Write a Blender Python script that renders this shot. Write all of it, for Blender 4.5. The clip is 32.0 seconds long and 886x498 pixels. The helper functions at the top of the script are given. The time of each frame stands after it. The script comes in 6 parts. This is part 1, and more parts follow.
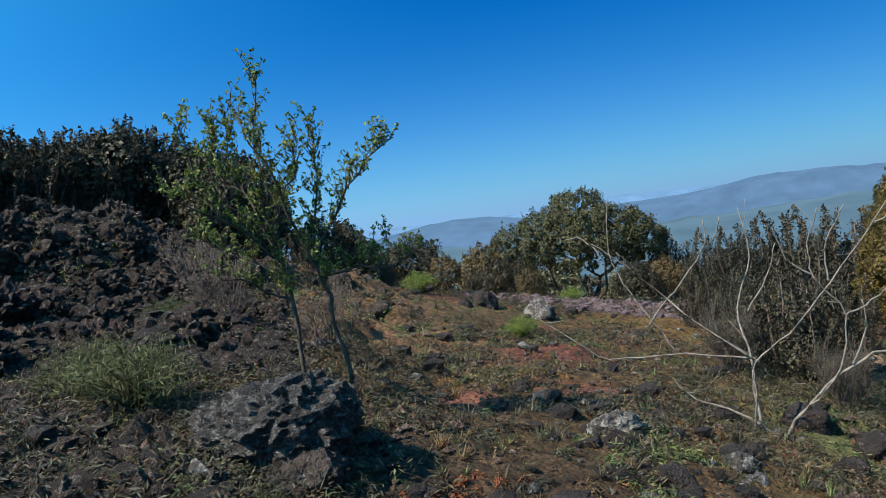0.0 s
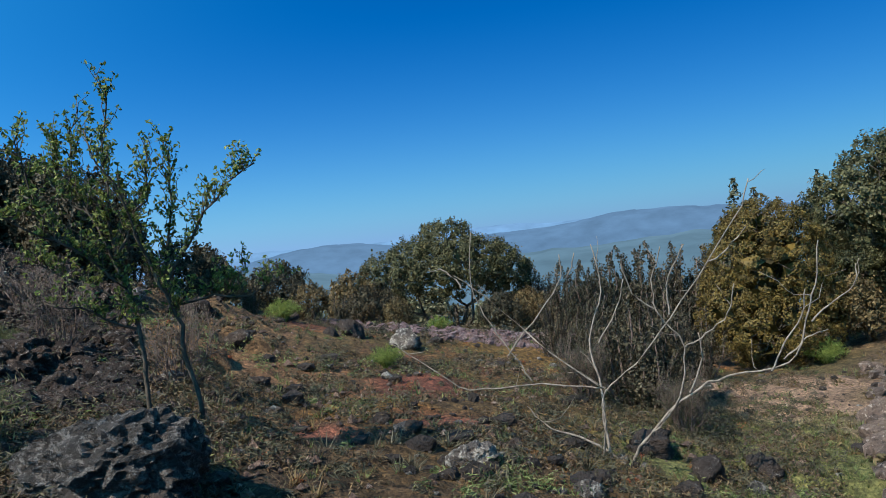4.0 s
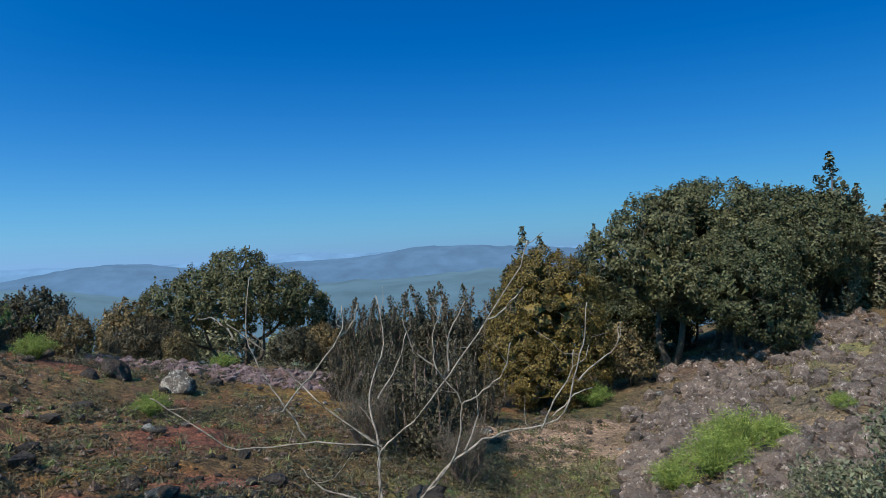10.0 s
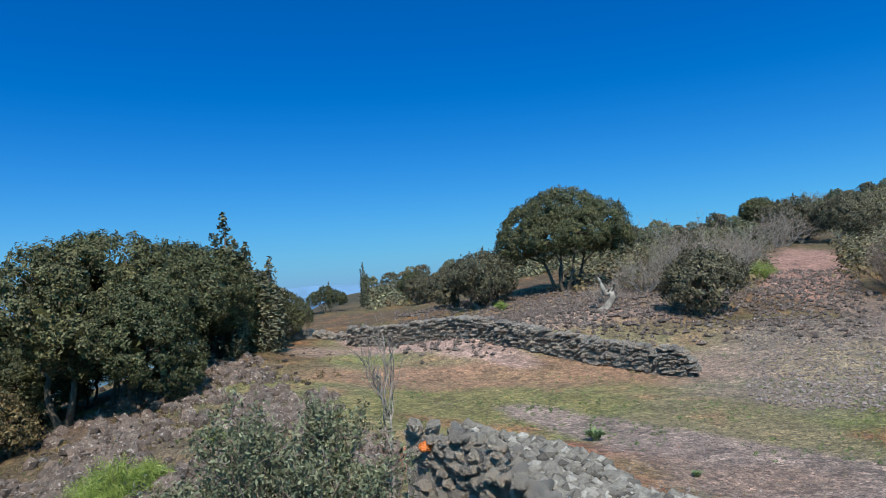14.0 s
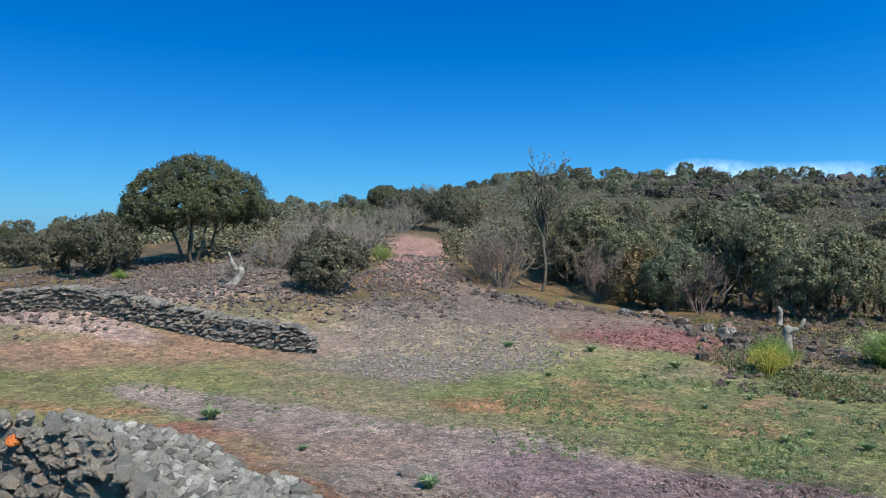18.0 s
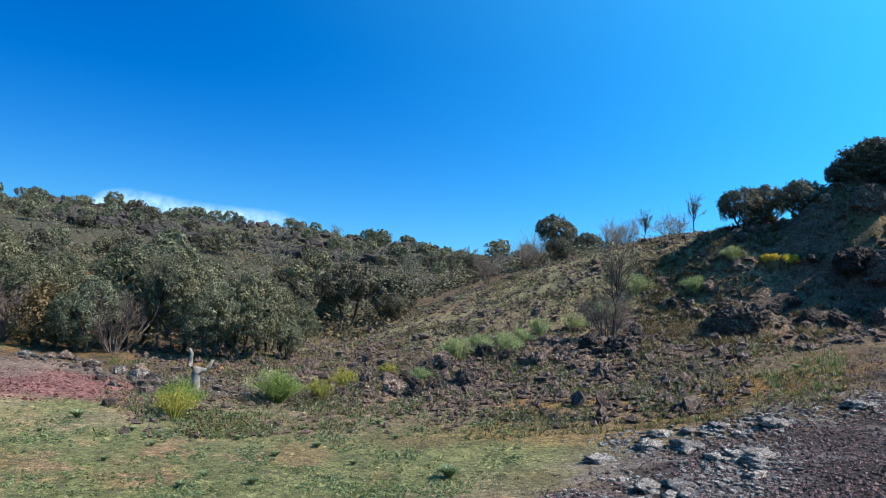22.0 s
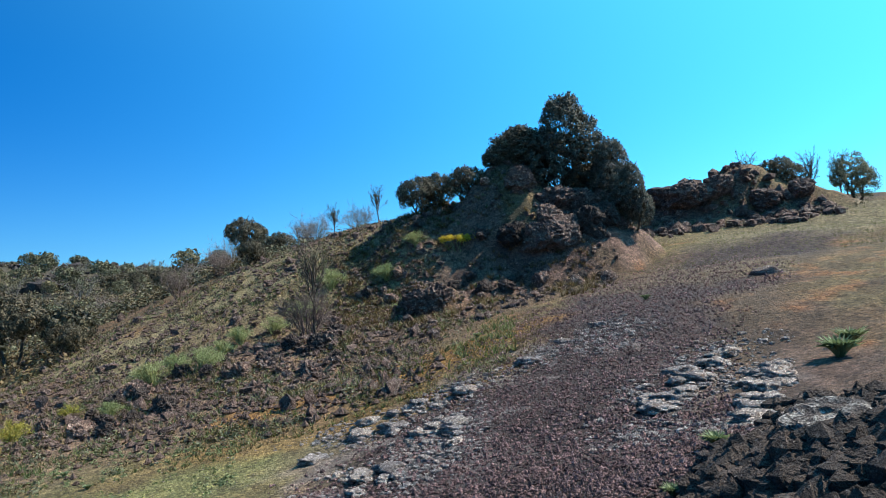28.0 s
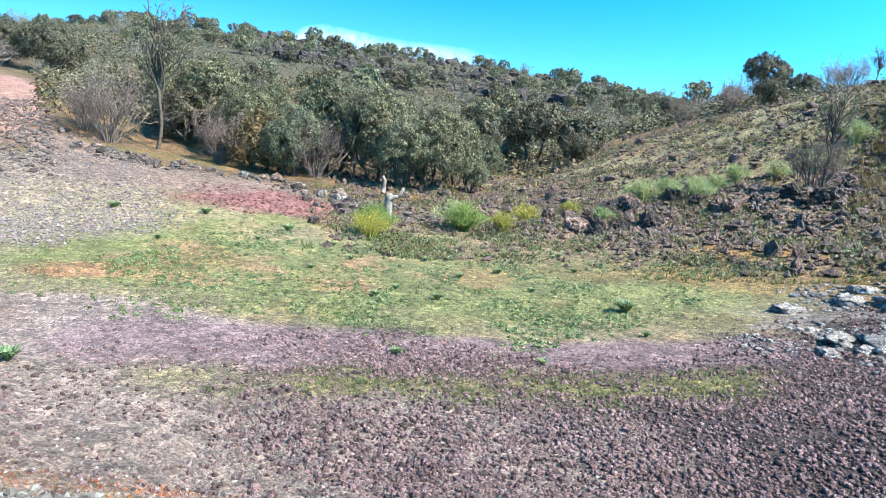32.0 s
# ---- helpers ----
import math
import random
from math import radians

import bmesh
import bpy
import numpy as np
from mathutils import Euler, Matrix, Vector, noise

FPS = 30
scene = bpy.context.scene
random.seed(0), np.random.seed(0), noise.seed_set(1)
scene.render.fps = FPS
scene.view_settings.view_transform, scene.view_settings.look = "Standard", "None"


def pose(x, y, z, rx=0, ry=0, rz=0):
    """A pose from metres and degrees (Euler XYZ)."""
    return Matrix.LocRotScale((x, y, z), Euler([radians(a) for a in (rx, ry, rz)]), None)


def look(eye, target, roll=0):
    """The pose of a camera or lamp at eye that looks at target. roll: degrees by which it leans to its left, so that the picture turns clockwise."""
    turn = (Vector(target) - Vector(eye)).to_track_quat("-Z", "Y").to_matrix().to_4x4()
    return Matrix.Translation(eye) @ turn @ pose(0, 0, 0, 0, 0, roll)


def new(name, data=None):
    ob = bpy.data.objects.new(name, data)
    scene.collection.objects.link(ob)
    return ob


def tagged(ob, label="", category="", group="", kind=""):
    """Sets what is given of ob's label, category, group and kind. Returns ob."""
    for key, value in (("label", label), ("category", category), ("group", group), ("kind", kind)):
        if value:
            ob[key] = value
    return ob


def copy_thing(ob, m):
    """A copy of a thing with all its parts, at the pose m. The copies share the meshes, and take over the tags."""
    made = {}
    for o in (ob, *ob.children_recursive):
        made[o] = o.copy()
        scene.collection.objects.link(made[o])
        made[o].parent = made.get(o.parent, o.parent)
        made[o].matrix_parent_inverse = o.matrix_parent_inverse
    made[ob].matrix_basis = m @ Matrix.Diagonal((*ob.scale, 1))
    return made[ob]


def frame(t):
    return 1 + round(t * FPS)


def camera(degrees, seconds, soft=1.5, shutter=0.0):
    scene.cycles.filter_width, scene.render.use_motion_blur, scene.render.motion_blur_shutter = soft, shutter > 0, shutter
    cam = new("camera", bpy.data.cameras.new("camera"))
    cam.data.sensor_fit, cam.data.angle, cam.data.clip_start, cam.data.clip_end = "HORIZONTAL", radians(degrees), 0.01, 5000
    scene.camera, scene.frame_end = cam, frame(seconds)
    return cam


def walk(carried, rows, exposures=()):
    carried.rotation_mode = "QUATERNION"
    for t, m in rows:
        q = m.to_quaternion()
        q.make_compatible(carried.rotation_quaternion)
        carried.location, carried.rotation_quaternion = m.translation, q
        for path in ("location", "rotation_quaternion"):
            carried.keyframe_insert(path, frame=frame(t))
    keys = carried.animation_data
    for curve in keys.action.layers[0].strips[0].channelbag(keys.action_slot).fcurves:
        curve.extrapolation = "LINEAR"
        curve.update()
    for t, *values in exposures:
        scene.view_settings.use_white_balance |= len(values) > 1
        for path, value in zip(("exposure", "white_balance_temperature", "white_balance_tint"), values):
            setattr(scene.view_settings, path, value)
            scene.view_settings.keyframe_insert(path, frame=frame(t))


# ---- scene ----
# ---- camera and its way ----
ROWS = (
    (0.0, -0.08, 0.42, 2.20, 0.03, -1.84, 6.95),
    (0.5, -0.08, 0.42, 2.20, 0.08, -1.76, 6.98),
    (1.0, -0.08, 0.43, 2.20, -0.03, -1.49, 6.86),
    (1.5, -0.07, 0.44, 2.21, -2.25, -0.87, 6.26),
    (2.0, -0.06, 0.44, 2.21, -4.52, -0.61, 5.63),
    (2.5, -0.05, 0.44, 2.21, -6.03, -0.70, 4.80),
    (3.0, -0.04, 0.44, 2.22, -7.69, -0.65, 4.43),
    (3.5, -0.03, 0.44, 2.22, -9.13, -0.64, 5.09),
    (4.0, -0.02, 0.43, 2.22, -10.24, -0.78, 5.37),
    (4.5, -0.02, 0.44, 2.22, -10.97, -0.84, 4.72),
    (6.5, 0.05, 0.69, 2.16, -10.22, -0.71, -0.54),
    (7.0, 0.03, 0.76, 2.17, -11.34, -3.01, -0.14),
    (7.5, 0.07, 0.95, 2.16, -13.56, 6.85, -0.85),
    (8.0, 0.14, 1.09, 2.19, -11.53, 3.21, -1.32),
    (8.5, 0.15, 1.06, 2.30, -16.54, 1.95, -1.18),
    (9.0, 0.14, 0.96, 2.37, -20.02, 1.11, 0.64),
    (9.5, 0.17, 0.81, 2.38, -24.01, 1.29, 1.64),
    (10.0, 0.21, 0.62, 2.36, -25.90, 0.61, 2.30),
    (10.5, 0.22, 0.44, 2.33, -33.16, 0.64, 2.54),
    (11.0, 0.21, 0.27, 2.32, -39.31, 0.53, 3.32),
    (11.5, 0.23, 0.14, 2.29, -43.73, 1.04, 2.82),
    (12.0, 0.27, 0.10, 2.28, -48.82, 1.08, 3.14),
    (12.5, 0.32, 0.10, 2.26, -54.60, 1.23, 5.31),
    (13.0, 0.32, 0.10, 2.25, -58.96, 1.48, 4.50),
    (13.5, 0.31, 0.09, 2.25, -64.93, 2.38, 4.33),
    (15.5, 0.10, -0.05, 2.34, -82.01, 1.09, 2.13),
    (16.0, 0.07, -0.05, 2.37, -88.44, 0.60, 4.30),
    (16.5, 0.05, -0.06, 2.40, -95.69, 2.12, 3.35),
    (17.0, 0.04, -0.05, 2.42, -98.26, 0.95, 1.81),
    (17.5, 0.03, -0.04, 2.43, -97.67, 0.64, -0.04),
    (18.0, 0.02, -0.05, 2.43, -98.60, -0.35, -0.40),
    (18.5, -0.01, -0.06, 2.43, -102.45, 1.78, 0.47),
    (19.0, -0.04, -0.07, 2.44, -109.19, 2.02, 3.77),
    (19.5, -0.05, -0.10, 2.44, -117.11, 3.35, 2.77),
    (20.0, -0.05, -0.14, 2.46, -121.80, 4.44, 2.91),
    (20.5, -0.06, -0.15, 2.51, -130.08, 6.64, -0.38),
    (21.0, -0.08, -0.17, 2.54, -135.84, 6.34, -0.99),
    (21.5, -0.10, -0.17, 2.58, -139.34, 4.18, -1.59),
    (22.0, -0.10, -0.17, 2.61, -142.24, 3.88, -3.34),
    (22.5, -0.10, -0.18, 2.63, -144.23, 3.77, -3.22),
    (23.0, -0.10, -0.20, 2.64, -146.76, 3.87, -2.83),
    (23.5, -0.10, -0.24, 2.65, -148.63, 3.83, -1.76),
    (24.0, -0.09, -0.27, 2.66, -151.83, 3.46, -2.01),
    (24.5, -0.06, -0.32, 2.66, -152.12, 4.36, 0.12),
    (25.0, -0.01, -0.38, 2.65, -154.45, 4.16, 0.97),
    (25.5, 0.00, -0.40, 2.66, -158.75, 2.70, 1.15),
    (26.0, -0.04, -0.37, 2.69, -164.10, 2.70, 0.39),
    (26.5, -0.07, -0.34, 2.71, -166.13, 1.61, 2.13),
    (28.5, -0.18, -0.18, 2.69, -165.48, 3.65, 5.25),
    (29.0, -0.17, -0.19, 2.67, -162.53, 2.39, -3.52),
    (29.5, -0.15, -0.17, 2.64, -153.10, 0.86, -6.87),
    (30.0, -0.14, -0.18, 2.55, -148.48, -4.65, -9.06),
    (30.5, -0.13, -0.20, 2.48, -134.23, -14.11, -3.08),
    (31.0, -0.12, -0.19, 2.45, -127.56, -15.68, -8.75),
    (31.5, -0.13, -0.16, 2.45, -126.94, -13.34, -9.36),
    (32.0, -0.13, -0.15, 2.46, -127.53, -9.79, -5.40),
)
cam = camera(63.4, 32.0, soft=.4)
walk(cam, [(t, pose(x, y, z, 90 + pitch, roll, yaw)) for t, x, y, z, yaw, pitch, roll in ROWS],
     exposures=((0, 0.79, 6280, 5), (4, 0.72, 6220, 5), (7, 0.63, 6130, 5), (9.8, 0.63, 6130, 5), (11, 0.8, 6130, 4), (12.5, 0.83, 6080, 4), (16, 0.88, 6000, 4), (20, 1.0, 6000, 4), (23, 1.07, 6150, 8), (26, 1.1, 6350, 8), (29, 1.02, 6400, 8), (30, 1.21, 6200, 6), (30.6, 1.81, 5900, 3), (31, 2.01, 5900, 3), (31.5, 2.04, 5900, 3), (32, 2.02, 5900, 3)))

# ---- daylight ----
SUN_AZ, SUN_UP = 118.0, 48.0
world = bpy.data.worlds.new("sky")
scene.world = world
world.use_nodes = True
wn, wl = world.node_tree.nodes, world.node_tree.links
sky = wn.new("ShaderNodeTexSky")
sky.sky_type, sky.sun_disc = "NISHITA", False
sky.sun_elevation, sky.sun_rotation = radians(SUN_UP), radians(-SUN_AZ)
sky.altitude, sky.air_density, sky.dust_density, sky.ozone_density = 900, 1.0, .3, 5.0
deep = wn.new("ShaderNodeHueSaturation")
deep.inputs["Saturation"].default_value = 1.4
wl.new(sky.outputs["Color"], deep.inputs["Color"])
tint = wn.new("ShaderNodeMix")
tint.data_type, tint.blend_type = "RGBA", "MULTIPLY"
tint.inputs["Factor"].default_value, tint.inputs["B"].default_value = 1.0, (.35, .99, 1.27, 1)
wl.new(deep.outputs["Color"], tint.inputs["A"])
# the bright haze round the sun
place, aim, power = wn.new("ShaderNodeTexCoord"), wn.new("ShaderNodeVectorMath"), wn.new("ShaderNodeMath")
aim.operation, power.operation = "DOT_PRODUCT", "POWER"
aim.inputs[1].default_value = (-math.sin(radians(SUN_AZ)) * math.cos(radians(SUN_UP)), math.cos(radians(SUN_AZ)) * math.cos(radians(SUN_UP)), math.sin(radians(SUN_UP)))
wl.new(place.outputs["Generated"], aim.inputs[0])
wide = wn.new("ShaderNodeMath")
wide.operation, wide.inputs[1].default_value, wide.inputs[2].default_value = "MULTIPLY_ADD", .84, .16
floor_ = wn.new("ShaderNodeMath")
floor_.operation, floor_.inputs[1].default_value, power.inputs[1].default_value = "MAXIMUM", 0.0, 2.0
wl.new(aim.outputs["Value"], wide.inputs[0])
wl.new(wide.outputs[0], floor_.inputs[0])
wl.new(floor_.outputs[0], power.inputs[0])
haze = wn.new("ShaderNodeMix")
haze.data_type, haze.blend_type, haze.clamp_factor = "RGBA", "ADD", False
haze.inputs["B"].default_value = (1.9, 8.2, 8.6, 1)
wl.new(power.outputs[0], haze.inputs["Factor"])
# pale haze low over the horizon
split, low, band, veil = wn.new("ShaderNodeSeparateXYZ"), wn.new("ShaderNodeMath"), wn.new("ShaderNodeMath"), wn.new("ShaderNodeMix")
wl.new(place.outputs["Generated"], split.inputs[0])
low.operation, low.use_clamp, low.inputs[0].default_value = "SUBTRACT", True, 1.0
wl.new(split.outputs["Z"], low.inputs[1])
band.operation, band.inputs[1].default_value = "POWER", 12.0
wl.new(low.outputs[0], band.inputs[0])
veil.data_type = "RGBA"
veil.inputs["B"].default_value = (3.1, 5.3, 9.2, 1)
# it is thickest over the valley
vale, thick = wn.new("ShaderNodeVectorMath"), wn.new("ShaderNodeMath")
vale.operation, vale.inputs[1].default_value = "DOT_PRODUCT", (.1, .99, 0)
wl.new(place.outputs["Generated"], vale.inputs[0])
thick.operation, thick.use_clamp, thick.inputs[1].default_value, thick.inputs[2].default_value = "MULTIPLY_ADD", True, .25, .75
wl.new(vale.outputs["Value"], thick.inputs[0])
much = wn.new("ShaderNodeMath")
much.operation = "MULTIPLY"
wl.new(band.outputs[0], much.inputs[0])
wl.new(thick.outputs[0], much.inputs[1])
wl.new(much.outputs[0], veil.inputs["Factor"])
wl.new(tint.outputs["Result"], veil.inputs["A"])
# deeper blue away from the sun
away, dim = wn.new("ShaderNodeMath"), wn.new("ShaderNodeVectorMath")
away.operation, away.inputs[1].default_value, away.inputs[2].default_value = "MULTIPLY_ADD", .46, .95
wl.new(aim.outputs["Value"], away.inputs[0])
dim.operation = "SCALE"
wl.new(veil.outputs["Result"], dim.inputs[0])
wl.new(away.outputs[0], dim.inputs["Scale"])
wl.new(dim.outputs["Vector"], haze.inputs["A"])
wl.new(haze.outputs["Result"], wn["Background"].inputs["Color"])
wn["Background"].inputs["Strength"].default_value = .063
sun = new("sun", bpy.data.lights.new("sun", "SUN"))
sun.data.energy, sun.data.angle, sun.data.color = 5.0, radians(.55), (1.0, .85, .69)
sun.matrix_world = look((0, 0, 50), (50 * math.sin(radians(SUN_AZ)), -50 * math.cos(radians(SUN_AZ)), 50 - 50 * math.tan(radians(SUN_UP))))


# ---- materials ----
def shader(name, rough=.9):
    m = bpy.data.materials.new(name)
    m.use_nodes = True
    n, l = m.node_tree.nodes, m.node_tree.links
    n["Principled BSDF"].inputs["Roughness"].default_value = rough
    n["Principled BSDF"].inputs["Specular IOR Level"].default_value = .25
    return m, n, l, n["Principled BSDF"]


def ramp(n, l, source, stops):
    r = n.new("ShaderNodeValToRGB")
    while len(r.color_ramp.elements) < len(stops):
        r.color_ramp.elements.new(.5)
    for e, (p, c) in zip(r.color_ramp.elements, stops):
        e.position, e.color = p, (*c, 1)
    l.new(source, r.inputs[0])
    return r.outputs["Color"]


def noise_of(n, l, scale, detail=6, coords="Object", rough=.6):
    t, c = n.new("ShaderNodeTexNoise"), n.new("ShaderNodeTexCoord")
    t.inputs["Scale"].default_value, t.inputs["Detail"].default_value, t.inputs["Roughness"].default_value = scale, detail, rough
    l.new(c.outputs[coords], t.inputs["Vector"])
    return t.outputs["Fac"]


def mixed(n, l, kind, a, b, fac):
    x = n.new("ShaderNodeMix")
    x.data_type, x.blend_type = "RGBA", kind
    for s, v in ((x.inputs["Factor"], fac), (x.inputs["A"], a), (x.inputs["B"], b)):
        if hasattr(v, "is_linked"):
            l.new(v, s)
        else:
            s.default_value = v if s.type == "VALUE" else (*v, 1)
    return x.outputs["Result"]


def bumped(n, l, p, height_out, strength, distance):
    b = n.new("ShaderNodeBump")
    b.inputs["Strength"].default_value, b.inputs["Distance"].default_value = strength, distance
    l.new(height_out, b.inputs["Height"])
    l.new(b.outputs["Normal"], p.inputs["Normal"])


def leaf_material(name, dark, mid, light, glow=.3):
    """Leaves: every leaf its own shade, every plant a little of its own, some light passing through."""
    m, n, l, p = shader(name, .55)
    g = n.new("ShaderNodeNewGeometry")
    c = ramp(n, l, g.outputs["Random Per Island"], ((.0, dark), (.55, mid), (1.0, light)))
    o = n.new("ShaderNodeObjectInfo")
    tone = ramp(n, l, o.outputs["Random"], ((.0, (.8, .85, .8)), (1.0, (1.15, 1.08, 1.0))))
    c = mixed(n, l, "MULTIPLY", c, tone, 1.0)
    patch = ramp(n, l, noise_of(n, l, 1.4, 3), ((.35, (.8, .8, .78)), (.65, (1.15, 1.12, 1.0))))
    c = mixed(n, l, "MULTIPLY", c, patch, 1.0)
    l.new(c, p.inputs["Base Color"])
    t, x = n.new("ShaderNodeBsdfTranslucent"), n.new("ShaderNodeMixShader")
    l.new(c, t.inputs["Color"])
    x.inputs["Fac"].default_value = glow
    l.new(p.outputs[0], x.inputs[1])
    l.new(t.outputs[0], x.inputs[2])
    l.new(x.outputs[0], n["Material Output"].inputs["Surface"])
    return m


def bark_material(name, a, b, scale=14):
    m, n, l, p = shader(name, .9)
    f = noise_of(n, l, scale, 8)
    l.new(ramp(n, l, f, ((.3, a), (.7, b))), p.inputs["Base Color"])
    bumped(n, l, p, f, .6, .02)
    return m


def lava_material(name, a, b, lichen, amount=.58, scale=5.0, vary=(.7, 1.3)):
    """Rough basalt: two tones of rock, grey lichen crusts and a pitted skin."""
    m, n, l, p = shader(name, .95)
    big, fine = noise_of(n, l, scale, 8), noise_of(n, l, scale * 9, 6)
    c = ramp(n, l, big, ((.3, a), (.7, b)))
    spots = ramp(n, l, noise_of(n, l, scale * 2.3, 10, rough=.75), ((amount, (0, 0, 0)), (amount + .08, (1, 1, 1))))
    c = mixed(n, l, "MIX", c, lichen, spots)
    c = mixed(n, l, "MULTIPLY", c, ramp(n, l, fine, ((.3, (.55, .55, .55)), (.65, (1.25, 1.25, 1.25)))), .8)
    o = n.new("ShaderNodeObjectInfo")
    c = mixed(n, l, "MULTIPLY", c, ramp(n, l, o.outputs["Random"], ((0, (.75, .75, .78)), (1, (1.25, 1.2, 1.15)))), 1.0)
    g = n.new("ShaderNodeNewGeometry")
    c = mixed(n, l, "MULTIPLY", c, ramp(n, l, g.outputs["Random Per Island"], ((0, (vary[0],) * 3), (1, (vary[1], vary[1] * .97, vary[1] * .94)))), .8)
    l.new(c, p.inputs["Base Color"])
    bumped(n, l, p, mixed(n, l, "MIX", big, fine, .6), 1.0, .16)
    return m


def pebble_material(name, dark, mid, pale):
    """Loose stones: every stone its own tone, speckled, with a shallow grain."""
    m, n, l, p = shader(name, .92)
    g = n.new("ShaderNodeNewGeometry")
    c = ramp(n, l, g.outputs["Random Per Island"], ((0, dark), (.3, mid), (.75, tuple(q * 1.15 for q in mid)), (1, pale)))
    grain = noise_of(n, l, 60, 6, rough=.7)
    c = mixed(n, l, "MULTIPLY", c, ramp(n, l, grain, ((.35, (.72, .72, .73)), (.62, (1.2, 1.19, 1.17)))), 1.0)
    l.new(c, p.inputs["Base Color"])
    bumped(n, l, p, grain, .6, .012)
    return m


OAK_LEAF = leaf_material("oak_leaf", (.022, .025, .012), (.055, .058, .027), (.13, .128, .07), .22)
HEDGE_LEAF = leaf_material("hedge_leaf", (.043, .044, .026), (.108, .107, .066), (.23, .222, .15), .22)
BROWN_LEAF = leaf_material("brown_green_leaf", (.05, .036, .018), (.115, .085, .042), (.20, .15, .085), .25)
OLIVE_LEAF = leaf_material("olive_brown_leaf", (.052, .038, .012), (.12, .087, .026), (.21, .152, .05), 0.3)
HEATH_LEAF = leaf_material("heath_leaf", (.030, .029, .021), (.075, .068, .048), (.155, .138, .10), 0.2)
GREY_LEAF = leaf_material("grey_green_leaf", (.055, .060, .036), (.13, .136, .09), (.26, .26, .19), .25)
SAPLING_LEAF = leaf_material("sapling_leaf", (.05, .075, .02), (.12, .16, .045), (.25, .29, .10), .4)
FENNEL_LEAF = leaf_material("fennel_leaf", (.10, .145, .035), (.19, .26, .065), (.31, .37, .13), .4)
PALE_LEAF = leaf_material("pale_fern_leaf", (.17, .205, .09), (.30, .35, .17), (.45, .49, .28), .4)
YELLOW_LEAF = leaf_material("yellow_fern_leaf", (.22, .20, .03), (.36, .34, .07), (.48, .42, .12), .35)
ROSETTE_LEAF = leaf_material("rosette_leaf", (.08, .12, .06), (.17, .23, .12), (.30, .36, .22), 0.35)
DULL_FERN = leaf_material("dull_fern_leaf", (.05, .058, .03), (.105, .115, .058), (.19, .20, .11), .35)
FLOWER = leaf_material("yellow_flower", (.30, .25, .02), (.45, .38, .04), (.58, .5, .08), .3)
DRY_GRASS = leaf_material("dry_grass", (.075, .055, .03), (.14, .105, .055), (.24, .19, .10), 0.3)
GREEN_GRASS = leaf_material("green_grass", (.05, .066, .02), (.10, .12, .04), (.19, .20, .085), 0.35)
BARK = bark_material("dark_bark", (.035, .028, .022), (.11, .09, .07))
PALE_BARK = bark_material("pale_bark", (.085, .07, .06), (.27, .235, .20), 20)
GREY_BARK = bark_material("grey_bark", (.10, .085, .075), (.26, .22, .20), 20)
TWIG = bark_material("twig", (.07, .05, .045), (.17, .13, .115), 20)
DEAD_WOOD = bark_material("bleached_wood", (.05, .042, .038), (.27, .245, .22), 5)
LAVA = lava_material("lava_rock", (.026, .022, .021), (.085, .068, .062), (.19, .175, .165), .58)
STALK = leaf_material("dry_stalk", (.045, .030, .022), (.10, .068, .045), (.21, .15, .095), .2)
RED_HERB = leaf_material("red_stonecrop", (.15, .04, .025), (.27, .085, .04), (.36, .17, .065), .3)
BLUE_HERB = leaf_material("blue_green_herb", (.07, .10, .05), (.14, .18, .09), (.25, .28, .16), .3)
LICHEN_ROCK = lava_material("pale_lichened_rock", (.13, .115, .112), (.31, .28, .275), (.56, .53, .51), .5, 11, (.5, 1.5))
LAVA_GREY = lava_material("lichened_rock", (.07, .062, .06), (.16, .145, .14), (.34, .33, .31), .5)
LAVA_RED = lava_material("cinder", (.088, .058, .06), (.26, .172, .176), (.46, .38, .375), .6, 5.0, (.3, 1.8))
WALL_STONE = lava_material("wall_stone", (.16, .142, .13), (.34, .305, .28), (.52, .485, .45), .54, 7)
PALE_STONE = lava_material("pale_stone", (.13, .105, .098), (.25, .21, .195), (.42, .375, .355), .6)
ORANGE_STONE = lava_material("orange_stone", (.45, .12, .03), (.62, .20, .06), (.3, .2, .15), .68)

HERB_LEAF = leaf_material("herb_leaf", (.05, .075, .025), (.11, .15, .06), (.22, .26, .13), .35)
CRAG_LEAF = leaf_material("slate_green_leaf", (.035, .036, .030), (.085, .085, .072), (.21, .20, .175), .2)
MAUVE_BUD = leaf_material("mauve_bud", (.09, .065, .062), (.18, .135, .13), (.30, .24, .22), .2)
JUNIPER_LEAF = leaf_material("juniper_leaf", (.034, .038, .026), (.08, .085, .058), (.16, .16, .12), .2)
BLACK_HEATH = leaf_material("black_heath_leaf", (.022, .021, .015), (.05, .045, .032), (.11, .095, .068), .2)

BOULDER = lava_material("boulder", (.045, .040, .039), (.145, .13, .124), (.32, .30, .285), .5, 11)

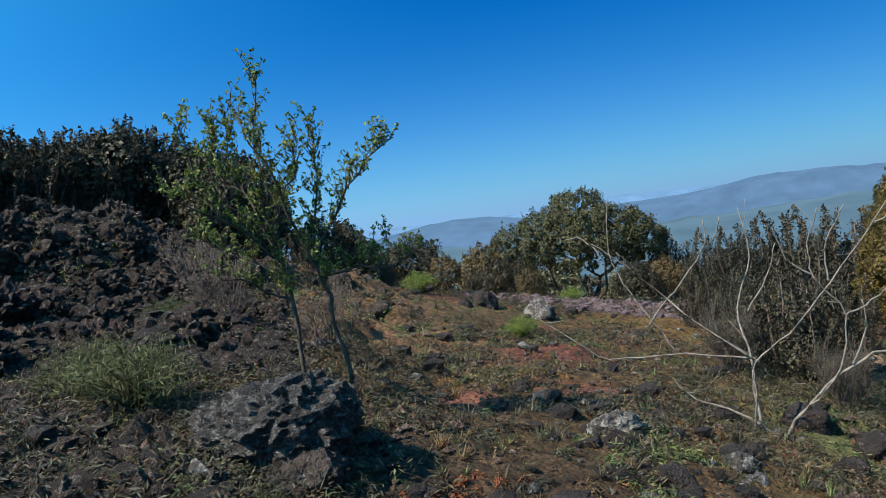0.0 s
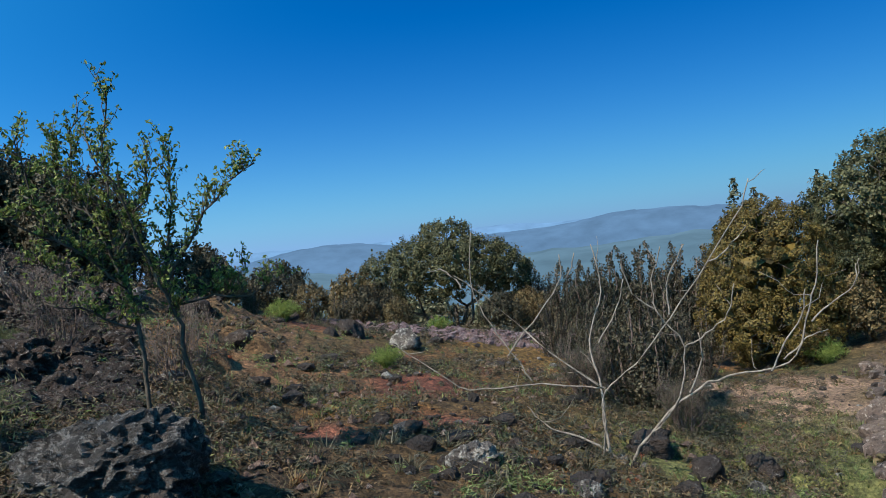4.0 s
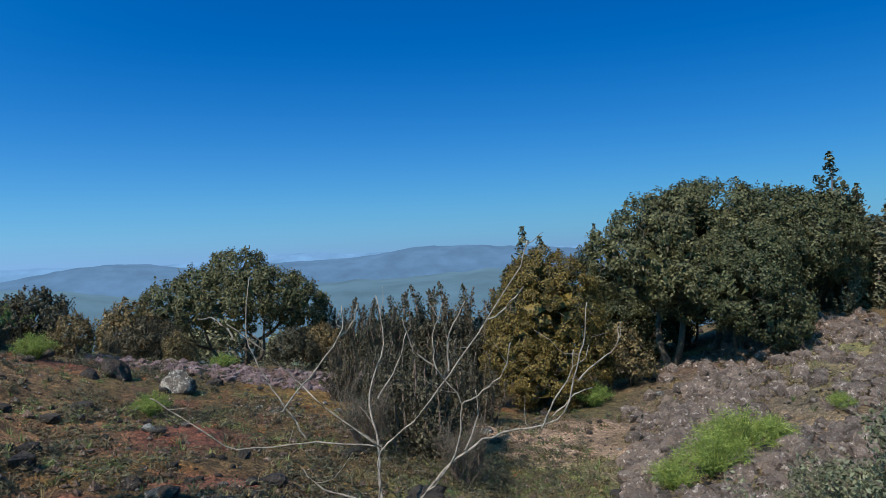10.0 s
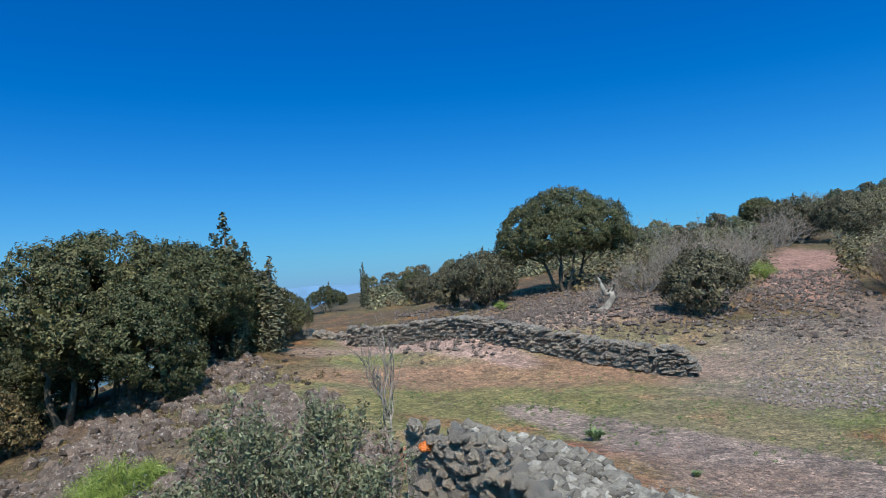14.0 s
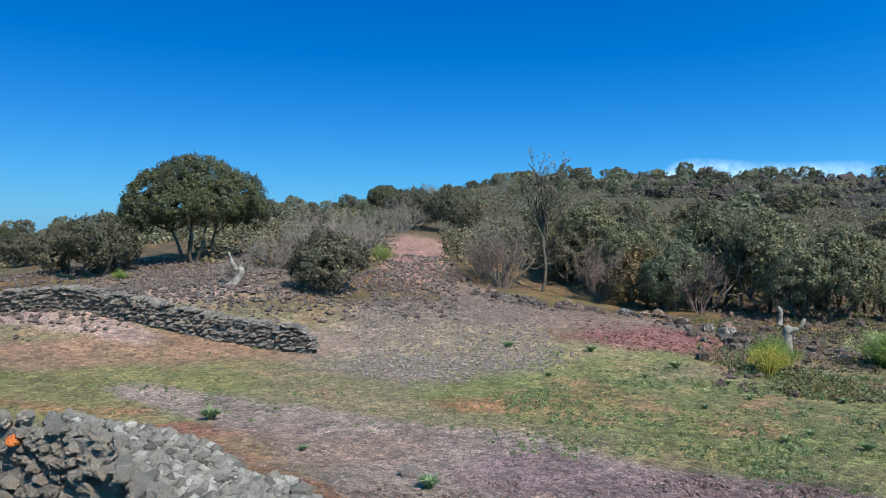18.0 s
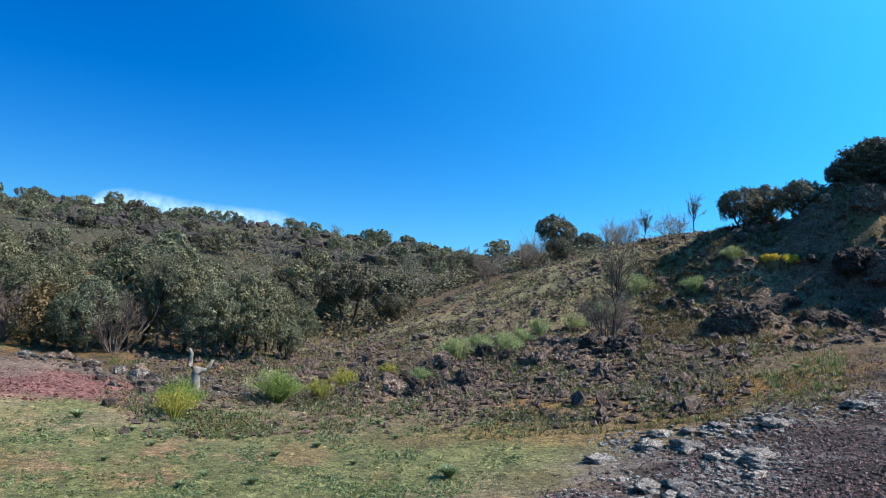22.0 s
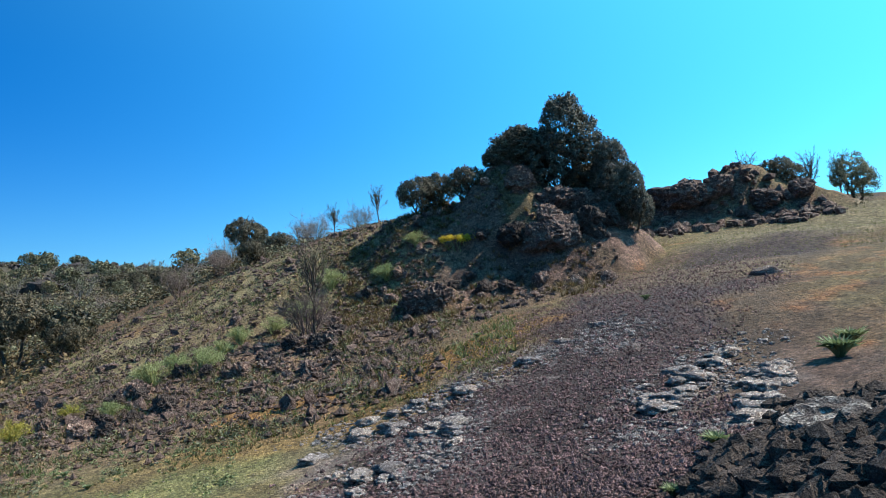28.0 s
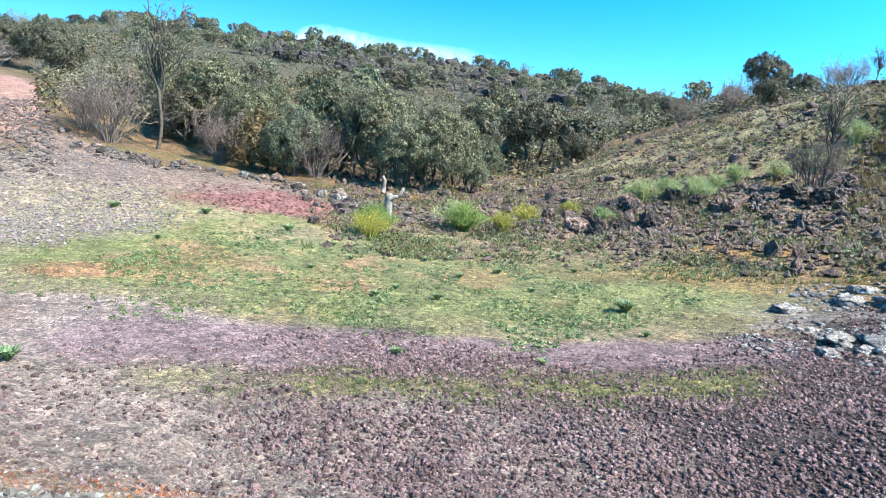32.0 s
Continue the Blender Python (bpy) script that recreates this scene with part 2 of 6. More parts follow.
# ---- lie of the land: height of the ground on rings round the standing place, by heading ----
RINGS = (
    (1.2, ((180, .8), (90, .9), (0, .75), (-90, .7))),
    (3.0, ((180, 1.1), (150, 1.3), (60, 1.2), (30, 1.0), (0, .75), (-30, .5), (-60, .5), (-72, .45), (-84, .8), (-100, .7), (-120, .38), (-140, .4), (-165, .7))),
    (5.0, ((165, 1.5), (140, 1.6), (60, 1.5), (35, 1.4), (15, 1.25), (0, .8), (-12, .6), (-22, .35), (-32, .1), (-45, 0), (-60, .1), (-68, .2), (-73, .3), (-77, .65), (-80, .9), (-89, .72),
           (-99, .22), (-115, 0), (-140, .05), (-160, .25), (-175, .6))),
    (8.0, ((170, 1.15), (150, 1.5), (100, 1.8), (35, 2.0), (25, 1.7), (13, 1.5), (2, .8), (-12, .5), (-22, .15), (-30, -.2), (-40, -.3), (-48, -.1),
           (-58, .2), (-69, .08), (-76, .3), (-84, .16), (-93, 0), (-140, 0), (-160, .35), (-175, .8))),
    (11.0, ((170, 1.35), (150, 1.8), (100, 2.0), (35, 2.9), (24, 2.9), (16, 2.0), (8, 1.5), (2, 1.1), (-10, .5), (-20, .1), (-30, -.4), (-38, -.4),
            (-46, -.2), (-50, .05), (-60, .2), (-70, 0), (-135, 0), (-145, .1), (-155, .35), (-165, .7), (-176, 1.2))),
    (16.0, ((170, 2.2), (150, 2.3), (100, 2.0), (35, 3.0), (24, 2.7), (12, 1.6), (2, .9), (-8, .3), (-20, -.2), (-30, -.8), (-41, -.3), (-48, 0),
            (-53, .4), (-60, .3), (-68, .1), (-88, -.05), (-110, .1), (-125, -.05), (-135, .15), (-144, .4), (-151, .6), (-158, .9), (-167, 1.6),
            (-176, 2.0))),
    (22.0, ((168, 2.9), (150, 3.0), (100, 2.0), (35, 2.0), (24, 1.8), (12, .8), (2, -.3), (-8, -.5), (-20, -1.0), (-30, -1.4), (-42, -.6), (-51, .8),
            (-60, .5), (-65, .35), (-70, .8), (-75, 1.1), (-83, 1.25), (-89, .7), (-95, .7), (-105, .6), (-112, .35), (-123, .15), (-134, .4), (-144, 1.1),
            (-151, 1.6), (-158, 1.9), (-166, 2.1), (-176, 2.5))),
    (27.0, ((180, 3.5), (168, 3.8), (100, 2), (35, 1), (12, -.4), (2, -1.4), (-8, -1.2), (-30, -2), (-44, -.8), (-53, .7), (-62, .6), (-70, .7),
            (-82, 1.5), (-89, 1.1), (-96, 1.4), (-105, .7), (-114, .4), (-124, .3), (-134, .4), (-144, 1.8), (-150, 2.9), (-156, 4.1), (-163, 5.3),
            (-170, 5.4), (-175, 4.4))),
    (32.0, ((168, 4.6), (150, 4.6), (100, 2.0), (35, 0), (12, -1.5), (2, -2.5), (-8, -2), (-30, -2.5), (-45, -1), (-55, .6), (-62, .8), (-70, 1.1),
            (-81, 1.9), (-89, 1.6), (-97, 1.9), (-105, 1.3), (-114, .9), (-124, .5), (-134, .1), (-144, 2.7), (-152, 4.5), (-160, 6.0), (-168, 6.0), (-176, 4.6))),
    (50.0, ((165, 6.4), (100, 1), (35, -3), (0, -6), (-30, -5), (-45, -3), (-58, 1), (-64, 1.2), (-72, 2), (-81, 3.5), (-97, 3.2), (-108, 3),
            (-120, 2), (-134, 1.2), (-143, 3.6), (-152, 6.0), (-165, 7.0), (-178, 6.2))),
    (90.0, ((180, 7), (100, -5), (35, -10), (0, -22), (-30, -20), (-45, -12), (-58, -1), (-64, 1.8), (-72, 3.2), (-85, 5.2), (-97, 7.0), (-108, 9),
            (-117, 9), (-130, 7.5), (-140, 7), (-152, 7.5), (-165, 8))),
    (150.0, ((180, 7), (100, -15), (30, -40), (0, -45), (-30, -45), (-50, -25), (-60, 1), (-66, 2.0), (-75, 4.2), (-88, 7.5), (-97, 11.5), (-108, 15.5),
             (-117, 14.5), (-130, 14), (-138, 12.5), (-150, 9), (-165, 8.5))),
    (300.0, ((180, 0), (100, -40), (0, -90), (-45, -90), (-58, -30), (-66, 2), (-80, 6), (-108, 10), (-130, 8), (-160, 4))),
    (900.0, ((180, -60), (90, -150), (0, -190), (-50, -190), (-70, -60), (-120, -40))),
    (4900.0, ((180, -210), (0, -210))),
)
RING_AZ = np.arange(-180.0, 181.0, 1.0)


def smooth_ring(pairs):
    a = np.array(sorted((p, z) for p, z in pairs))
    a = np.vstack([a[-1] - (360, 0), a, a[0] + (360, 0)])
    z = np.interp(RING_AZ, a[:, 0], a[:, 1])
    k = np.exp(-(np.arange(-6, 7) / 3.0) ** 2)
    return np.convolve(np.r_[z[-7:-1], z, z[1:7]], k / k.sum(), "valid")


RING_D = np.log(np.array([d for d, _ in RINGS]))
RING_Z = np.array([smooth_ring(p) for _, p in RINGS])


def terrace(az, d):
    """1 on the level rubble behind the retaining wall, 0 off it."""
    near = np.interp(-az, (67.3, 71, 74.4, 76.5, 79, 82, 88, 100), (7.05, 6.6, 6.0, 4.9, 4.0, 3.3, 2.5, 2.0))
    back = np.interp(-az, (66.5, 67.5, 72, 79, 85, 88, 92), (6.9, 7.2, 6.9, 6.0, 4.9, 4.4, 3.4))
    return np.clip((d - near) / .2 + .3, 0, 1) * np.clip((back - d) / .5 + .6, 0, 1) * np.clip((az + 95) / 6, 0, 1)


LATTICE = {}


def waves(x, y, size, seed, octaves=3):
    """Cheap smooth noise from -1 to 1, for arrays: a lattice of random values."""
    total, amp, norm = np.zeros(np.shape(x)), 1.0, 0.0
    for o in range(octaves):
        if seed + o not in LATTICE:
            LATTICE[seed + o] = np.random.RandomState(seed + o).uniform(-1, 1, (256, 256))
        r = LATTICE[seed + o]
        u, v = np.asarray(x) / size + 37.3 * o, np.asarray(y) / size + 11.9 * o
        iu, iv = np.floor(u).astype(int), np.floor(v).astype(int)
        fu, fv = u - iu, v - iv
        fu, fv = fu * fu * (3 - 2 * fu), fv * fv * (3 - 2 * fv)
        a, b, c, d = r[iu % 256, iv % 256], r[(iu + 1) % 256, iv % 256], r[iu % 256, (iv + 1) % 256], r[(iu + 1) % 256, (iv + 1) % 256]
        total = total + amp * ((a * (1 - fu) + b * fu) * (1 - fv) + (c * (1 - fu) + d * fu) * fv)
        norm, amp, size = norm + amp, amp * .5, size * .5
    return total / norm


def crag_hill(x, y):
    """The steep hump of lava beside the track and the outcrop below it."""
    total = 0.0
    for a, d, across, along, rise in ((-175.4, 25.2, 3.1, 2.5, 1.8), (-168.5, 25.4, 3.2, 2.4, .8), (-165.2, 21.2, 1.0, .8, .8), (-170.0, 22.4, 1.2, 1.0, .35), (174.6, 32.5, 3.4, 1.7, 1.5), (168.3, 32.5, 2.6, 1.5, 1.1)):
        cx, cy = -d * math.sin(radians(a)), d * math.cos(radians(a))
        q = radians(a)
        u, v = (x - cx) * math.cos(q) + (y - cy) * math.sin(q), -(x - cx) * math.sin(q) + (y - cy) * math.cos(q)
        r = np.hypot(u / across, v / along) + .16 * waves(x, y, 1.1, 93, 3)
        t = np.clip((1.15 - r) / .85, 0, 1)
        total = total + rise * t * (1.6 - .6 * t)
    return total


def land(x, y):
    """Smooth height of the ground, for arrays."""
    x, y = np.asarray(x, float), np.asarray(y, float)
    az = np.degrees(np.arctan2(-x, y))
    d = np.log(np.maximum(np.hypot(x, y), 1.2))
    i = np.clip(np.searchsorted(RING_D, d) - 1, 0, len(RING_D) - 2)
    f = np.clip((d - RING_D[i]) / (RING_D[i + 1] - RING_D[i]), 0, 1)
    f = f * .5 + f * f * (3 - 2 * f) * .5
    u = az + 180.0
    j = np.clip(u.astype(int), 0, 359)
    g = u - j
    lo = RING_Z[i, j] * (1 - g) + RING_Z[i, j + 1] * g
    hi = RING_Z[i + 1, j] * (1 - g) + RING_Z[i + 1, j + 1] * g
    z = lo * (1 - f) + hi * f
    w = terrace(az, np.exp(d))
    return z * (1 - w) + .96 * w + crag_hill(x, y)


def at(az, d):
    """Place at heading az (degrees to the left of ahead) and d metres off."""
    return -d * math.sin(radians(az)), d * math.cos(radians(az))


def blob(x, y, az, d, across, along, turn=0.0):
    """1 inside an oval patch at that heading and distance, fading to 0; along: its size away from the standing place."""
    cx, cy = at(az, d)
    a = radians(az + turn)
    u = (x - cx) * math.cos(a) + (y - cy) * math.sin(a)
    v = -(x - cx) * math.sin(a) + (y - cy) * math.cos(a)
    r = np.sqrt((u / across) ** 2 + (v / along) ** 2) + .35 * waves(x, y, max(.5, .5 * min(across, along)), 71)
    return np.clip((1.15 - r) / .35, 0, 1)


def strip(x, y, line, wide, edge=.3):
    """1 along a winding band through places given as (heading, distance), wide metres to each side, with uneven edges."""
    p = np.array([at(a, d) for a, d in line])
    w = np.broadcast_to(np.asarray(wide, float), (len(p),))
    best = np.full(np.shape(x), 99.0)
    for (x0, y0), (x1, y1), w0, w1 in zip(p[:-1], p[1:], w[:-1], w[1:]):
        t = np.clip(((x - x0) * (x1 - x0) + (y - y0) * (y1 - y0)) / ((x1 - x0) ** 2 + (y1 - y0) ** 2), 0, 1)
        best = np.minimum(best, np.hypot(x - x0 - t * (x1 - x0), y - y0 - t * (y1 - y0)) - (w0 + (w1 - w0) * t))
    best = best + .3 * waves(x, y, .9, 81, 4)
    return np.clip(.5 - best / edge, 0, 1)


FOOTPATH = ((-75.5, 13.0), (-82, 11), (-88, 9.6), (-94, 8.6), (-101, 8.2), (-108, 7.6))
FOOTPATH_WIDE = (.3, .75, 1.0, 1.3, 1.3, 1.0)
CINDER_PATH = ((-106, 7.6), (-117, 7.35), (-126, 7.5), (-136, 7.8), (-146, 8.3), (-156, 9.0))
TURF_BAND = ((-109, 6.5), (-119, 6.3), (-128, 6.45), (-137, 6.75), (-146, 7.0), (-156, 7.6))
MOSS_BAND = ((-150, 14.8), (-157, 15), (-164, 14.6), (-169, 14.8), (-174.5, 15.8))
STONECROP_BAND = ((-80, 8.6), (-83.2, 7.9), (-86.5, 6.6), (-89.3, 5.4))


def rough(x, y):
    """How rocky and broken the ground is, 0 on the clearing and the track to 1 on the lava mounds."""
    d = np.hypot(x, y)
    az = np.degrees(np.arctan2(-x, y))
    w = np.full(np.shape(x), .55)
    flat = np.maximum.reduce([blob(x, y, -100, 11.5, 9, 6.5), blob(x, y, -130, 11, 7, 5.5), blob(x, y, -80, 13, 7, 5.5),
                              blob(x, y, -165, 7.5, 4.5, 5.0), blob(x, y, 180, 14, 4, 8), blob(x, y, 172, 24, 4, 10), blob(x, y, -100, 22, 4, 9)])
    w = w * (1 - .93 * flat)
    w = np.maximum(w, 1.0 * blob(x, y, 30, 10, 6, 3.5) + .0)
    w = np.maximum(w, .9 * blob(x, y, -147, 20, 6, 4.5))
    w = np.maximum(w, .9 * blob(x, y, -170, 23, 5, 3.6))
    w = np.maximum(w, .9 * blob(x, y, 167, 5.4, 1.6, 1.6))
    w = np.maximum(w, .7 * blob(x, y, -49, 14, 1.8, 6))
    return np.clip(w, .03, 1)


def height(x, y):
    x, y = np.asarray(x, float), np.asarray(y, float)
    d = np.hypot(x, y)
    far = np.clip((d - 60) / 200, 0, 1)
    return (land(x, y) + rough(x, y) * (.22 * waves(x, y, 1.7, 5, 4) + .16 * np.abs(waves(x, y, .4, 9, 3)) - .04)
            + .5 * blob(x, y, 30, 9.5, 5.5, 3.2) * (np.abs(waves(x, y, .75, 205, 4)) - .22)
            + .55 * np.clip(crag_hill(x, y), 0, 1) * (np.abs(waves(x, y, .9, 207, 4)) - .2)
            + .02 * waves(x, y, .5, 15, 2) + far * 6 * waves(x, y, 70, 21, 4))


def gz(x, y):
    return float(height(np.array([x]), np.array([y]))[0])



# ---- kit for meshes ----
def mesh_ob(name, v, f, material, parent=None, label="", smooth=False):
    me = bpy.data.meshes.new(name)
    me.from_pydata(v if isinstance(v, list) else v.tolist(), [], f if isinstance(f, list) else f.tolist())
    me.materials.append(material)
    if smooth:
        me.polygons.foreach_set("use_smooth", np.ones(len(me.polygons), bool))
    ob = new(name, me)
    if parent:
        ob.parent = parent
    return tagged(ob, label)


def empty(name, x, y, z, turn=0.0, size=1.0):
    ob = new(name)
    ob.empty_display_size = .1
    ob.matrix_basis = Matrix.LocRotScale((x, y, z), Euler((0, 0, radians(turn))), (size, size, size))
    return ob


class Wood:
    """Gathers tapered limbs into one mesh."""

    def __init__(self):
        self.v, self.f = [], []

    def limb(self, points, r0, r1, sides=6):
        p = [Vector(q) for q in points]
        start = len(self.v)
        for i, q in enumerate(p):
            way = (p[min(i + 1, len(p) - 1)] - p[max(i - 1, 0)]).normalized()
            a = way.orthogonal().normalized()
            b = way.cross(a)
            r = r0 + (r1 - r0) * i / (len(p) - 1)
            for k in range(sides):
                t = 2 * math.pi * k / sides
                self.v.append(tuple(q + (a * math.cos(t) + b * math.sin(t)) * r))
        for i in range(len(p) - 1):
            for k in range(sides):
                s, n = start + i * sides, start + (i + 1) * sides
                self.f.append((s + k, s + (k + 1) % sides, n + (k + 1) % sides, n + k))
        self.f.append(tuple(range(start + (len(p) - 1) * sides, start + len(p) * sides)))


def bent(rng, a, b, n, sway):
    """Points from a to b with an uneven bend."""
    a, b = Vector(a), Vector(b)
    off = Vector(rng.normal(0, 1, 3)) * sway * (b - a).length
    off2 = Vector(rng.normal(0, 1, 3)) * sway * .5 * (b - a).length
    return [a.lerp(b, t) + off * math.sin(math.pi * t) + off2 * math.sin(2 * math.pi * t) for t in np.linspace(0, 1, n)]


def leaves(rng, centres, length, width, up=.2, out=None, loose=.5):
    """Bent four-cornered leaves, one at each centre, turned at random or, with out, facing more or less that way."""
    n = len(centres)
    if out is None:
        a = rng.normal(0, 1, (n, 3)) + (0, 0, up)
        a /= np.linalg.norm(a, axis=1, keepdims=True)
        b = np.cross(a, rng.normal(0, 1, (n, 3)))
        b /= np.linalg.norm(b, axis=1, keepdims=True)
        c = np.cross(a, b)
    else:
        c = out + rng.normal(0, loose, (n, 3))
        c /= np.linalg.norm(c, axis=1, keepdims=True)
        a = np.cross(c, rng.normal(0, 1, (n, 3)))
        a /= np.linalg.norm(a, axis=1, keepdims=True)
        b = np.cross(c, a)
    s = rng.uniform(.65, 1.35, (n, 1))
    ln, wd = a * length * s, b * width * s * .5
    v = np.stack([centres - ln * .5, centres + wd + c * width * .15, centres + ln * .5, centres - wd + c * width * .15], 1)
    return v.reshape(-1, 3), np.arange(4 * n).reshape(-1, 4)


def unit(d):
    return d / np.maximum(np.linalg.norm(d, axis=-1, keepdims=True), 1e-9)


def lobes_of(rng, h, w, low, n):
    """Uneven ellipsoids (x, y, z, and their three radii) that make up a crown between the heights low and h."""
    out = []
    for i in range(n):
        t = 2 * math.pi * (i + rng.uniform(-.35, .35)) / max(1, n - 1)
        k = 0 if i == 0 else rng.uniform(.5, .8)
        r = w * rng.uniform(.2, .29)
        tall = (h - low) * rng.uniform(.26, .38)
        z = h - tall if i == 0 else low + tall + (h - low - 2 * tall) * rng.uniform(0, .9)
        out.append((k * (w * .5 - r * .6) * math.cos(t), k * (w * .5 - r * .6) * math.sin(t), z, r, r * rng.uniform(.85, 1.1), tall))
    return out


def crown_leaves(rng, lobes, n, per, clump, leaf_len, shoots=0, gaps=.45, loose=.32):
    """Leaves of a crown: clumps over the outside of every lobe that face outwards, hollows between them, coarse leaves within, thin shoots on top."""
    lob = np.array(lobes, float)
    area = (lob[:, 3] * lob[:, 4] + lob[:, 4] * lob[:, 5] + lob[:, 3] * lob[:, 5])
    pick = rng.choice(len(lob), int(n * 1.7), p=area / area.sum())
    d = unit(rng.normal(0, 1, (len(pick), 3)))
    mid = lob[pick, :3] + d * lob[pick, 3:] * rng.uniform(.84, 1.04, (len(pick), 1))
    face = unit(d / lob[pick, 3:])
    keep = (d[:, 2] > -.55) | (rng.uniform(0, 1, len(d)) < .35)
    for i, q in enumerate(lob):
        keep &= (np.linalg.norm((mid - q[:3]) / q[3:], axis=1) > .86) | (pick == i)
    k = max(.3, .22 * float(lob[:, 3].mean()) * 3)
    hollow = np.array([noise.noise(Vector(p) / k * 1.6) for p in mid])
    keep &= hollow > -gaps
    mid, face = mid[keep][:n], face[keep][:n]
    m = len(mid)
    size = clump * rng.uniform(.65, 1.3, (m, 1, 1))
    e = unit(rng.normal(0, 1, (m, per, 3)) + face[:, None] * .8)
    pos = mid[:, None] + e * size * rng.uniform(.15, 1, (m, per, 1)) ** .5
    out = unit(e + face[:, None] * .55)
    parts = [leaves(rng, pos.reshape(-1, 3), leaf_len, leaf_len * .6, out=out.reshape(-1, 3), loose=loose)]
    core = max(12, int(n * .35))
    pick = rng.choice(len(lob), core, p=area / area.sum())
    d = unit(rng.normal(0, 1, (core, 3)))
    big = .42 * float(lob[:, 3:].mean())
    parts.append(leaves(rng, lob[pick, :3] + d * lob[pick, 3:] * rng.uniform(.3, .74, (core, 1)), big, big * .7))
    if shoots and m:
        top = np.nonzero(face[:, 2] > .15)[0]
        top = top[rng.randint(0, len(top), shoots)]
        u = rng.uniform(.2, 1.0, (shoots, 9, 1))
        way = unit(face[top] * .5 + (0, 0, 1) + rng.normal(0, .25, (shoots, 3)))
        q = mid[top][:, None] + way[:, None] * (clump * .5 + u * clump * rng.uniform(.3, 1.2, (shoots, 1, 1))) + rng.normal(0, leaf_len * .22, (shoots, 9, 3))
        parts.append(leaves(rng, q.reshape(-1, 3), leaf_len, leaf_len * .5, .8))
    v = np.vstack([p[0] for p in parts])
    return v, np.arange(len(v)).reshape(-1, 4), mid


def oak(name, seed, h, w, trunk_h, leaf, label, category="tree", leaf_len=.09, n=150, per=42, clump=.30, lobes=7, stems=2, bark=None, thick=.09, plain=False, shape=None, shoots=None, gaps=.45, fork_at=1.0):
    """A broad evergreen: leaning stems, limbs into every lobe, twigs to the clumps and a crown of single leaves."""
    rng = np.random.RandomState(seed)
    top = empty(name, 0, 0, 0)
    shape = shape or lobes_of(rng, h - clump * .6, w - clump, trunk_h, lobes)
    v, f, mid = crown_leaves(rng, shape, n, per, clump, leaf_len, n // 5 if shoots is None else shoots, gaps)
    cs = [np.array(q[:3]) for q in shape]
    wood = Wood()
    forks = []
    for s in range(stems):
        t = 2 * math.pi * s / stems + rng.uniform(0, 1)
        foot = Vector((.05 * w * math.cos(t) * (stems > 1), .05 * w * math.sin(t) * (stems > 1), -.15))
        fork = Vector((.16 * w * math.cos(t), .16 * w * math.sin(t), trunk_h * fork_at * rng.uniform(.9, 1.15)))
        w1 = Wood()
        w1.limb(bent(rng, foot, fork, 7, .07), thick * rng.uniform(.8, 1.1), thick * .6, 8)
        mesh_ob("trunk", w1.v, w1.f, bark or BARK, top, smooth=True)
        forks.append(fork)
    for c in cs:
        f0 = min(forks, key=lambda q: (q - Vector(c)).length)
        if plain:
            continue
        w1 = Wood()
        w1.limb(bent(rng, f0, c, 6, .1), thick * .55, thick * .22, 6)
        mesh_ob("limb", w1.v, w1.f, bark or BARK, top, smooth=True)
    for q in mid[::(40 if plain else 5)]:
        c = min(cs, key=lambda p: np.linalg.norm(p - q))
        wood.limb(bent(rng, c, q, 4, .12), thick * .18, .006, 4)
    tagged(mesh_ob("twig", wood.v, wood.f, bark or BARK, top, smooth=True), kind="stuff")
    mesh_ob("crown", v, f, leaf, top)
    return tagged(top, label, category)


def spired(name, seed, h, w, leaf, label, category="shrub", stems=12, per=170, leaf_len=.07, low=.15, lean=.16, fat=.13, bark=None, least=.6, blunt=1.0):
    """An upright bush of many leafy spires of uneven height."""
    rng = np.random.RandomState(seed)
    top = empty(name, 0, 0, 0)
    wood, pts, outs = Wood(), [], []
    for s in range(stems):
        t, k = rng.uniform(0, 2 * math.pi), math.sqrt(rng.uniform(0, 1))
        hs = h * (1 - .45 * k * k) * (1.0 if s == 0 else rng.uniform(least, .98))
        foot = Vector((.15 * w * k * math.cos(t), .15 * w * k * math.sin(t), -.1))
        tip = Vector((.42 * w * k * math.cos(t), .42 * w * k * math.sin(t), hs))
        line = bent(rng, foot, tip, 7, lean * .3)
        w1 = Wood()
        w1.limb(line, .035, .006, 5)
        if s < 5:
            mesh_ob("stem", w1.v, w1.f, bark or TWIG, top, smooth=True)
        else:
            wood.limb(line, .035, .006, 5)
        u = rng.uniform(low, 1, per) ** .9
        base = np.array([tuple(line[min(5, int(a * 6))].lerp(line[min(6, int(a * 6) + 1)], a * 6 - int(a * 6))) for a in u])
        r = fat * w * (1.02 - blunt * u ** 2)[:, None] * rng.uniform(.3, 1, (per, 1)) + .015
        d = rng.normal(0, 1, (per, 3))
        d /= np.linalg.norm(d, axis=1, keepdims=True)
        lump = 1 + .5 * np.sin(u * 17 + s)[:, None]
        pts.append(base + d * r * lump * (1, 1, .6))
        outs.append(unit(d + .5 * unit(base * (1, 1, .0) + 1e-6)))
    tagged(mesh_ob("twig", wood.v, wood.f, bark or TWIG, top, smooth=True), kind="stuff")
    v, f = leaves(rng, np.vstack(pts), leaf_len, leaf_len * .5, out=np.vstack(outs), loose=.4)
    mesh_ob("crown", v, f, leaf, top)
    return tagged(top, label, category)


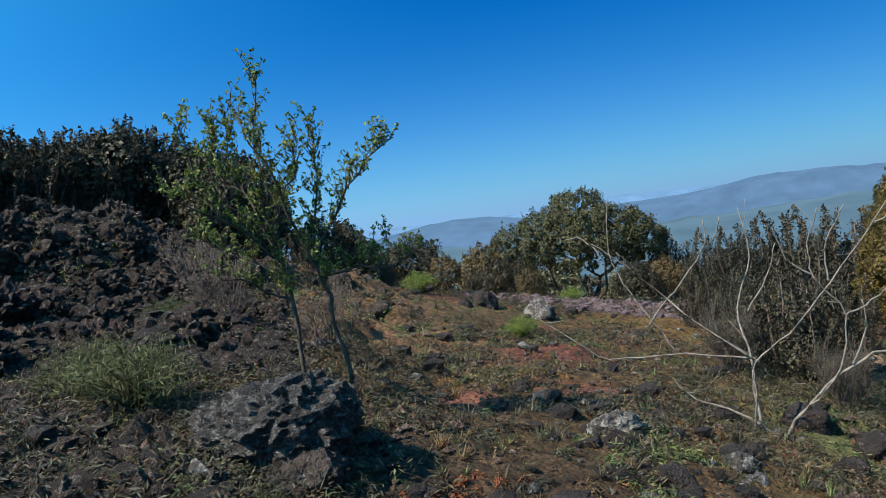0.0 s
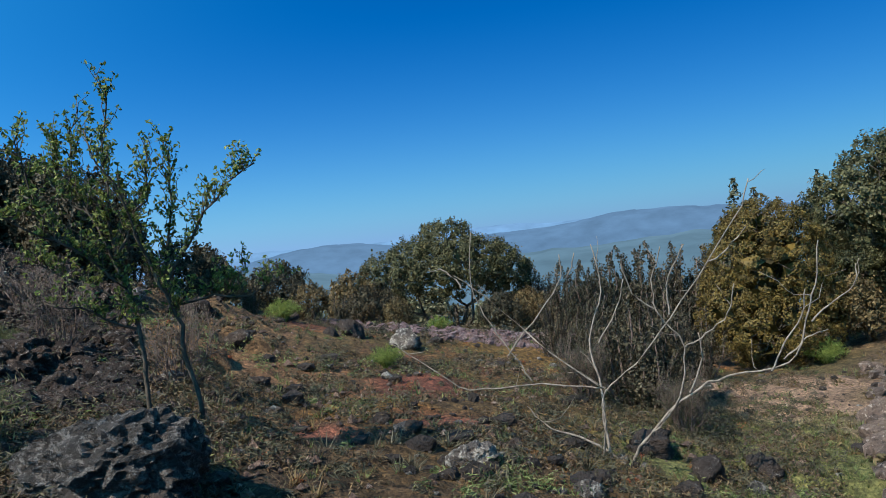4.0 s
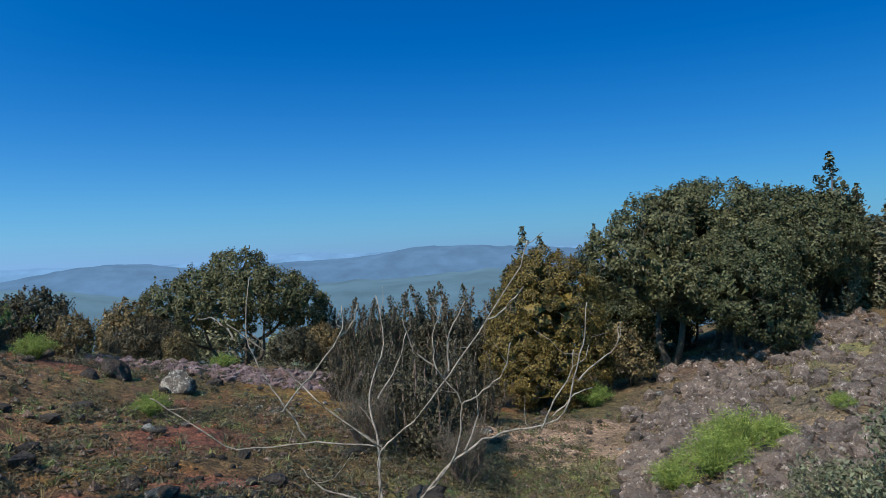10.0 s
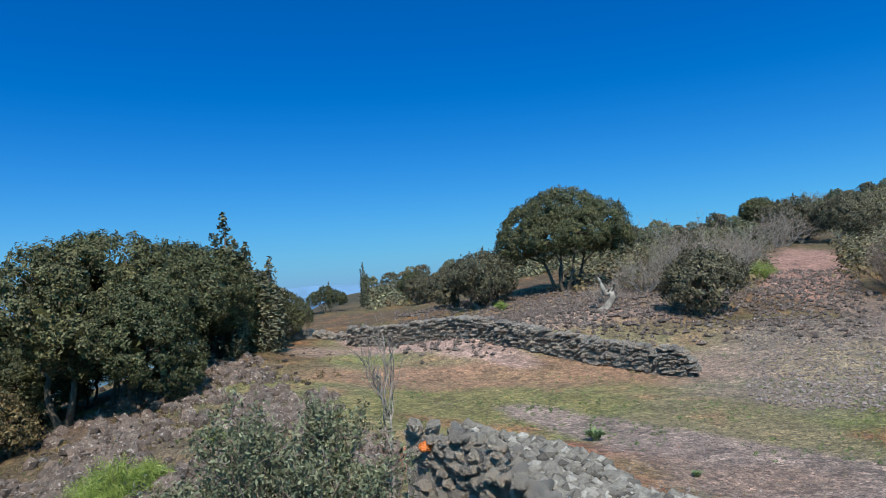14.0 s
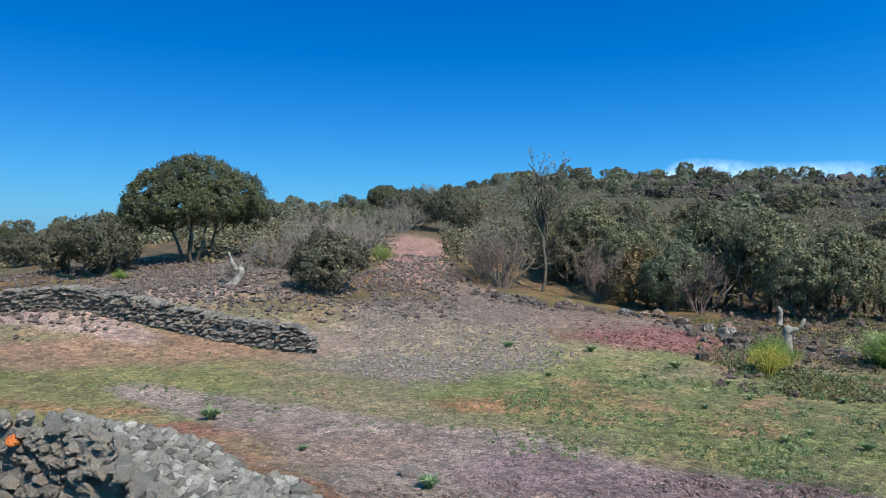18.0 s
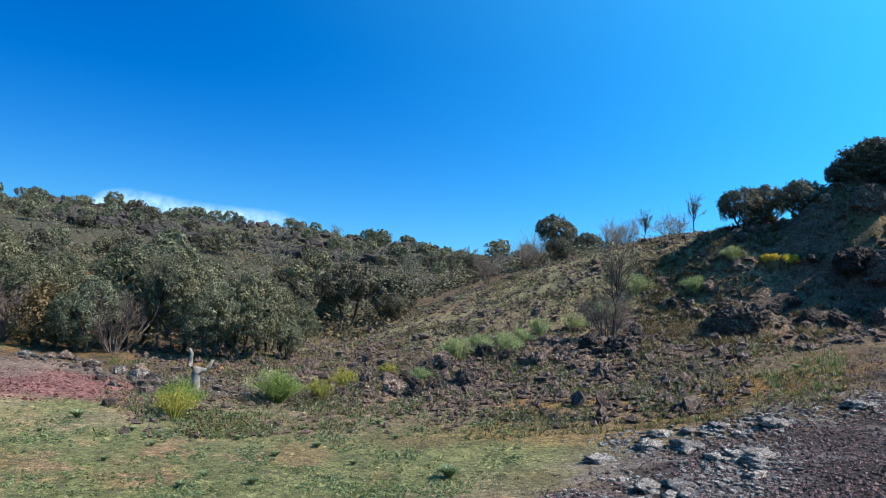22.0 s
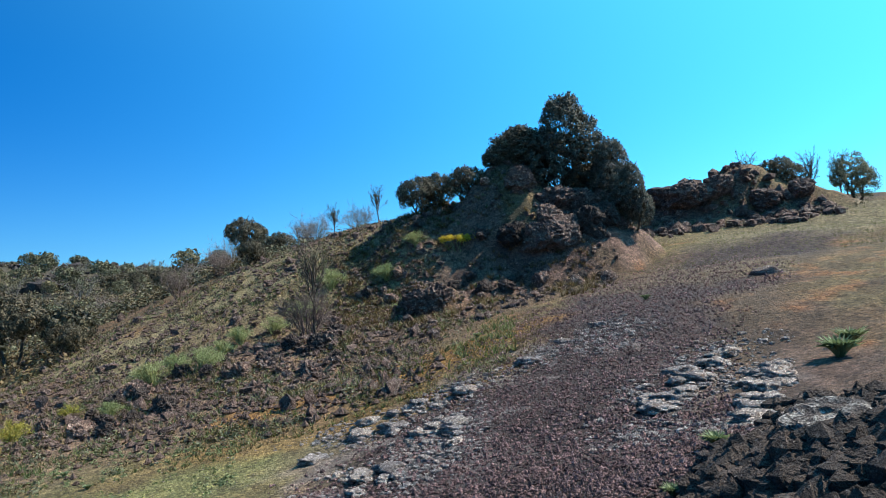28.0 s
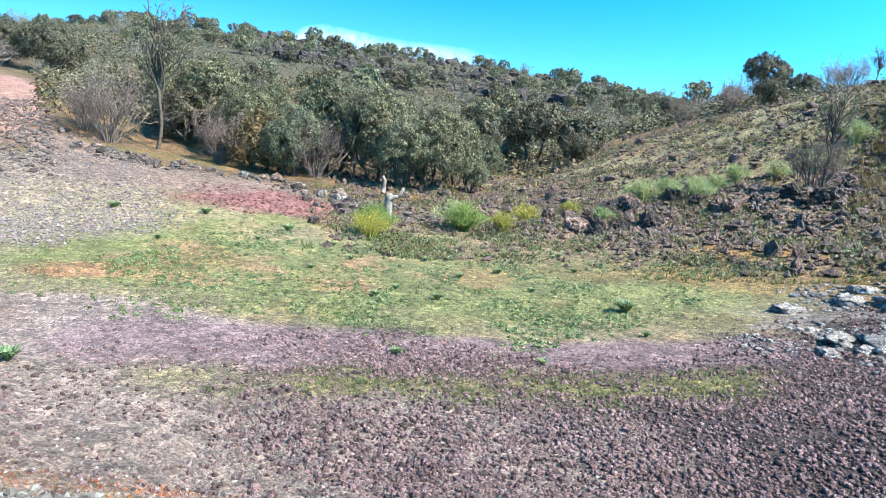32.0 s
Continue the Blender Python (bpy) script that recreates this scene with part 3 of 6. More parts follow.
def fork_out(rng, wood, tips, a, way, length, r, level, spread, up):
    b = a + way * length
    line = bent(rng, a, b, 5, .07)
    wood.limb(line, r, r * .6, 5 if level > 1 else 3)
    tips.extend(line[2:])
    if level == 0:
        return
    for _ in range(rng.randint(2, 5)):
        k = rng.uniform(.35, 1)
        start = line[min(4, int(k * 4))]
        w = (way + Vector(rng.normal(0, spread, 3)) + Vector((0, 0, up))).normalized()
        fork_out(rng, wood, tips, start, w, length * rng.uniform(.5, .8), max(.004, r * .55), level - 1, spread, up * .6)


def twiggy(name, seed, h, w, label, bark, category="shrub", stems=6, level=3, leaf=None, share=.0, leaf_len=.06, r=.03, spread=.45, single=False, wide=.9):
    """A bare or thinly leaved bush or tree: forking limbs down to twigs."""
    rng = np.random.RandomState(seed)
    top = empty(name, 0, 0, 0)
    wood, tips = Wood(), []
    for s in range(stems):
        t = 2 * math.pi * (s + rng.uniform(-.3, .3)) / stems
        k = rng.uniform(.15, .75)
        if single:
            fork = Vector((rng.normal(0, .04 * h), rng.normal(0, .04 * h), h * rng.uniform(.3, .5)))
            if s == 0:
                wood.limb(bent(rng, (0, 0, -.1), (0, 0, h * .55), 7, .03), r * 1.6, r, 7)
            fork.x = fork.y = 0
        else:
            fork = Vector((.05 * w * math.cos(t), .05 * w * math.sin(t), -.08))
        way = Vector((k * w * wide * math.cos(t), k * w * wide * math.sin(t), h)).normalized()
        fork_out(rng, wood, tips, fork, way, h * (.34 if single else .5) * rng.uniform(.8, 1.1), r, level, spread, .25)
    zs = max(p[2] for p in wood.v)
    k = h / zs
    wood.v = [(x * k, y * k, z * k) for x, y, z in wood.v]
    tagged(mesh_ob("twig", wood.v, wood.f, bark, top, smooth=True), kind="stuff")
    if leaf:
        q = np.array([tuple(p * k) for p in tips])
        q = q[rng.randint(0, len(q), int(len(q) * share))] + rng.normal(0, .035, (int(len(q) * share), 3))
        v, f = leaves(rng, q, leaf_len, leaf_len * .45, .4)
        mesh_ob("foliage", v, f, leaf, top)
    return tagged(top, label, category)


def feathery(name, seed, h, w, leaf, label, strands=700, category="plant"):
    """A mound of finely cut fronds: arching stalks set with thread-thin leaflets."""
    rng = np.random.RandomState(seed)
    top = empty(name, 0, 0, 0)
    wood, pts, ways = Wood(), [], []
    fronds = max(14, strands // 26)
    for s in range(fronds):
        t, k = rng.uniform(0, 2 * math.pi), math.sqrt(rng.uniform(0.02, 1))
        tip = Vector((.5 * w * k * math.cos(t), .5 * w * k * math.sin(t), h * rng.uniform(.75, 1) * (1 - .5 * k * k)))
        line = [Vector((.1 * tip.x, .1 * tip.y, -.04)), Vector((.4 * tip.x, .4 * tip.y, .65 * tip.z)), Vector((.75 * tip.x, .75 * tip.y, .95 * tip.z)), tip]
        wood.limb(line, .009, .003, 4)
        for _ in range(3 * strands // fronds):
            u = rng.uniform(.6, 3)
            p = line[int(u)].lerp(line[min(3, int(u) + 1)], u - int(u))
            pts.append(tuple(p + Vector(rng.normal(0, .042, 3)) * max(w, .6)))
    tagged(mesh_ob("stalk", wood.v, wood.f, leaf, top), kind="stuff")
    v, f = leaves(rng, np.array(pts), .055 * max(.7, min(1.3, w)), .008, .5)
    mesh_ob("foliage", v, f, leaf, top)
    return tagged(top, label, category)


def rosette(name, seed, h, w, leaf, label, blades=46, category="plant"):
    """A tuft of long pointed leaves from one root, each with a fold down its middle."""
    rng = np.random.RandomState(seed)
    top = empty(name, 0, 0, 0)
    v, f = [], []
    for s in range(blades):
        t, k = rng.uniform(0, 2 * math.pi), rng.uniform(.25, 1)
        out, side = Vector((math.cos(t), math.sin(t), 0)), Vector((-math.sin(t), math.cos(t), 0))
        wd = .05 * w * rng.uniform(.7, 1.3)
        root = out * .08 * w * rng.uniform(0, 1)
        p = [root, root + out * .22 * w * k + Vector((0, 0, .75 * h * rng.uniform(.6, 1))), root + out * .5 * w * k + Vector((0, 0, h * rng.uniform(.45, 1)))]
        b = len(v)
        for q, ww in zip(p[:2], (wd * .6, wd)):
            v += [tuple(q - side * ww), tuple(q - Vector((0, 0, ww * .5))), tuple(q + side * ww)]
        v.append(tuple(p[2]))
        f += [(b, b + 1, b + 4, b + 3), (b + 1, b + 2, b + 5, b + 4), (b + 3, b + 4, b + 6), (b + 4, b + 5, b + 6)]
    mesh_ob("foliage", v, f, leaf, top)
    return tagged(top, label, category)


def ball(sub):
    bm = bmesh.new()
    bmesh.ops.create_icosphere(bm, subdivisions=sub, radius=1)
    v = np.array([p.co[:] for p in bm.verts])
    f = [tuple(q.index for q in p.verts) for p in bm.faces]
    bm.free()
    return v, f


BALLS = {k: ball(k) for k in (1, 2, 3, 4, 5)}


def crag(rng, sub, size, jag=.35, scale=1.1, flat=.0):
    """A broken lump of lava: a ball cut by random planes and pitted with ridged noise."""
    v, f = BALLS[sub]
    v = v.copy()
    for _ in range(6):
        d = rng.normal(0, 1, 3)
        d /= np.linalg.norm(d)
        s = v @ d - rng.uniform(.55, .85)
        v -= np.where(s > 0, s, 0)[:, None] * d * .85
    off = rng.uniform(-50, 50, 3)
    out = np.empty_like(v)
    for i, p in enumerate(v):
        q = Vector(p * scale + off)
        k = noise.ridged_multi_fractal(q * 1.3, .75, 2.2, 6 if sub > 3 else 4, 1.0, 2.0) - 1.0
        w = noise.noise(q * .9)
        cell = noise.cell(q * 3.1)
        out[i] = p * (1 + jag * (.55 * k + .55 * w + .05 * cell))
    return out * size, f


def lump(name, seed, x, y, size, material, label, category="rock", sub=4, sink=.3, turn=0.0, jag=.35, scale=1.1, z=None):
    rng = np.random.RandomState(seed)
    v, f = crag(rng, sub, np.array(size), jag, scale)
    ob = mesh_ob(name, v, f, material, smooth=sub < 4)
    ob.matrix_basis = pose(x, y, (gz(x, y) if z is None else z) + size[2] * (1 - 2 * sink) , 0, 0, turn)
    return tagged(ob, label, category)


def put(ob, az, d, size=1.0, turn=None, sink=.0, tall=None):
    x, y = at(az, d)
    t = (az * 37 + d * 91) % 360 if turn is None else turn
    ob.matrix_basis = Matrix.LocRotScale((x, y, gz(x, y) - sink), Euler((0, 0, radians(t))), (size, size, tall or size))
    return ob


def again(ob, az, d, size=1.0, turn=None, label="", tall=None, sink=.0):
    o = copy_thing(ob, Matrix.Identity(4))
    put(o, az, d, size, turn, sink, tall)
    if label:
        tagged(o, label)
    return o



# ---- the ground: one sheet to the horizon ----
def soils(x, y):
    """Colour of the bare ground and its turf, patch by patch."""
    d, az = np.hypot(x, y), np.degrees(np.arctan2(-x, y))
    n1, n2, n3 = waves(x, y, 2.2, 101, 4), waves(x, y, .6, 111, 3), waves(x, y, 9, 121, 3)
    col = np.zeros((*np.shape(x), 3)) + (.125, .082, .045)

    def lay(w, c):
        nonlocal col
        w = np.clip(w, 0, 1)[..., None]
        col = col * (1 - w) + np.array(c) * w

    lay(np.clip(n1 * 2 + .2, 0, 1) * .7, (.13, .11, .04))
    lay(np.clip(n3 * 3 - .4, 0, 1) * .5, (.07, .055, .045))
    lay(np.clip(n2 * 3 - .5, 0, 1) * .8, (.185, .085, .035))
    lay(np.clip(waves(x, y, 1.1, 141, 3) * 3 - .3, 0, 1) * .7, (.055, .038, .03))
    far = np.clip((d - 35) / 30, 0, 1)
    lay(far * .9, (.05, .044, .03))
    lay(far * np.clip(n3 * 3, 0, 1) * .6, (.04, .042, .026))
    lay(np.clip((d - 250) / 500, 0, 1), (.07, .09, .055))
    # the scrub slope ahead
    lay(blob(x, y, 2, 8, 3.5, 4) * .35, (.13, .095, .035))
    lay(blob(x, y, -3, 8.3, 1.2, .7) * .75, (.19, .07, .055))
    lay(blob(x, y, -1, 7, .8, .5) * .6, (.20, .12, .03))
    for a, q, u in ((4, 6.2, 1.1), (-8, 6.6, .8), (8, 8.5, 1.2), (-12, 9.5, 1.1), (0, 10.5, 1.3), (16, 6.8, .8)):
        lay(blob(x, y, a, q, u, u * .45) * np.clip(.3 + 2 * n2, 0, 1) * .7, (.21, .085, .07))
    lay(blob(x, y, 3, 12.5, 1.2, .8) * .6, (.20, .07, .05))
    lay(blob(x, y, -13, 15.5, 3.4, 2.4) * .85, (.21, .135, .135))
    lay(blob(x, y, -17, 12.5, 1.8, 1.4) * .8, (.20, .13, .04))
    lay(blob(x, y, -20, 14, 1.0, 1.0) * .7, (.22, .09, .07))
    scrub = (np.clip((az + 36) / 4, 0, 1) * np.clip((18 - d) / 3, 0, 1) * np.clip((42 - az) / 4, 0, 1))[..., None]
    col = col * (1 - scrub * (.17, .24, .27))
    # the hollow and its bank
    lay(blob(x, y, -33, 8.3, 2.0, 2.6) * .85, (.15, .16, .06))
    lay(blob(x, y, -31, 11.5, 1.8, 1.4) * .9, (.30, .20, .15))
    # brown bank soil, its colour lowered for the shadow under the oaks
    lay(blob(x, y, -49.5, 13.5, 2.4, 6) * .85, (.14, .10, .085))
    lay(blob(x, y, -58, 8, 2.2, 2.2) * .7, (.15, .105, .085))
    lay(blob(x, y, -48, 13.5, 2.4, 6) * np.clip(n2 * 3, 0, 1) * .7, (.10, .075, .05))
    lay(blob(x, y, -46, 9.8, 2.0, 1.2) * .6, (.24, .17, .13))
    # the clearing
    clear = np.maximum.reduce([blob(x, y, -100, 12, 9, 6), blob(x, y, -78, 14, 7, 7), blob(x, y, -70, 21, 4, 5), blob(x, y, -125, 11, 7, 4.5)])
    lay(clear * .95, (.175, .145, .085))
    lay(clear * np.clip(n1 * 2.2 + .25, 0, 1) * .85, (.145, .15, .055))
    lay(clear * np.clip(n2 * 2.2 + n3 - .25, 0, 1) * .65, (.21, .12, .075))
    lay(blob(x, y, -72, 22, 5.5, 2.4) * .9, (.25, .175, .15))
    lay(blob(x, y, -76, 16.5, 5.0, 1.6) * .75, (.22, .125, .09))
    lay(blob(x, y, -72, 13, 2.6, 2.0) * .85, (.165, .145, .062))
    lay(blob(x, y, -73, 9.4, 2.5, .7) * .85, (.24, .10, .075))
    lay(blob(x, y, -85, 8.4, 2.2, .6) * .4, (.22, .11, .07))
    lay(blob(x, y, -112, 6.5, 3.2, 1.7) * .85, (.21, .158, .144))
    lay(blob(x, y, -97.5, 17.8, 2.9, 4.6) * .7, (.195, .15, .135))
    lay(blob(x, y, -104, 17, 3.0, 2.5) * .5, (.24, .19, .12))
    lay(blob(x, y, -104.5, 10.9, 1.1, .5) * .8, (.30, .13, .075))
    lay(blob(x, y, -96.5, 36, 1.8, 11) * .9, (.26, .15, .13))
    lay(blob(x, y, -115.3, 18.4, 2.2, 1.8) * .95, (.20, .092, .09))
    lay(blob(x, y, -121, 17.2, 1.0, 1.0) * .8, (.21, .095, .09))
    lay(blob(x, y, -128, 11.5, 5.2, 2.8) * .8, (.125, .135, .05))
    lay(blob(x, y, -128, 11.5, 5.2, 2.8) * np.clip(waves(x, y, 1.1, 105, 3) * 3, 0, 1) * .75, (.19, .125, .06))
    lay(blob(x, y, -118, 11.5, 3.0, 1.6) * np.clip(n2 * 3 + .2, 0, 1) * .6, (.24, .13, .085))
    lay(blob(x, y, -138, 13.5, 3.5, 1.5) * .6, (.14, .11, .05))
    # the cinder track
    track = np.maximum.reduce([blob(x, y, -150, 6.0, 4.6, 2.0), blob(x, y, -172, 8.5, 2.6, 4.0), blob(x, y, -178, 13.5, 2.2, 4.0), blob(x, y, 177, 18.5, 2.2, 3.5), blob(x, y, 170, 24, 2.5, 4)])
    # dark cinder soil, deepened further to paint the shade between the stones
    lay(track * .95, (.05, .035, .036))
    lay(blob(x, y, -122, 4.8, 2.6, 1.4) * .8, (.225, .172, .156))
    lay(blob(x, y, -110, 2.8, 2.4, .8) * .8, (.17, .15, .14))
    lay(blob(x, y, -132, 3.3, 1.6, .35) * .8, (.20, .13, .06))
    # dark lava soil, with the shade lying there put into its colour
    lay(blob(x, y, 27, 4.6, 2.6, 1.8) * .75, (.06, .045, .036))
    lay(blob(x, y, 30, 10, 6, 3.5) * .6, (.085, .055, .042))
    lay(blob(x, y, 19, 9, 1.6, 2.2) * .8, (.15, .085, .055))
    lay(blob(x, y, 10, 9, 1.8, 3.5) * .7, (.19, .115, .06))
    lay(blob(x, y, -164, 13.6, 2.6, 1.7) * .85, (.20, .125, .04))
    lay(blob(x, y, -156, 13.0, 2.4, 1.3) * .7, (.17, .105, .04))
    lay(blob(x, y, 168, 30, 5, 5.5) * .85, (.15, .13, .075))
    lay(blob(x, y, 176, 20, 4.5, 2.0) * .4, (.20, .15, .08))
    lay(blob(x, y, 168, 9.5, 1.1, 2.6) * .7, (.12, .08, .065))
    lay(blob(x, y, -148, 18, 6.5, 5) * .75, (.195, .13, .095))
    lay(blob(x, y, -168, 22, 5, 4) * .7, (.105, .068, .05))
    lay(np.clip(crag_hill(x, y) * 5, 0, 1) * .9, (.135, .09, .078))
    lay(np.clip(crag_hill(x, y) * 1.5, 0, 1) * np.clip(waves(x, y, 1.6, 95, 3) * 3, 0, 1) * .7, (.14, .11, .05))
    lay(blob(x, y, -146, 26, 9, 8) * np.clip(n1 * 2 + .6, 0, 1) * .85, (.21, .185, .095))
    lay(blob(x, y, 28, 12, 4, 2) * .6, (.13, .075, .055))
    lay(blob(x, y, -152, 27, 6, 5) * .6, (.21, .17, .095))
    lay(blob(x, y, -80, 26, 5, 4) * .6, (.19, .13, .11))
    lay(strip(x, y, ((-63, 25), (-68, 21.2), (-72.5, 19.2), (-76, 17.4)), (.9, 1.1, 1.0, .4)) * .9, (.27, .185, .17))
    lay(strip(x, y, FOOTPATH, FOOTPATH_WIDE) * .95, (.215, .162, .152))
    lay(strip(x, y, CINDER_PATH, (.8, .7, .6, .55, .5, .4)) * .9, (.17, .115, .125))
    lay(strip(x, y, TURF_BAND, (.25, .38, .42, .42, .38, .25), .6) * np.clip(.8 + 1.2 * waves(x, y, .7, 103), 0, 1) * .8, (.16, .135, .055))
    lay(strip(x, y, ((-67.5, 12.3), (-71, 11.7), (-75, 11.2)), .3) * .6, (.24, .11, .065))
    lay(strip(x, y, STONECROP_BAND, .25) * .6, (.23, .10, .06))
    lay(strip(x, y, MOSS_BAND, (.7, .8, .8, .8, .6)) * .85, (.20, .105, .03))
    lay(strip(x, y, ((-100, 25), (-105, 20.5), (-110, 20.4), (-115, 21), (-119, 20)), (1.2, 1.6, 1.6, .8, .5)) * .8, (.175, .125, .11))
    ledge = np.maximum.reduce([blob(x, y, -166, 9.6, 1.6, 1.4), blob(x, y, -160, 10.5, 1.5, 1.0), blob(x, y, 175, 9, 1.3, 2.4), blob(x, y, -171, 12.5, 2.4, 1.2)])
    lay(ledge * np.clip(.2 + 2 * n2, 0, 1) * .7, (.15, .135, .135))
    lay(blob(x, y, -80, 8.3, 2.8, .9) * .4, (.19, .115, .08))
    col = col * (1.06, 1.06, 1.03) * (1 + .16 * clear)[..., None]
    col = col * (1 + .3 * n2[..., None]) * (1 + .15 * waves(x, y, .2, 131, 2)[..., None])
    return np.clip(col, .01, .8)


def ground_sheet():
    az = np.r_[np.arange(-207, 37, .36), np.arange(37, 153, 2.0)]
    dist = np.r_[np.geomspace(.25, 1.2, 6)[:-1], np.geomspace(1.2, 45, 230), np.geomspace(45, 4900, 80)[1:]]
    a, d = np.meshgrid(np.radians(az), dist)
    x, y = -d * np.sin(a), d * np.cos(a)
    z = height(x, y)
    nr, na = a.shape
    v = np.stack([x, y, z], -1).reshape(-1, 3)
    i, j = np.meshgrid(np.arange(nr - 1), np.arange(na), indexing="ij")
    k = (j + 1) % na
    f = np.stack([i * na + j, i * na + k, (i + 1) * na + k, (i + 1) * na + j], -1).reshape(-1, 4)
    centre = len(v)
    v = np.vstack([v, [0, 0, gz(0.0, .0)]])
    faces = f.tolist() + [(centre, (q + 1) % na, q) for q in range(na)]
    me = bpy.data.meshes.new("ground")
    me.from_pydata(v.tolist(), [], faces)
    me.polygons.foreach_set("use_smooth", np.ones(len(me.polygons), bool))
    if me.polygons[len(me.polygons) // 2].normal.z < 0:
        me.flip_normals()
    c = np.ones((len(v), 4))
    c[:-1, :3] = soils(x, y).reshape(-1, 3)
    c[-1, :3] = (.12, .1, .08)
    me.color_attributes.new("soil", "FLOAT_COLOR", "POINT").data.foreach_set("color", c.ravel())
    m, n, l, p = shader("earth_and_turf", .95)
    at_ = n.new("ShaderNodeAttribute")
    at_.attribute_name = "soil"
    fine, grit = noise_of(n, l, 9, 8, rough=.75), noise_of(n, l, 45, 6, rough=.75)
    c1 = mixed(n, l, "MULTIPLY", at_.outputs["Color"], ramp(n, l, fine, ((.36, (.78, .78, .79)), (.64, (1.22, 1.2, 1.18)))), 1.0)
    c1 = mixed(n, l, "MULTIPLY", c1, ramp(n, l, grit, ((.38, (.78, .78, .8)), (.62, (1.25, 1.23, 1.2)))), 1.0)
    crumbs = []
    for scale, much in ((42, .75), (15, .65), (5, .4)):
        cell, co = n.new("ShaderNodeTexVoronoi"), n.new("ShaderNodeTexCoord")
        cell.inputs["Scale"].default_value = scale
        l.new(co.outputs["Object"], cell.inputs["Vector"])
        one = n.new("ShaderNodeSeparateColor")
        l.new(cell.outputs["Color"], one.inputs["Color"])
        c1 = mixed(n, l, "MULTIPLY", c1, ramp(n, l, one.outputs["Red"], ((0, (.4, .4, .42)), (.45, (.9, .9, .9)), (.85, (1.2, 1.18, 1.15)), (1.0, (1.65, 1.6, 1.55)))), much)
        crumbs.append(cell.outputs["Distance"])
    stones = n.new("ShaderNodeMath")
    stones.operation = "MULTIPLY_ADD"
    l.new(crumbs[0], stones.inputs[0])
    stones.inputs[1].default_value = -.35
    low = n.new("ShaderNodeMath")
    low.operation, low.inputs[1].default_value = "SUBTRACT", .0
    l.new(grit, low.inputs[0])
    rim = n.new("ShaderNodeMath")
    rim.operation, rim.inputs[1].default_value = "MULTIPLY_ADD", -.6
    l.new(crumbs[1], rim.inputs[0])
    l.new(low.outputs[0], rim.inputs[2])
    l.new(rim.outputs[0], stones.inputs[2])
    l.new(c1, p.inputs["Base Color"])
    bumped(n, l, p, mixed(n, l, "MIX", fine, stones.outputs[0], .6), 1.0, .08)
    me.materials.append(m)
    return tagged(new("ground", me), "brown volcanic ground with turf, red cinder and gravel patches", "ground", kind="structure")


ground_sheet()


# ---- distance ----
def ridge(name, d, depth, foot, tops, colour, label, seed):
    """A far range of hills: a crest of uneven height with slopes before and behind, self-lit in a haze tint."""
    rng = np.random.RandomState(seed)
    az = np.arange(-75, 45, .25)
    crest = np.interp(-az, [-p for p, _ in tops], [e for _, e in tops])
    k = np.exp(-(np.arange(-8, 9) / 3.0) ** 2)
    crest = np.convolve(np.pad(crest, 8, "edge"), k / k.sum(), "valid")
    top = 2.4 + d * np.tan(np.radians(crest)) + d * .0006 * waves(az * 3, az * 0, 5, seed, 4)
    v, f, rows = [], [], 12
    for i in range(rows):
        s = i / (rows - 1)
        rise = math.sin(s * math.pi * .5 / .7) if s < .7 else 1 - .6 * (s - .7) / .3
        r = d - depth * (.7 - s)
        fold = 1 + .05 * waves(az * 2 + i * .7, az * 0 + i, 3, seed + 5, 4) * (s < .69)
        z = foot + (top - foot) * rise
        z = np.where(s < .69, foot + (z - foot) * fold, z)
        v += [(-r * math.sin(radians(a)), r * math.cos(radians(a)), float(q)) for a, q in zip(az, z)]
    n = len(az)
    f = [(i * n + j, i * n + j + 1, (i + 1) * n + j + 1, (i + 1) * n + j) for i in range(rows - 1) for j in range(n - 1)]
    m, nn, l, p = shader(name + "_haze_glow", 1.0)
    # air haze is painted as a blue tone that glows by itself
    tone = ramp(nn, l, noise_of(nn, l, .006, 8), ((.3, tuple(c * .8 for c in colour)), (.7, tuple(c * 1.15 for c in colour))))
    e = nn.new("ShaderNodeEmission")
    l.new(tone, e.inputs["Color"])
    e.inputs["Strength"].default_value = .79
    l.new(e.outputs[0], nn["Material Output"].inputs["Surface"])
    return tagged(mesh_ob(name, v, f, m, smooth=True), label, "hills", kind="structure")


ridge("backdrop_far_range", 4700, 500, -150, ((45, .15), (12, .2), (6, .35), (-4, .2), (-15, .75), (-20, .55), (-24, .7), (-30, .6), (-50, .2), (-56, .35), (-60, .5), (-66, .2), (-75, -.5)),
      (.18, .33, .56), "distant mountain range in painted pale blue haze", 3)
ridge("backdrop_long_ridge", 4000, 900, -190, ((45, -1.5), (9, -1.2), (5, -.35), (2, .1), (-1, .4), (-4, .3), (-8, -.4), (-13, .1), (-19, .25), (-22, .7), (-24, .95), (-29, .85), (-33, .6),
      (-40, .1), (-55, -.6), (-75, -2)), (.115, .205, .345), "long flat-topped mountain ridge in painted blue haze", 5)
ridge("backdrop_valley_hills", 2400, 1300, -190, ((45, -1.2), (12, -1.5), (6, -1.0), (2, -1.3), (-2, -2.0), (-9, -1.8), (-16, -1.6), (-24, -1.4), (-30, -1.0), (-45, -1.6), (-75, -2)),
      (.115, .195, .27), "low green hills across the valley in painted haze", 9)

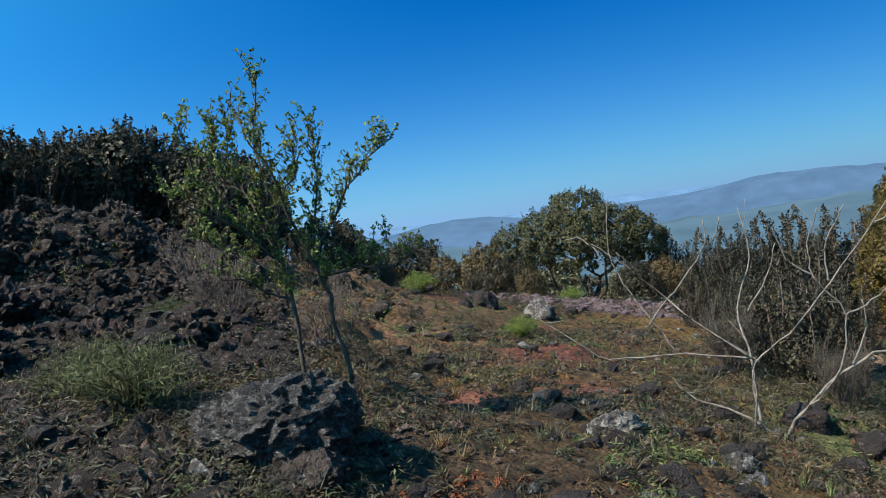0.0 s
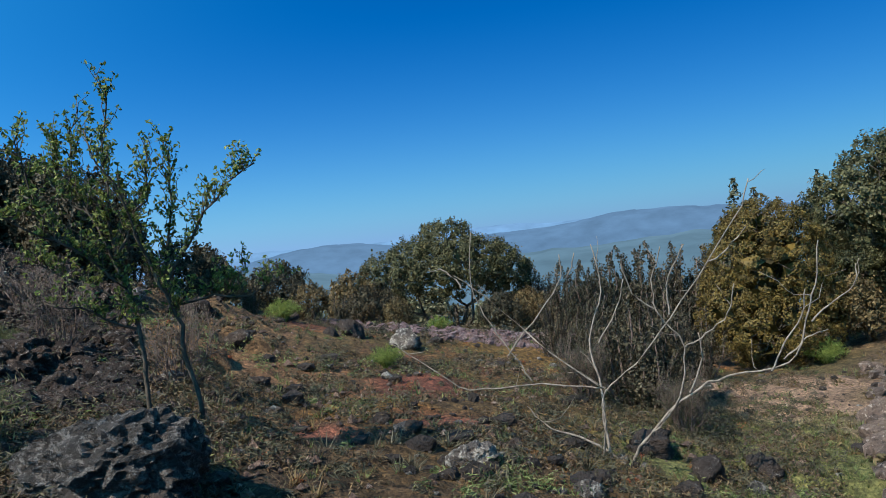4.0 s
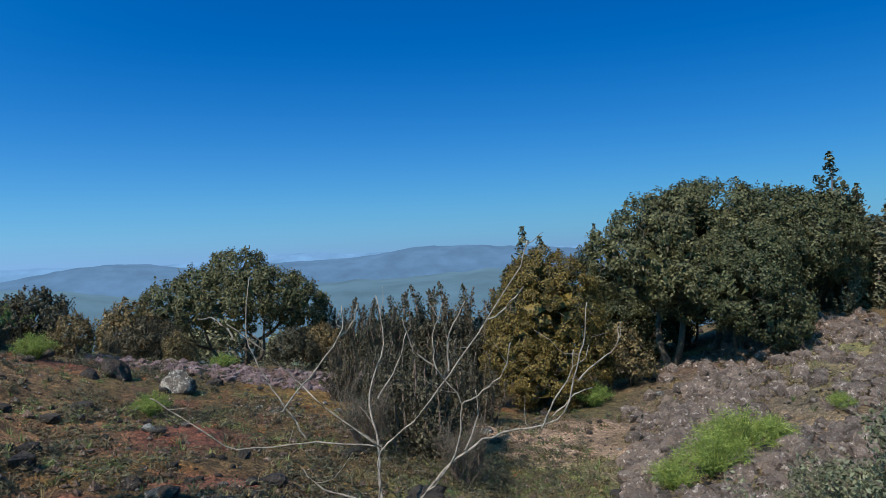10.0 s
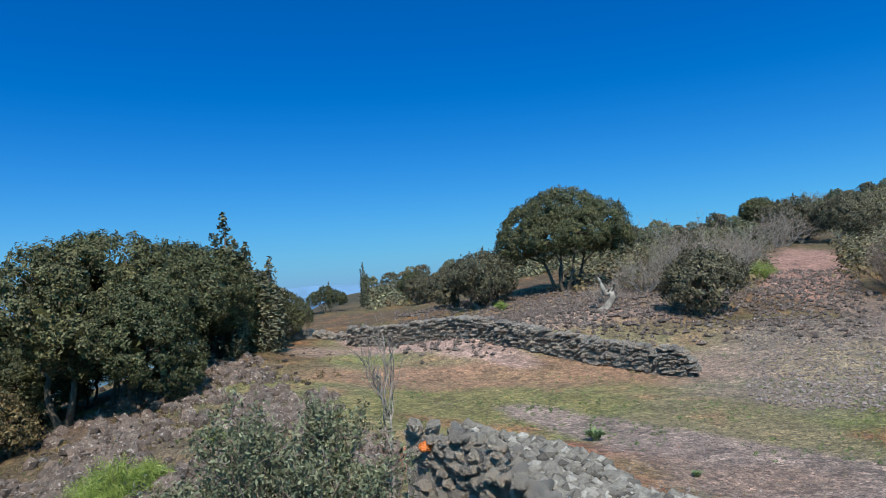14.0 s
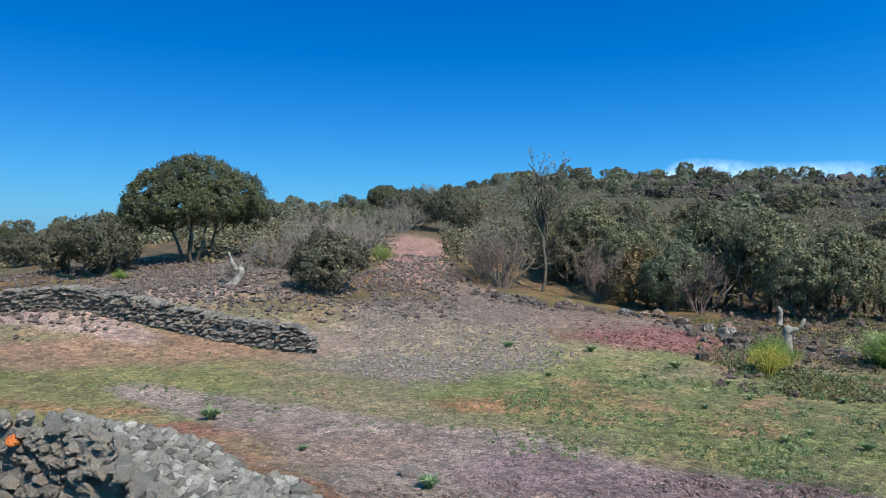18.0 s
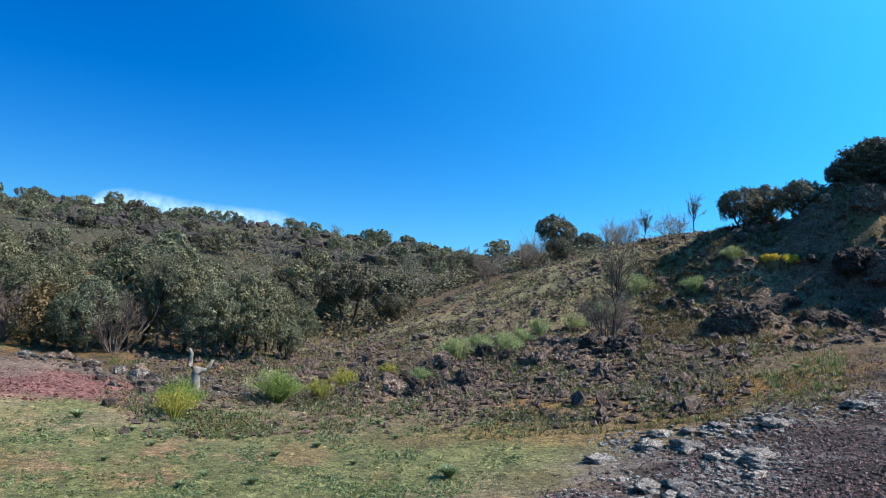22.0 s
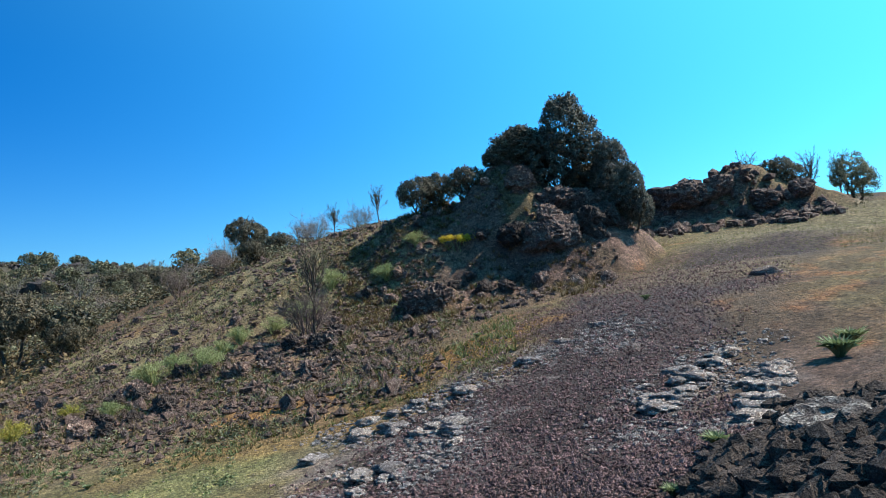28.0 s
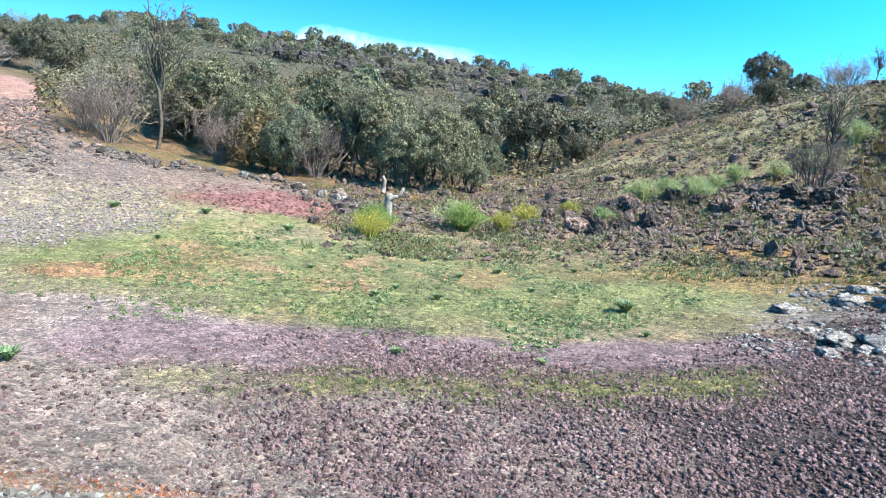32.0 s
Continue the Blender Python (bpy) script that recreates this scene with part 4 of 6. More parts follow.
# ---- scrub ahead of the standing place ----
def young_tree():
    """A slender two-stemmed sapling: upright twigs thinly set with tight tufts of small leaves."""
    rng = np.random.RandomState(4)
    top = empty("sapling", 0, 0, 0)
    wood, twigs = Wood(), []

    def stem(pts, r0, r1, y0, y1):
        p = [Vector((x + .065 * z, y0 + (y1 - y0) * i / (len(pts) - 1) + rng.normal(0, .02), z)) for i, (x, z) in enumerate(pts)]
        line = [p[0]]
        for a, b in zip(p[:-1], p[1:]):
            line += bent(rng, a, b, 5, .05)[1:]
        w1 = Wood()
        w1.limb(line, r0, r1, 6)
        mesh_ob("stem", w1.v, w1.f, BARK, top, smooth=True)
        return line

    main = stem(((.01, -.1), (-.01, .25), (-.03, .5), (-.1, .88), (-.19, 1.21), (-.22, 1.6), (-.21, 2.05)), .016, .004, 0, .1)
    second = stem(((.3, -.1), (.27, .2), (.2, .59), (.07, .85), (-.05, 1.14), (-.15, 1.45), (-.3, 1.75)), .017, .004, .15, -.15)
    lines = [(main, 95), (second, 80)]
    for pts, y0, y1, n in ((((.1, .85), (.16, 1.32), (.12, 1.72)), .05, .2, 45), (((.12, .85), (.3, 1.2), (.43, 1.4), (.62, 1.52)), .05, -.2, 50), (((.14, .72), (.4, .75), (.62, .9)), .08, .25, 26),
                           (((.4, .75), (.6, .72), (.86, .8)), .15, .1, 22), (((-.1, .88), (-.3, 1.3), (-.4, 1.62), (-.36, 1.88)), .03, .25, 42), (((-.08, .82), (-.35, 1.1), (-.55, 1.35), (-.62, 1.68)), .02, -.25, 46),
                           (((-.06, .72), (-.35, .9), (-.62, 1.08)), .02, .2, 34), (((-.04, .6), (-.28, .74), (-.5, .82)), .02, -.2, 24), (((-.15, 1.05), (.02, 1.35), (.03, 1.62)), .05, .0, 40),
                           (((-.3, 1.3), (-.5, 1.5), (-.48, 1.75)), .15, .2, 40), (((-.25, 1.0), (-.45, 1.15), (-.72, 1.3)), .0, -.3, 24)):
        lines.append((stem(pts, .009, .003, y0, y1), n))
    for line, n in lines:
        for _ in range(n):
            u = rng.uniform(.12, 1) * (len(line) - 1)
            p = line[int(u)].lerp(line[min(len(line) - 1, int(u) + 1)], u - int(u))
            if p.z < .6:
                continue
            q = p + Vector((rng.normal(0, .055), rng.normal(0, .055), rng.uniform(.03, .17)))
            wood.limb(bent(rng, p, q, 3, .1), .0034, .0018, 3)
            twigs += [p.lerp(q, k) for k in (.35, .7, 1.0)]
    tagged(mesh_ob("twig", wood.v, wood.f, BARK, top, smooth=True), kind="stuff")
    c = np.repeat(np.array([tuple(t) for t in twigs]), 5, 0)
    d = unit(rng.normal(0, 1, c.shape) + (0, 0, .5))
    v, f = leaves(rng, c + d * rng.uniform(.005, .024, (len(c), 1)), .03, .014, out=d, loose=.6)
    mesh_ob("crown", v, f, SAPLING_LEAF, top)
    return tagged(top, "slender two-stemmed young tree with sparse bright green leaves", "tree")


put(young_tree(), 12.3, 5.25, 1.06, 12.3, .0)

bristle = twiggy("thicket", 12, 1.5, 1.3, "thin grey-brown thicket with a few dull leaves", TWIG, stems=9, level=3, leaf=HEATH_LEAF, share=.7, r=.012, leaf_len=.05)
put(bristle, 17.5, 7.4, .5)
again(bristle, 19, 8.5, .55)
again(bristle, 10.2, 6.6, .5)


def pale_bush():
    """A leafless bush: pale winding branches that rise and fork from one foot."""
    rng = np.random.RandomState(8)
    top = empty("bare_bush", 0, 0, 0)
    lines = (
        ((0, -.05), (.06, .12), (.2, .28), (.5, .58), (.81, .68), (1.26, .76), (1.41, 1.09), (1.48, 1.35), (1.54, 1.69)), ((1.41, 1.09), (1.55, 1.2), (1.72, 1.35), (1.75, 1.5)),
        ((1.26, .76), (1.45, .92), (1.6, .98)), ((-.2, .1), (-.17, .4), (-.15, .63), (.1, .85), (.4, 1.2), (.7, 1.6), (.95, 2.02), (1.02, 2.2)), ((.7, 1.6), (.85, 1.68), (1.0, 1.85)),
        ((.4, 1.2), (.42, 1.5), (.55, 1.75)), ((.2, .28), (.42, .55), (.48, .95), (.3, 1.25), (.28, 1.5), (.36, 1.75)), ((.48, .95), (.65, 1.05), (.82, 1.2), (.88, 1.42)), ((.3, 1.25), (.12, 1.4), (.05, 1.65)),
        ((-.05, -.05), (-.16, .15), (-.18, .6), (-.24, 1.0), (-.1, 1.4), (-.16, 1.8)), ((-.17, 1.0), (.0, 1.25), (.08, 1.5)), ((-.15, .63), (-.5, .68), (-.75, .7), (-1.26, .68), (-1.6, .9), (-1.92, 1.1)),
        ((-.75, .7), (-.85, .9), (-1.05, 1.2), (-1.2, 1.55), (-1.17, 2.0)), ((-1.2, 1.55), (-1.32, 1.7), (-1.45, 1.72)), ((-.9, .95), (-.7, 1.2), (-.45, 1.5), (-.42, 1.75)), ((-.45, 1.5), (-.35, 1.6), (-.3, 1.75)),
        ((-.15, .63), (-.55, .95), (-.95, 1.35), (-1.3, 1.65)), ((0, .0), (-.3, .2), (-.62, .32), (-.8, .5)), ((.5, .58), (.62, .85), (.6, 1.05)), ((1.1, .73), (1.2, .95), (1.32, 1.15), (1.35, 1.35)),
    )
    wood = Wood()
    for line in lines:
        y0 = rng.normal(0, .1)
        pts = [Vector((x, y0 * z + rng.normal(0, .015), z)) for x, z in line]
        fine = []
        for i in range(len(pts) - 1):
            a, b, c, e = pts[max(0, i - 1)], pts[i], pts[i + 1], pts[min(len(pts) - 1, i + 2)]
            for t in np.arange(0, 1, .25):
                fine.append(.5 * ((2 * b) + (c - a) * t + (2 * a - 5 * b + 4 * c - e) * t * t + (3 * b - a - 3 * c + e) * t ** 3) + Vector(rng.normal(0, .006, 3)))
        fine.append(pts[-1])
        main = line[0][1] < .1
        w1 = Wood()
        w1.limb(fine, .0145 if main else .008, .004, 6)
        mesh_ob("branch", w1.v, w1.f, PALE_BARK, top, smooth=True)
        for p in fine[9::9]:
            q = p + Vector((rng.normal(0, .14), rng.normal(0, .1), rng.uniform(.08, .3)))
            wood.limb(bent(rng, p, q, 5, .12), .004, .002, 4)
    tagged(mesh_ob("twig", wood.v, wood.f, PALE_BARK, top, smooth=True), kind="stuff")
    return tagged(top, "leafless bush of pale winding branches", "shrub")


put(pale_bush(), -21.6, 6.3, 1.0, -21.6, .0)
heath = spired("heath_bush", 21, 2.3, 1.7, BLACK_HEATH, "dark upright tree heath with brownish spires", stems=26, per=380, leaf_len=.058, fat=.12, low=.05, blunt=.8)
thin_heath = twiggy("heath_bush", 23, 1.75, 1.7, "thin brownish tree heath with fine twigs", TWIG, stems=22, level=3, leaf=HEATH_LEAF, share=2.4, leaf_len=.036, r=.012, spread=.3)
put(thin_heath, -19.2, 8.6, .5)
again(thin_heath, -26.2, 8.2, .45, 70)
again(heath, -23.4, 9.0, .76, label="dark tree heath behind a bare bush")
again(heath, -21.6, 9.8, .62, label="dark tree heath behind a bare bush")
again(heath, -25, 10.2, .62, label="dark tree heath behind a bare bush")
again(heath, -20.6, 10.8, .58, label="dark tree heath behind a bare bush")
again(heath, -17.6, 12, .5, label="dark tree heath behind a bare bush")
again(heath, -28, 12.5, .6, label="dark tree heath behind a bare bush")
put(heath, -21, 18.6, 1.0)
again(heath, -19.5, 22, 1.15)
again(heath, -22, 20.8, 1.3)
again(heath, -24, 21.5, 1.42)
again(heath, -26.3, 20.5, 1.3)
again(heath, -28.3, 20.5, 1.38)
again(heath, -30.2, 21, 1.3)
again(heath, -17.5, 25, 1.2)
again(heath, 13.8, 13.5, .85, label="dark tree heath on the lava mound")
again(heath, -1.5, 25.5, 1.0)
again(heath, 8.5, 17, .6)
for k, (a, d, s) in enumerate(((33, 12.6, .75), (30.5, 13.2, .8), (28, 13.4, .78), (25.5, 13.8, .85), (23, 14.2, .95), (20.8, 14.4, .95), (18.8, 13.9, .95), (16.8, 13.4, 1.0), (36, 12.5, .8), (22, 16, 1.0), (27, 15.5, .9))):
    again(heath, a, d, s, label="dark tree heath on the lava mound", tall=s * (1.0, .92, 1.08)[k % 3])

mound_bush = oak("evergreen_bush", 44, 2.0, 2.3, .15, BLACK_HEATH, "dense blackish bush on the lava mound", "shrub", n=200, per=40, clump=.22, lobes=7, stems=3, leaf_len=.085, shoots=150)
put(mound_bush, 37, 12.8, .9)
evergreen = oak("holm_oak", 31, 3.7, 5.6, .75, OAK_LEAF, "broad dark evergreen oak with several leaning stems", n=700, per=60, clump=.24, stems=6, leaf_len=.08, thick=.075,
                shape=((-1.65, 0, 1.9, 1.15, 1.2, .85), (-.9, .5, 2.35, .95, 1, .75), (.1, .1, 2.85, .85, .9, .8), (1.45, 0, 2.05, 1.15, 1.1, .85), (.75, -.5, 2.3, 1.0, .9, .8), (0, 0, 1.95, 1.4, 1.3, .75), (2.0, .4, 1.65, .8, .8, .65), (-2.1, -.3, 1.55, .75, .7, .6)))
put(evergreen, -9.9, 24.1, 1.02, -10)
tall_oak = oak("holm_oak", 33, 3.9, 3.7, 1.25, OAK_LEAF, "dense dark green evergreen oak with a forked trunk", n=720, per=60, clump=.2, stems=2, leaf_len=.07, thick=.1,
               shape=((0, 0, 2.95, 1.25, 1.25, 1.0), (-1.0, .2, 2.45, .95, 1, .9), (1.0, -.2, 2.5, 1.0, .95, .9), (.3, -.9, 2.2, .95, .85, .8), (-.5, .9, 2.4, 1, .9, .9), (-.7, -.7, 1.9, .8, .8, .65), (1.2, .6, 2.0, .8, .8, .75), (.5, .1, 3.25, .75, .8, .65)))
put(tall_oak, -42.4, 16.9, .95, 20)
low_oak = oak("holm_oak", 34, 3.4, 3.6, .5, OAK_LEAF, "bushy evergreen oak with foliage almost to the ground", n=720, per=60, clump=.2, stems=3, leaf_len=.07, thick=.08,
              shape=((0, 0, 2.3, 1.2, 1.2, .95), (-.9, .2, 1.5, .9, 1, .95), (.95, -.2, 1.55, .95, .95, .9), (.2, -.8, 1.2, 1.0, .85, .8), (-.4, .8, 1.7, 1, .9, .9), (.8, .6, 2.0, .8, .8, .8), (-.6, -.5, .9, .8, .8, .65)))
again(tall_oak, -45.9, 18.6, .98, 150)
put(low_oak, -47.6, 16.6, .78, 60)
again(low_oak, -49.6, 19.6, .98, 250)
again(low_oak, -52.2, 21.5, .9, 80)
again(low_oak, -55.0, 23.5, .72, 200)
again(low_oak, -57.6, 25.5, .5, 300)
again(low_oak, -40.6, 20.6, .72, 30)
again(low_oak, -38.2, 21.5, .75, 130)
again(low_oak, -43.6, 21.5, .7, 230)
brown_oak = oak("brown_bush", 35, 3.15, 2.5, .1, OLIVE_LEAF, "rounded bush with yellow-brown foliage", "shrub", n=900, per=60, clump=.13, stems=3, leaf_len=.048, gaps=.6,
                shape=((0, 0, 1.75, 1.05, 1.05, 1.15), (-.4, .1, 1.0, .9, .9, .95), (.45, -.1, .95, .85, .9, .9), (.1, .1, 2.35, .75, .75, .7), (-.2, -.4, .7, .9, .8, .7), (.55, .2, 1.9, .65, .7, .75)))
put(brown_oak, -33.2, 14.9, 1.0, 0)
again(evergreen, 7.5, 30, .55, 10, "dark evergreen bush on the valley edge")
again(evergreen, 1.5, 31, .5, 110, "dark evergreen bush on the valley edge")
again(evergreen, -4.8, 30, .5, 200, "dark evergreen bush on the valley edge")
low_bush = oak("brown_bush", 36, 2.2, 2.4, .1, BROWN_LEAF, "dull brown bush at the edge of the slope", "shrub", n=150, per=36, clump=.24, lobes=6, stems=2, leaf_len=.1)
put(low_bush, -2.8, 23, .95, 60)
again(low_bush, 3.5, 24, .85, 10)
again(low_bush, 6.0, 20, .7, 90)
juniper = spired("juniper", 41, 3.7, 1.25, JUNIPER_LEAF, "slim columnar grey-green juniper tree", "tree", stems=14, per=420, leaf_len=.11, fat=.2, lean=.1, low=.02, least=.62, blunt=.8)
put(juniper, -53.5, 21.3, 1.5, tall=1.1)
again(juniper, -54.9, 21.6, 1.3, tall=.86)
again(juniper, -56.4, 21.4, 1.2, tall=.74)
again(juniper, -53.9, 20.6, .8, tall=.6)
again(juniper, -52.0, 22.4, .9, tall=.8)
again(low_bush, -38.4, 15.4, .62, 120, "small brown-leaved bush below the oaks")
again(juniper, -32.0, 22.4, 1.6, label="grey-green juniper behind the brown bush", tall=1.22)
again(juniper, -33.4, 22.8, 1.6, label="grey-green juniper behind the brown bush", tall=1.12)
again(juniper, -37.2, 22.4, 1.0, label="grey-green juniper behind the oaks", tall=1.12)

fennel = feathery("giant_fennel", 51, .62, 1.15, FENNEL_LEAF, "bright green feathery giant fennel clump", strands=1500)
put(fennel, -46.0, 9.6, 1.0)
again(fennel, -44.0, 9.0, .8)
again(fennel, -41.2, 8.6, .6)
again(fennel, -48.2, 9.9, .65)
again(fennel, -36.5, 14.2, .7)
again(fennel, -52.6, 11.2, .4)
again(fennel, 2.8, 12.5, .6, label="green feathery fennel on the slope")
again(fennel, -4.5, 9.4, .45, label="green feathery fennel on the slope")
again(fennel, -9, 17, .6, label="green feathery fennel on the slope")
dull = feathery("grey_fennel", 52, .6, 1.1, DULL_FERN, "dull grey-green feathery clump beside the lava mound", strands=1500)
put(dull, 23.5, 4.9, .75)
again(dull, 26, 5.4, .7)
again(dull, 19, 3.4, .4)
again(dull, 21, 7.5, .5)
soft = feathery("pale_fennel", 53, .6, 1.1, PALE_LEAF, "pale grey-green feathery clump", strands=1100)
put(soft, -157.5, 24.4, 1.2)

near_bush = twiggy("grey_bush", 61, 1.75, 2.1, "grey-green bush with small leathery leaves and grey twigs", TWIG, stems=16, level=3, leaf=GREY_LEAF, share=12.0, leaf_len=.041, r=.011, spread=.46)
put(near_bush, -58.0, 5.3, .9)
again(near_bush, -54.5, 5.7, .62)
again(near_bush, -60.0, 5.5, .6)
again(near_bush, -51, 6.3, .5)
bare_sapling = twiggy("bare_sapling", 63, 1.9, .9, "thin bare sapling with a few buds", GREY_BARK, "tree", stems=6, level=2, leaf=PALE_LEAF, share=.25, leaf_len=.03, r=.011, spread=.35, single=True)
put(bare_sapling, -65.6, 7.3, 1.0)

for k, (a, d, u) in enumerate(((9.5, 14, .5), (7.5, 15, .45), (5.2, 14.2, .38), (3, 16.5, .5), (.8, 15.5, .36), (-1.5, 18, .5), (-4, 20, .55), (-6, 18, .35), (11.5, 13, .5), (-14, 21.5, .5), (-16, 22.5, .6))):
    again((mound_bush, low_bush, heath)[k % 3], a, d, u * (1.2, 1.1, .85)[k % 3], k * 61, "low dull bush along the edge of the slope")

# ---- lava by the standing place ----
MOUND_LAVA = lava_material("mound_lava", (.028, .022, .021), (.10, .072, .062), (.27, .24, .225), .54, 10)
lump("lava_boulder", 71, *at(14.6, 4.3), (.42, .36, .28), BOULDER, "grey lichened lava boulder", sub=5, sink=.26, jag=.22, scale=5.5)
lump("lava_boulder", 72, *at(12.8, 4.0), (.20, .18, .15), LAVA, "dark lava block beside the boulder", sub=4, sink=.3, jag=.4)
lump("lava_boulder", 73, *at(-9.8, 5.4), (.17, .15, .14), LAVA_GREY, "grey lava block in the turf", sub=4, sink=.35)
for k, (a, d, s) in enumerate(((-18, 5.2, .16), (-25, 5.6, .22), (-27, 6.4, .3), (-23, 6.9, .33), (6, 9.5, .3), (-2, 11.5, .4), (-6, 11.2, .45), (3, 13.2, .4), (-13, 5.9, .12), (18, 6.2, .3), (9, 11, .45), (-3.5, 6.5, .14),
                              (13, 10.5, .35), (-31, 7.0, .25), (22, 6.4, .28), (5, 7.5, .2), (-28, 5.2, .2), (-24, 4.7, .16))):
    s *= .6
    lump("lava_boulder", 80 + k, *at(a, d), (s, s * .85, s * .75), LAVA if k % 6 else LAVA_GREY, "dark lava block in the turf" if k % 6 else "grey lichened lava block in the turf", sub=3, sink=.33, turn=k * 50, jag=.7, scale=1.8)
for k in range(80):
    r = np.random.RandomState(300 + k)
    a, d, s = r.uniform(15, 37), r.uniform(6.0, 12), r.uniform(.09, .24)
    lump("lava_block", 300 + k, *at(a, d), (s, s * .8, s * .8), MOUND_LAVA, "jagged black lava block on the mound", sub=4, sink=.28, turn=k * 40, jag=.8, scale=3.4)

# ---- dry stone walls ----
def stone_shapes(material, n=10):
    out = []
    for k in range(n):
        v, f = crag(np.random.RandomState(400 + k), 3, np.array((.5, .5, .5)), .42, 2.2)
        me = bpy.data.meshes.new("stone")
        me.from_pydata(v.tolist(), [], f)
        me.materials.append(material)
        out.append(me)
    return out


def dry_wall(name, line, high, thick, length, course, label, seed, material, brim=None, loose=1.0):
    """Courses of uneven stones along a line of (heading, distance)."""
    rng = np.random.RandomState(seed)
    shapes = stone_shapes(material)
    pts = [Vector((*at(a, d), 0)) for a, d in line]
    x0, y0 = pts[0].x, pts[0].y
    top = empty(name, x0, y0, gz(x0, y0))
    runs = [(p, q, (q - p).length) for p, q in zip(pts[:-1], pts[1:])]
    total = sum(r[2] for r in runs)
    rows = int(round(high / course))
    for row in range(rows):
        s = rng.uniform(0, length)
        while s < total:
            ln = length * rng.uniform(.6, 1.5)
            u, m = s + ln / 2, None
            for p, q, w in runs:
                if u <= w:
                    m = p.lerp(q, u / w)
                    way = (q - p).normalized()
                    break
                u -= w
            if m is None:
                break
            end = min(1, (total - s) / 1.2, 1)
            if row < rows - 1 or rng.uniform() < .8:
                ob = new("stone", shapes[rng.randint(len(shapes))])
                ob.parent = top
                c = course * rng.uniform(.95, 1.35)
                z = (float(land(np.array([m.x]), np.array([m.y]))[0]) if brim is None else brim - high) + (row + .4 + rng.uniform(-.3, .3)) * course
                side = Vector((-way.y, way.x, 0)) * rng.uniform(-.07, .07) * loose
                ob.matrix_basis = Matrix.LocRotScale(m + side + Vector((0, 0, z)) - Vector((x0, y0, top.location.z)),
                                                     Euler((rng.uniform(-.5, .5) * loose, rng.uniform(-.4, .4) * loose, math.atan2(way.y, way.x) + rng.uniform(-.35, .35) * loose)),
                                                     (ln * 1.28, thick * rng.uniform(.9, 1.15), c * 1.38))
            s += ln
    v, f = [], []
    for i, p in enumerate(pts):
        way = (pts[min(i + 1, len(pts) - 1)] - pts[max(i - 1, 0)]).normalized()
        n = Vector((-way.y, way.x, 0)) * thick * .3
        z = (float(land(np.array([p.x]), np.array([p.y]))[0]) if brim is None else brim - high) - top.location.z
        for q, dz in ((p - n, -.1), (p - n * .7, high - 2 * course), (p + n * .7, high - 2 * course), (p + n, -.1)):
            v.append((q.x - x0, q.y - y0, z + dz))
    for i in range(len(pts) - 1):
        f += [(4 * i + k, 4 * i + (k + 1) % 4, 4 * i + 4 + (k + 1) % 4, 4 * i + 4 + k) for k in range(4)]
    mesh_ob("core", v, f, WALL_STONE, top, "dark rubble filling")
    return tagged(top, label, "wall", kind="structure")


BANK_STONE = lava_material("bank_wall_stone", (.15, .132, .118), (.35, .315, .285), (.56, .52, .48), .48, 12)
dry_wall("wall_far", ((-62.5, 24), (-66.5, 22), (-70.8, 20.7), (-75.3, 18.8), (-79, 17.8), (-82, 17.2), (-85.5, 16.7), (-88.6, 16.3)), .6, .4, .17, .085,
         "low curved dry stone wall of dark lava stones", 5, WALL_STONE, loose=.3)
dry_wall("wall_bank", ((-66.9, 7.15), (-71, 6.55), (-74.2, 5.95), (-76.3, 4.85), (-78.5, 4.05)), .86, .13, .12, .075, "rough dry stone retaining wall of grey lava", 6, BANK_STONE, 1.03)
dry_wall("wall_low", ((-57.5, 26), (-60, 25.5), (-62, 24.6)), .35, .4, .3, .15, "low broken run of lava stones", 7, WALL_STONE)

# ---- trees round the clearing ----
wide_oak = oak("holm_oak", 37, 4.1, 5.4, 1.2, OAK_LEAF, "wide green evergreen oak on the slope above the wall", n=1000, per=72, clump=.24, stems=5, leaf_len=.078, gaps=.65, thick=.085,
               shape=((0, 0, 3.05, 1.6, 1.5, 1.05), (-1.35, .2, 2.5, 1.2, 1.2, .95), (1.45, 0, 2.6, 1.25, 1.2, .95), (.6, -.9, 2.3, 1.2, 1, .85), (-.7, -.8, 2.15, 1.1, 1, .8), (2.1, .2, 2.1, .8, .8, .7), (-.3, .9, 2.9, 1.3, 1.1, .9), (-2.0, -.2, 1.9, .75, .8, .7)))
put(wide_oak, -79.6, 31, 1.0, -79, 0, 1.02)
again(evergreen, -67.5, 44, .45, 50, "small dark bush on the slope")
again(evergreen, -60.8, 43, .42, 120, "small dark bush on the slope")
again(juniper, -63.7, 45, .75, label="small lone juniper on the slope")
again(juniper, -61.0, 48, .5, label="small lone juniper on the slope")
purple = twiggy("bare_grey_bush", 65, 3.2, 4.0, "bare purplish-grey bush with dense fine twigs", GREY_BARK, stems=20, level=3, leaf=MAUVE_BUD, share=1.6, leaf_len=.06, r=.026, spread=.62, wide=1.7)
put(purple, -88.8, 29.5, 1.0)
again(purple, -85.5, 29, .62)
again(purple, -92, 33, .8)
again(purple, -82.8, 24.5, .35)
dark_bush = oak("evergreen_bush", 39, 2.0, 2.5, .2, HEATH_LEAF, "dense dark olive bush above the stone wall", "shrub", n=380, per=56, clump=.2, lobes=9, stems=3, leaf_len=.074, gaps=.36)
put(dark_bush, -89.6, 23.1, 1.05)
again(dark_bush, -73.2, 30, 1.2, 70, "rounded dark bush beside a wide oak")
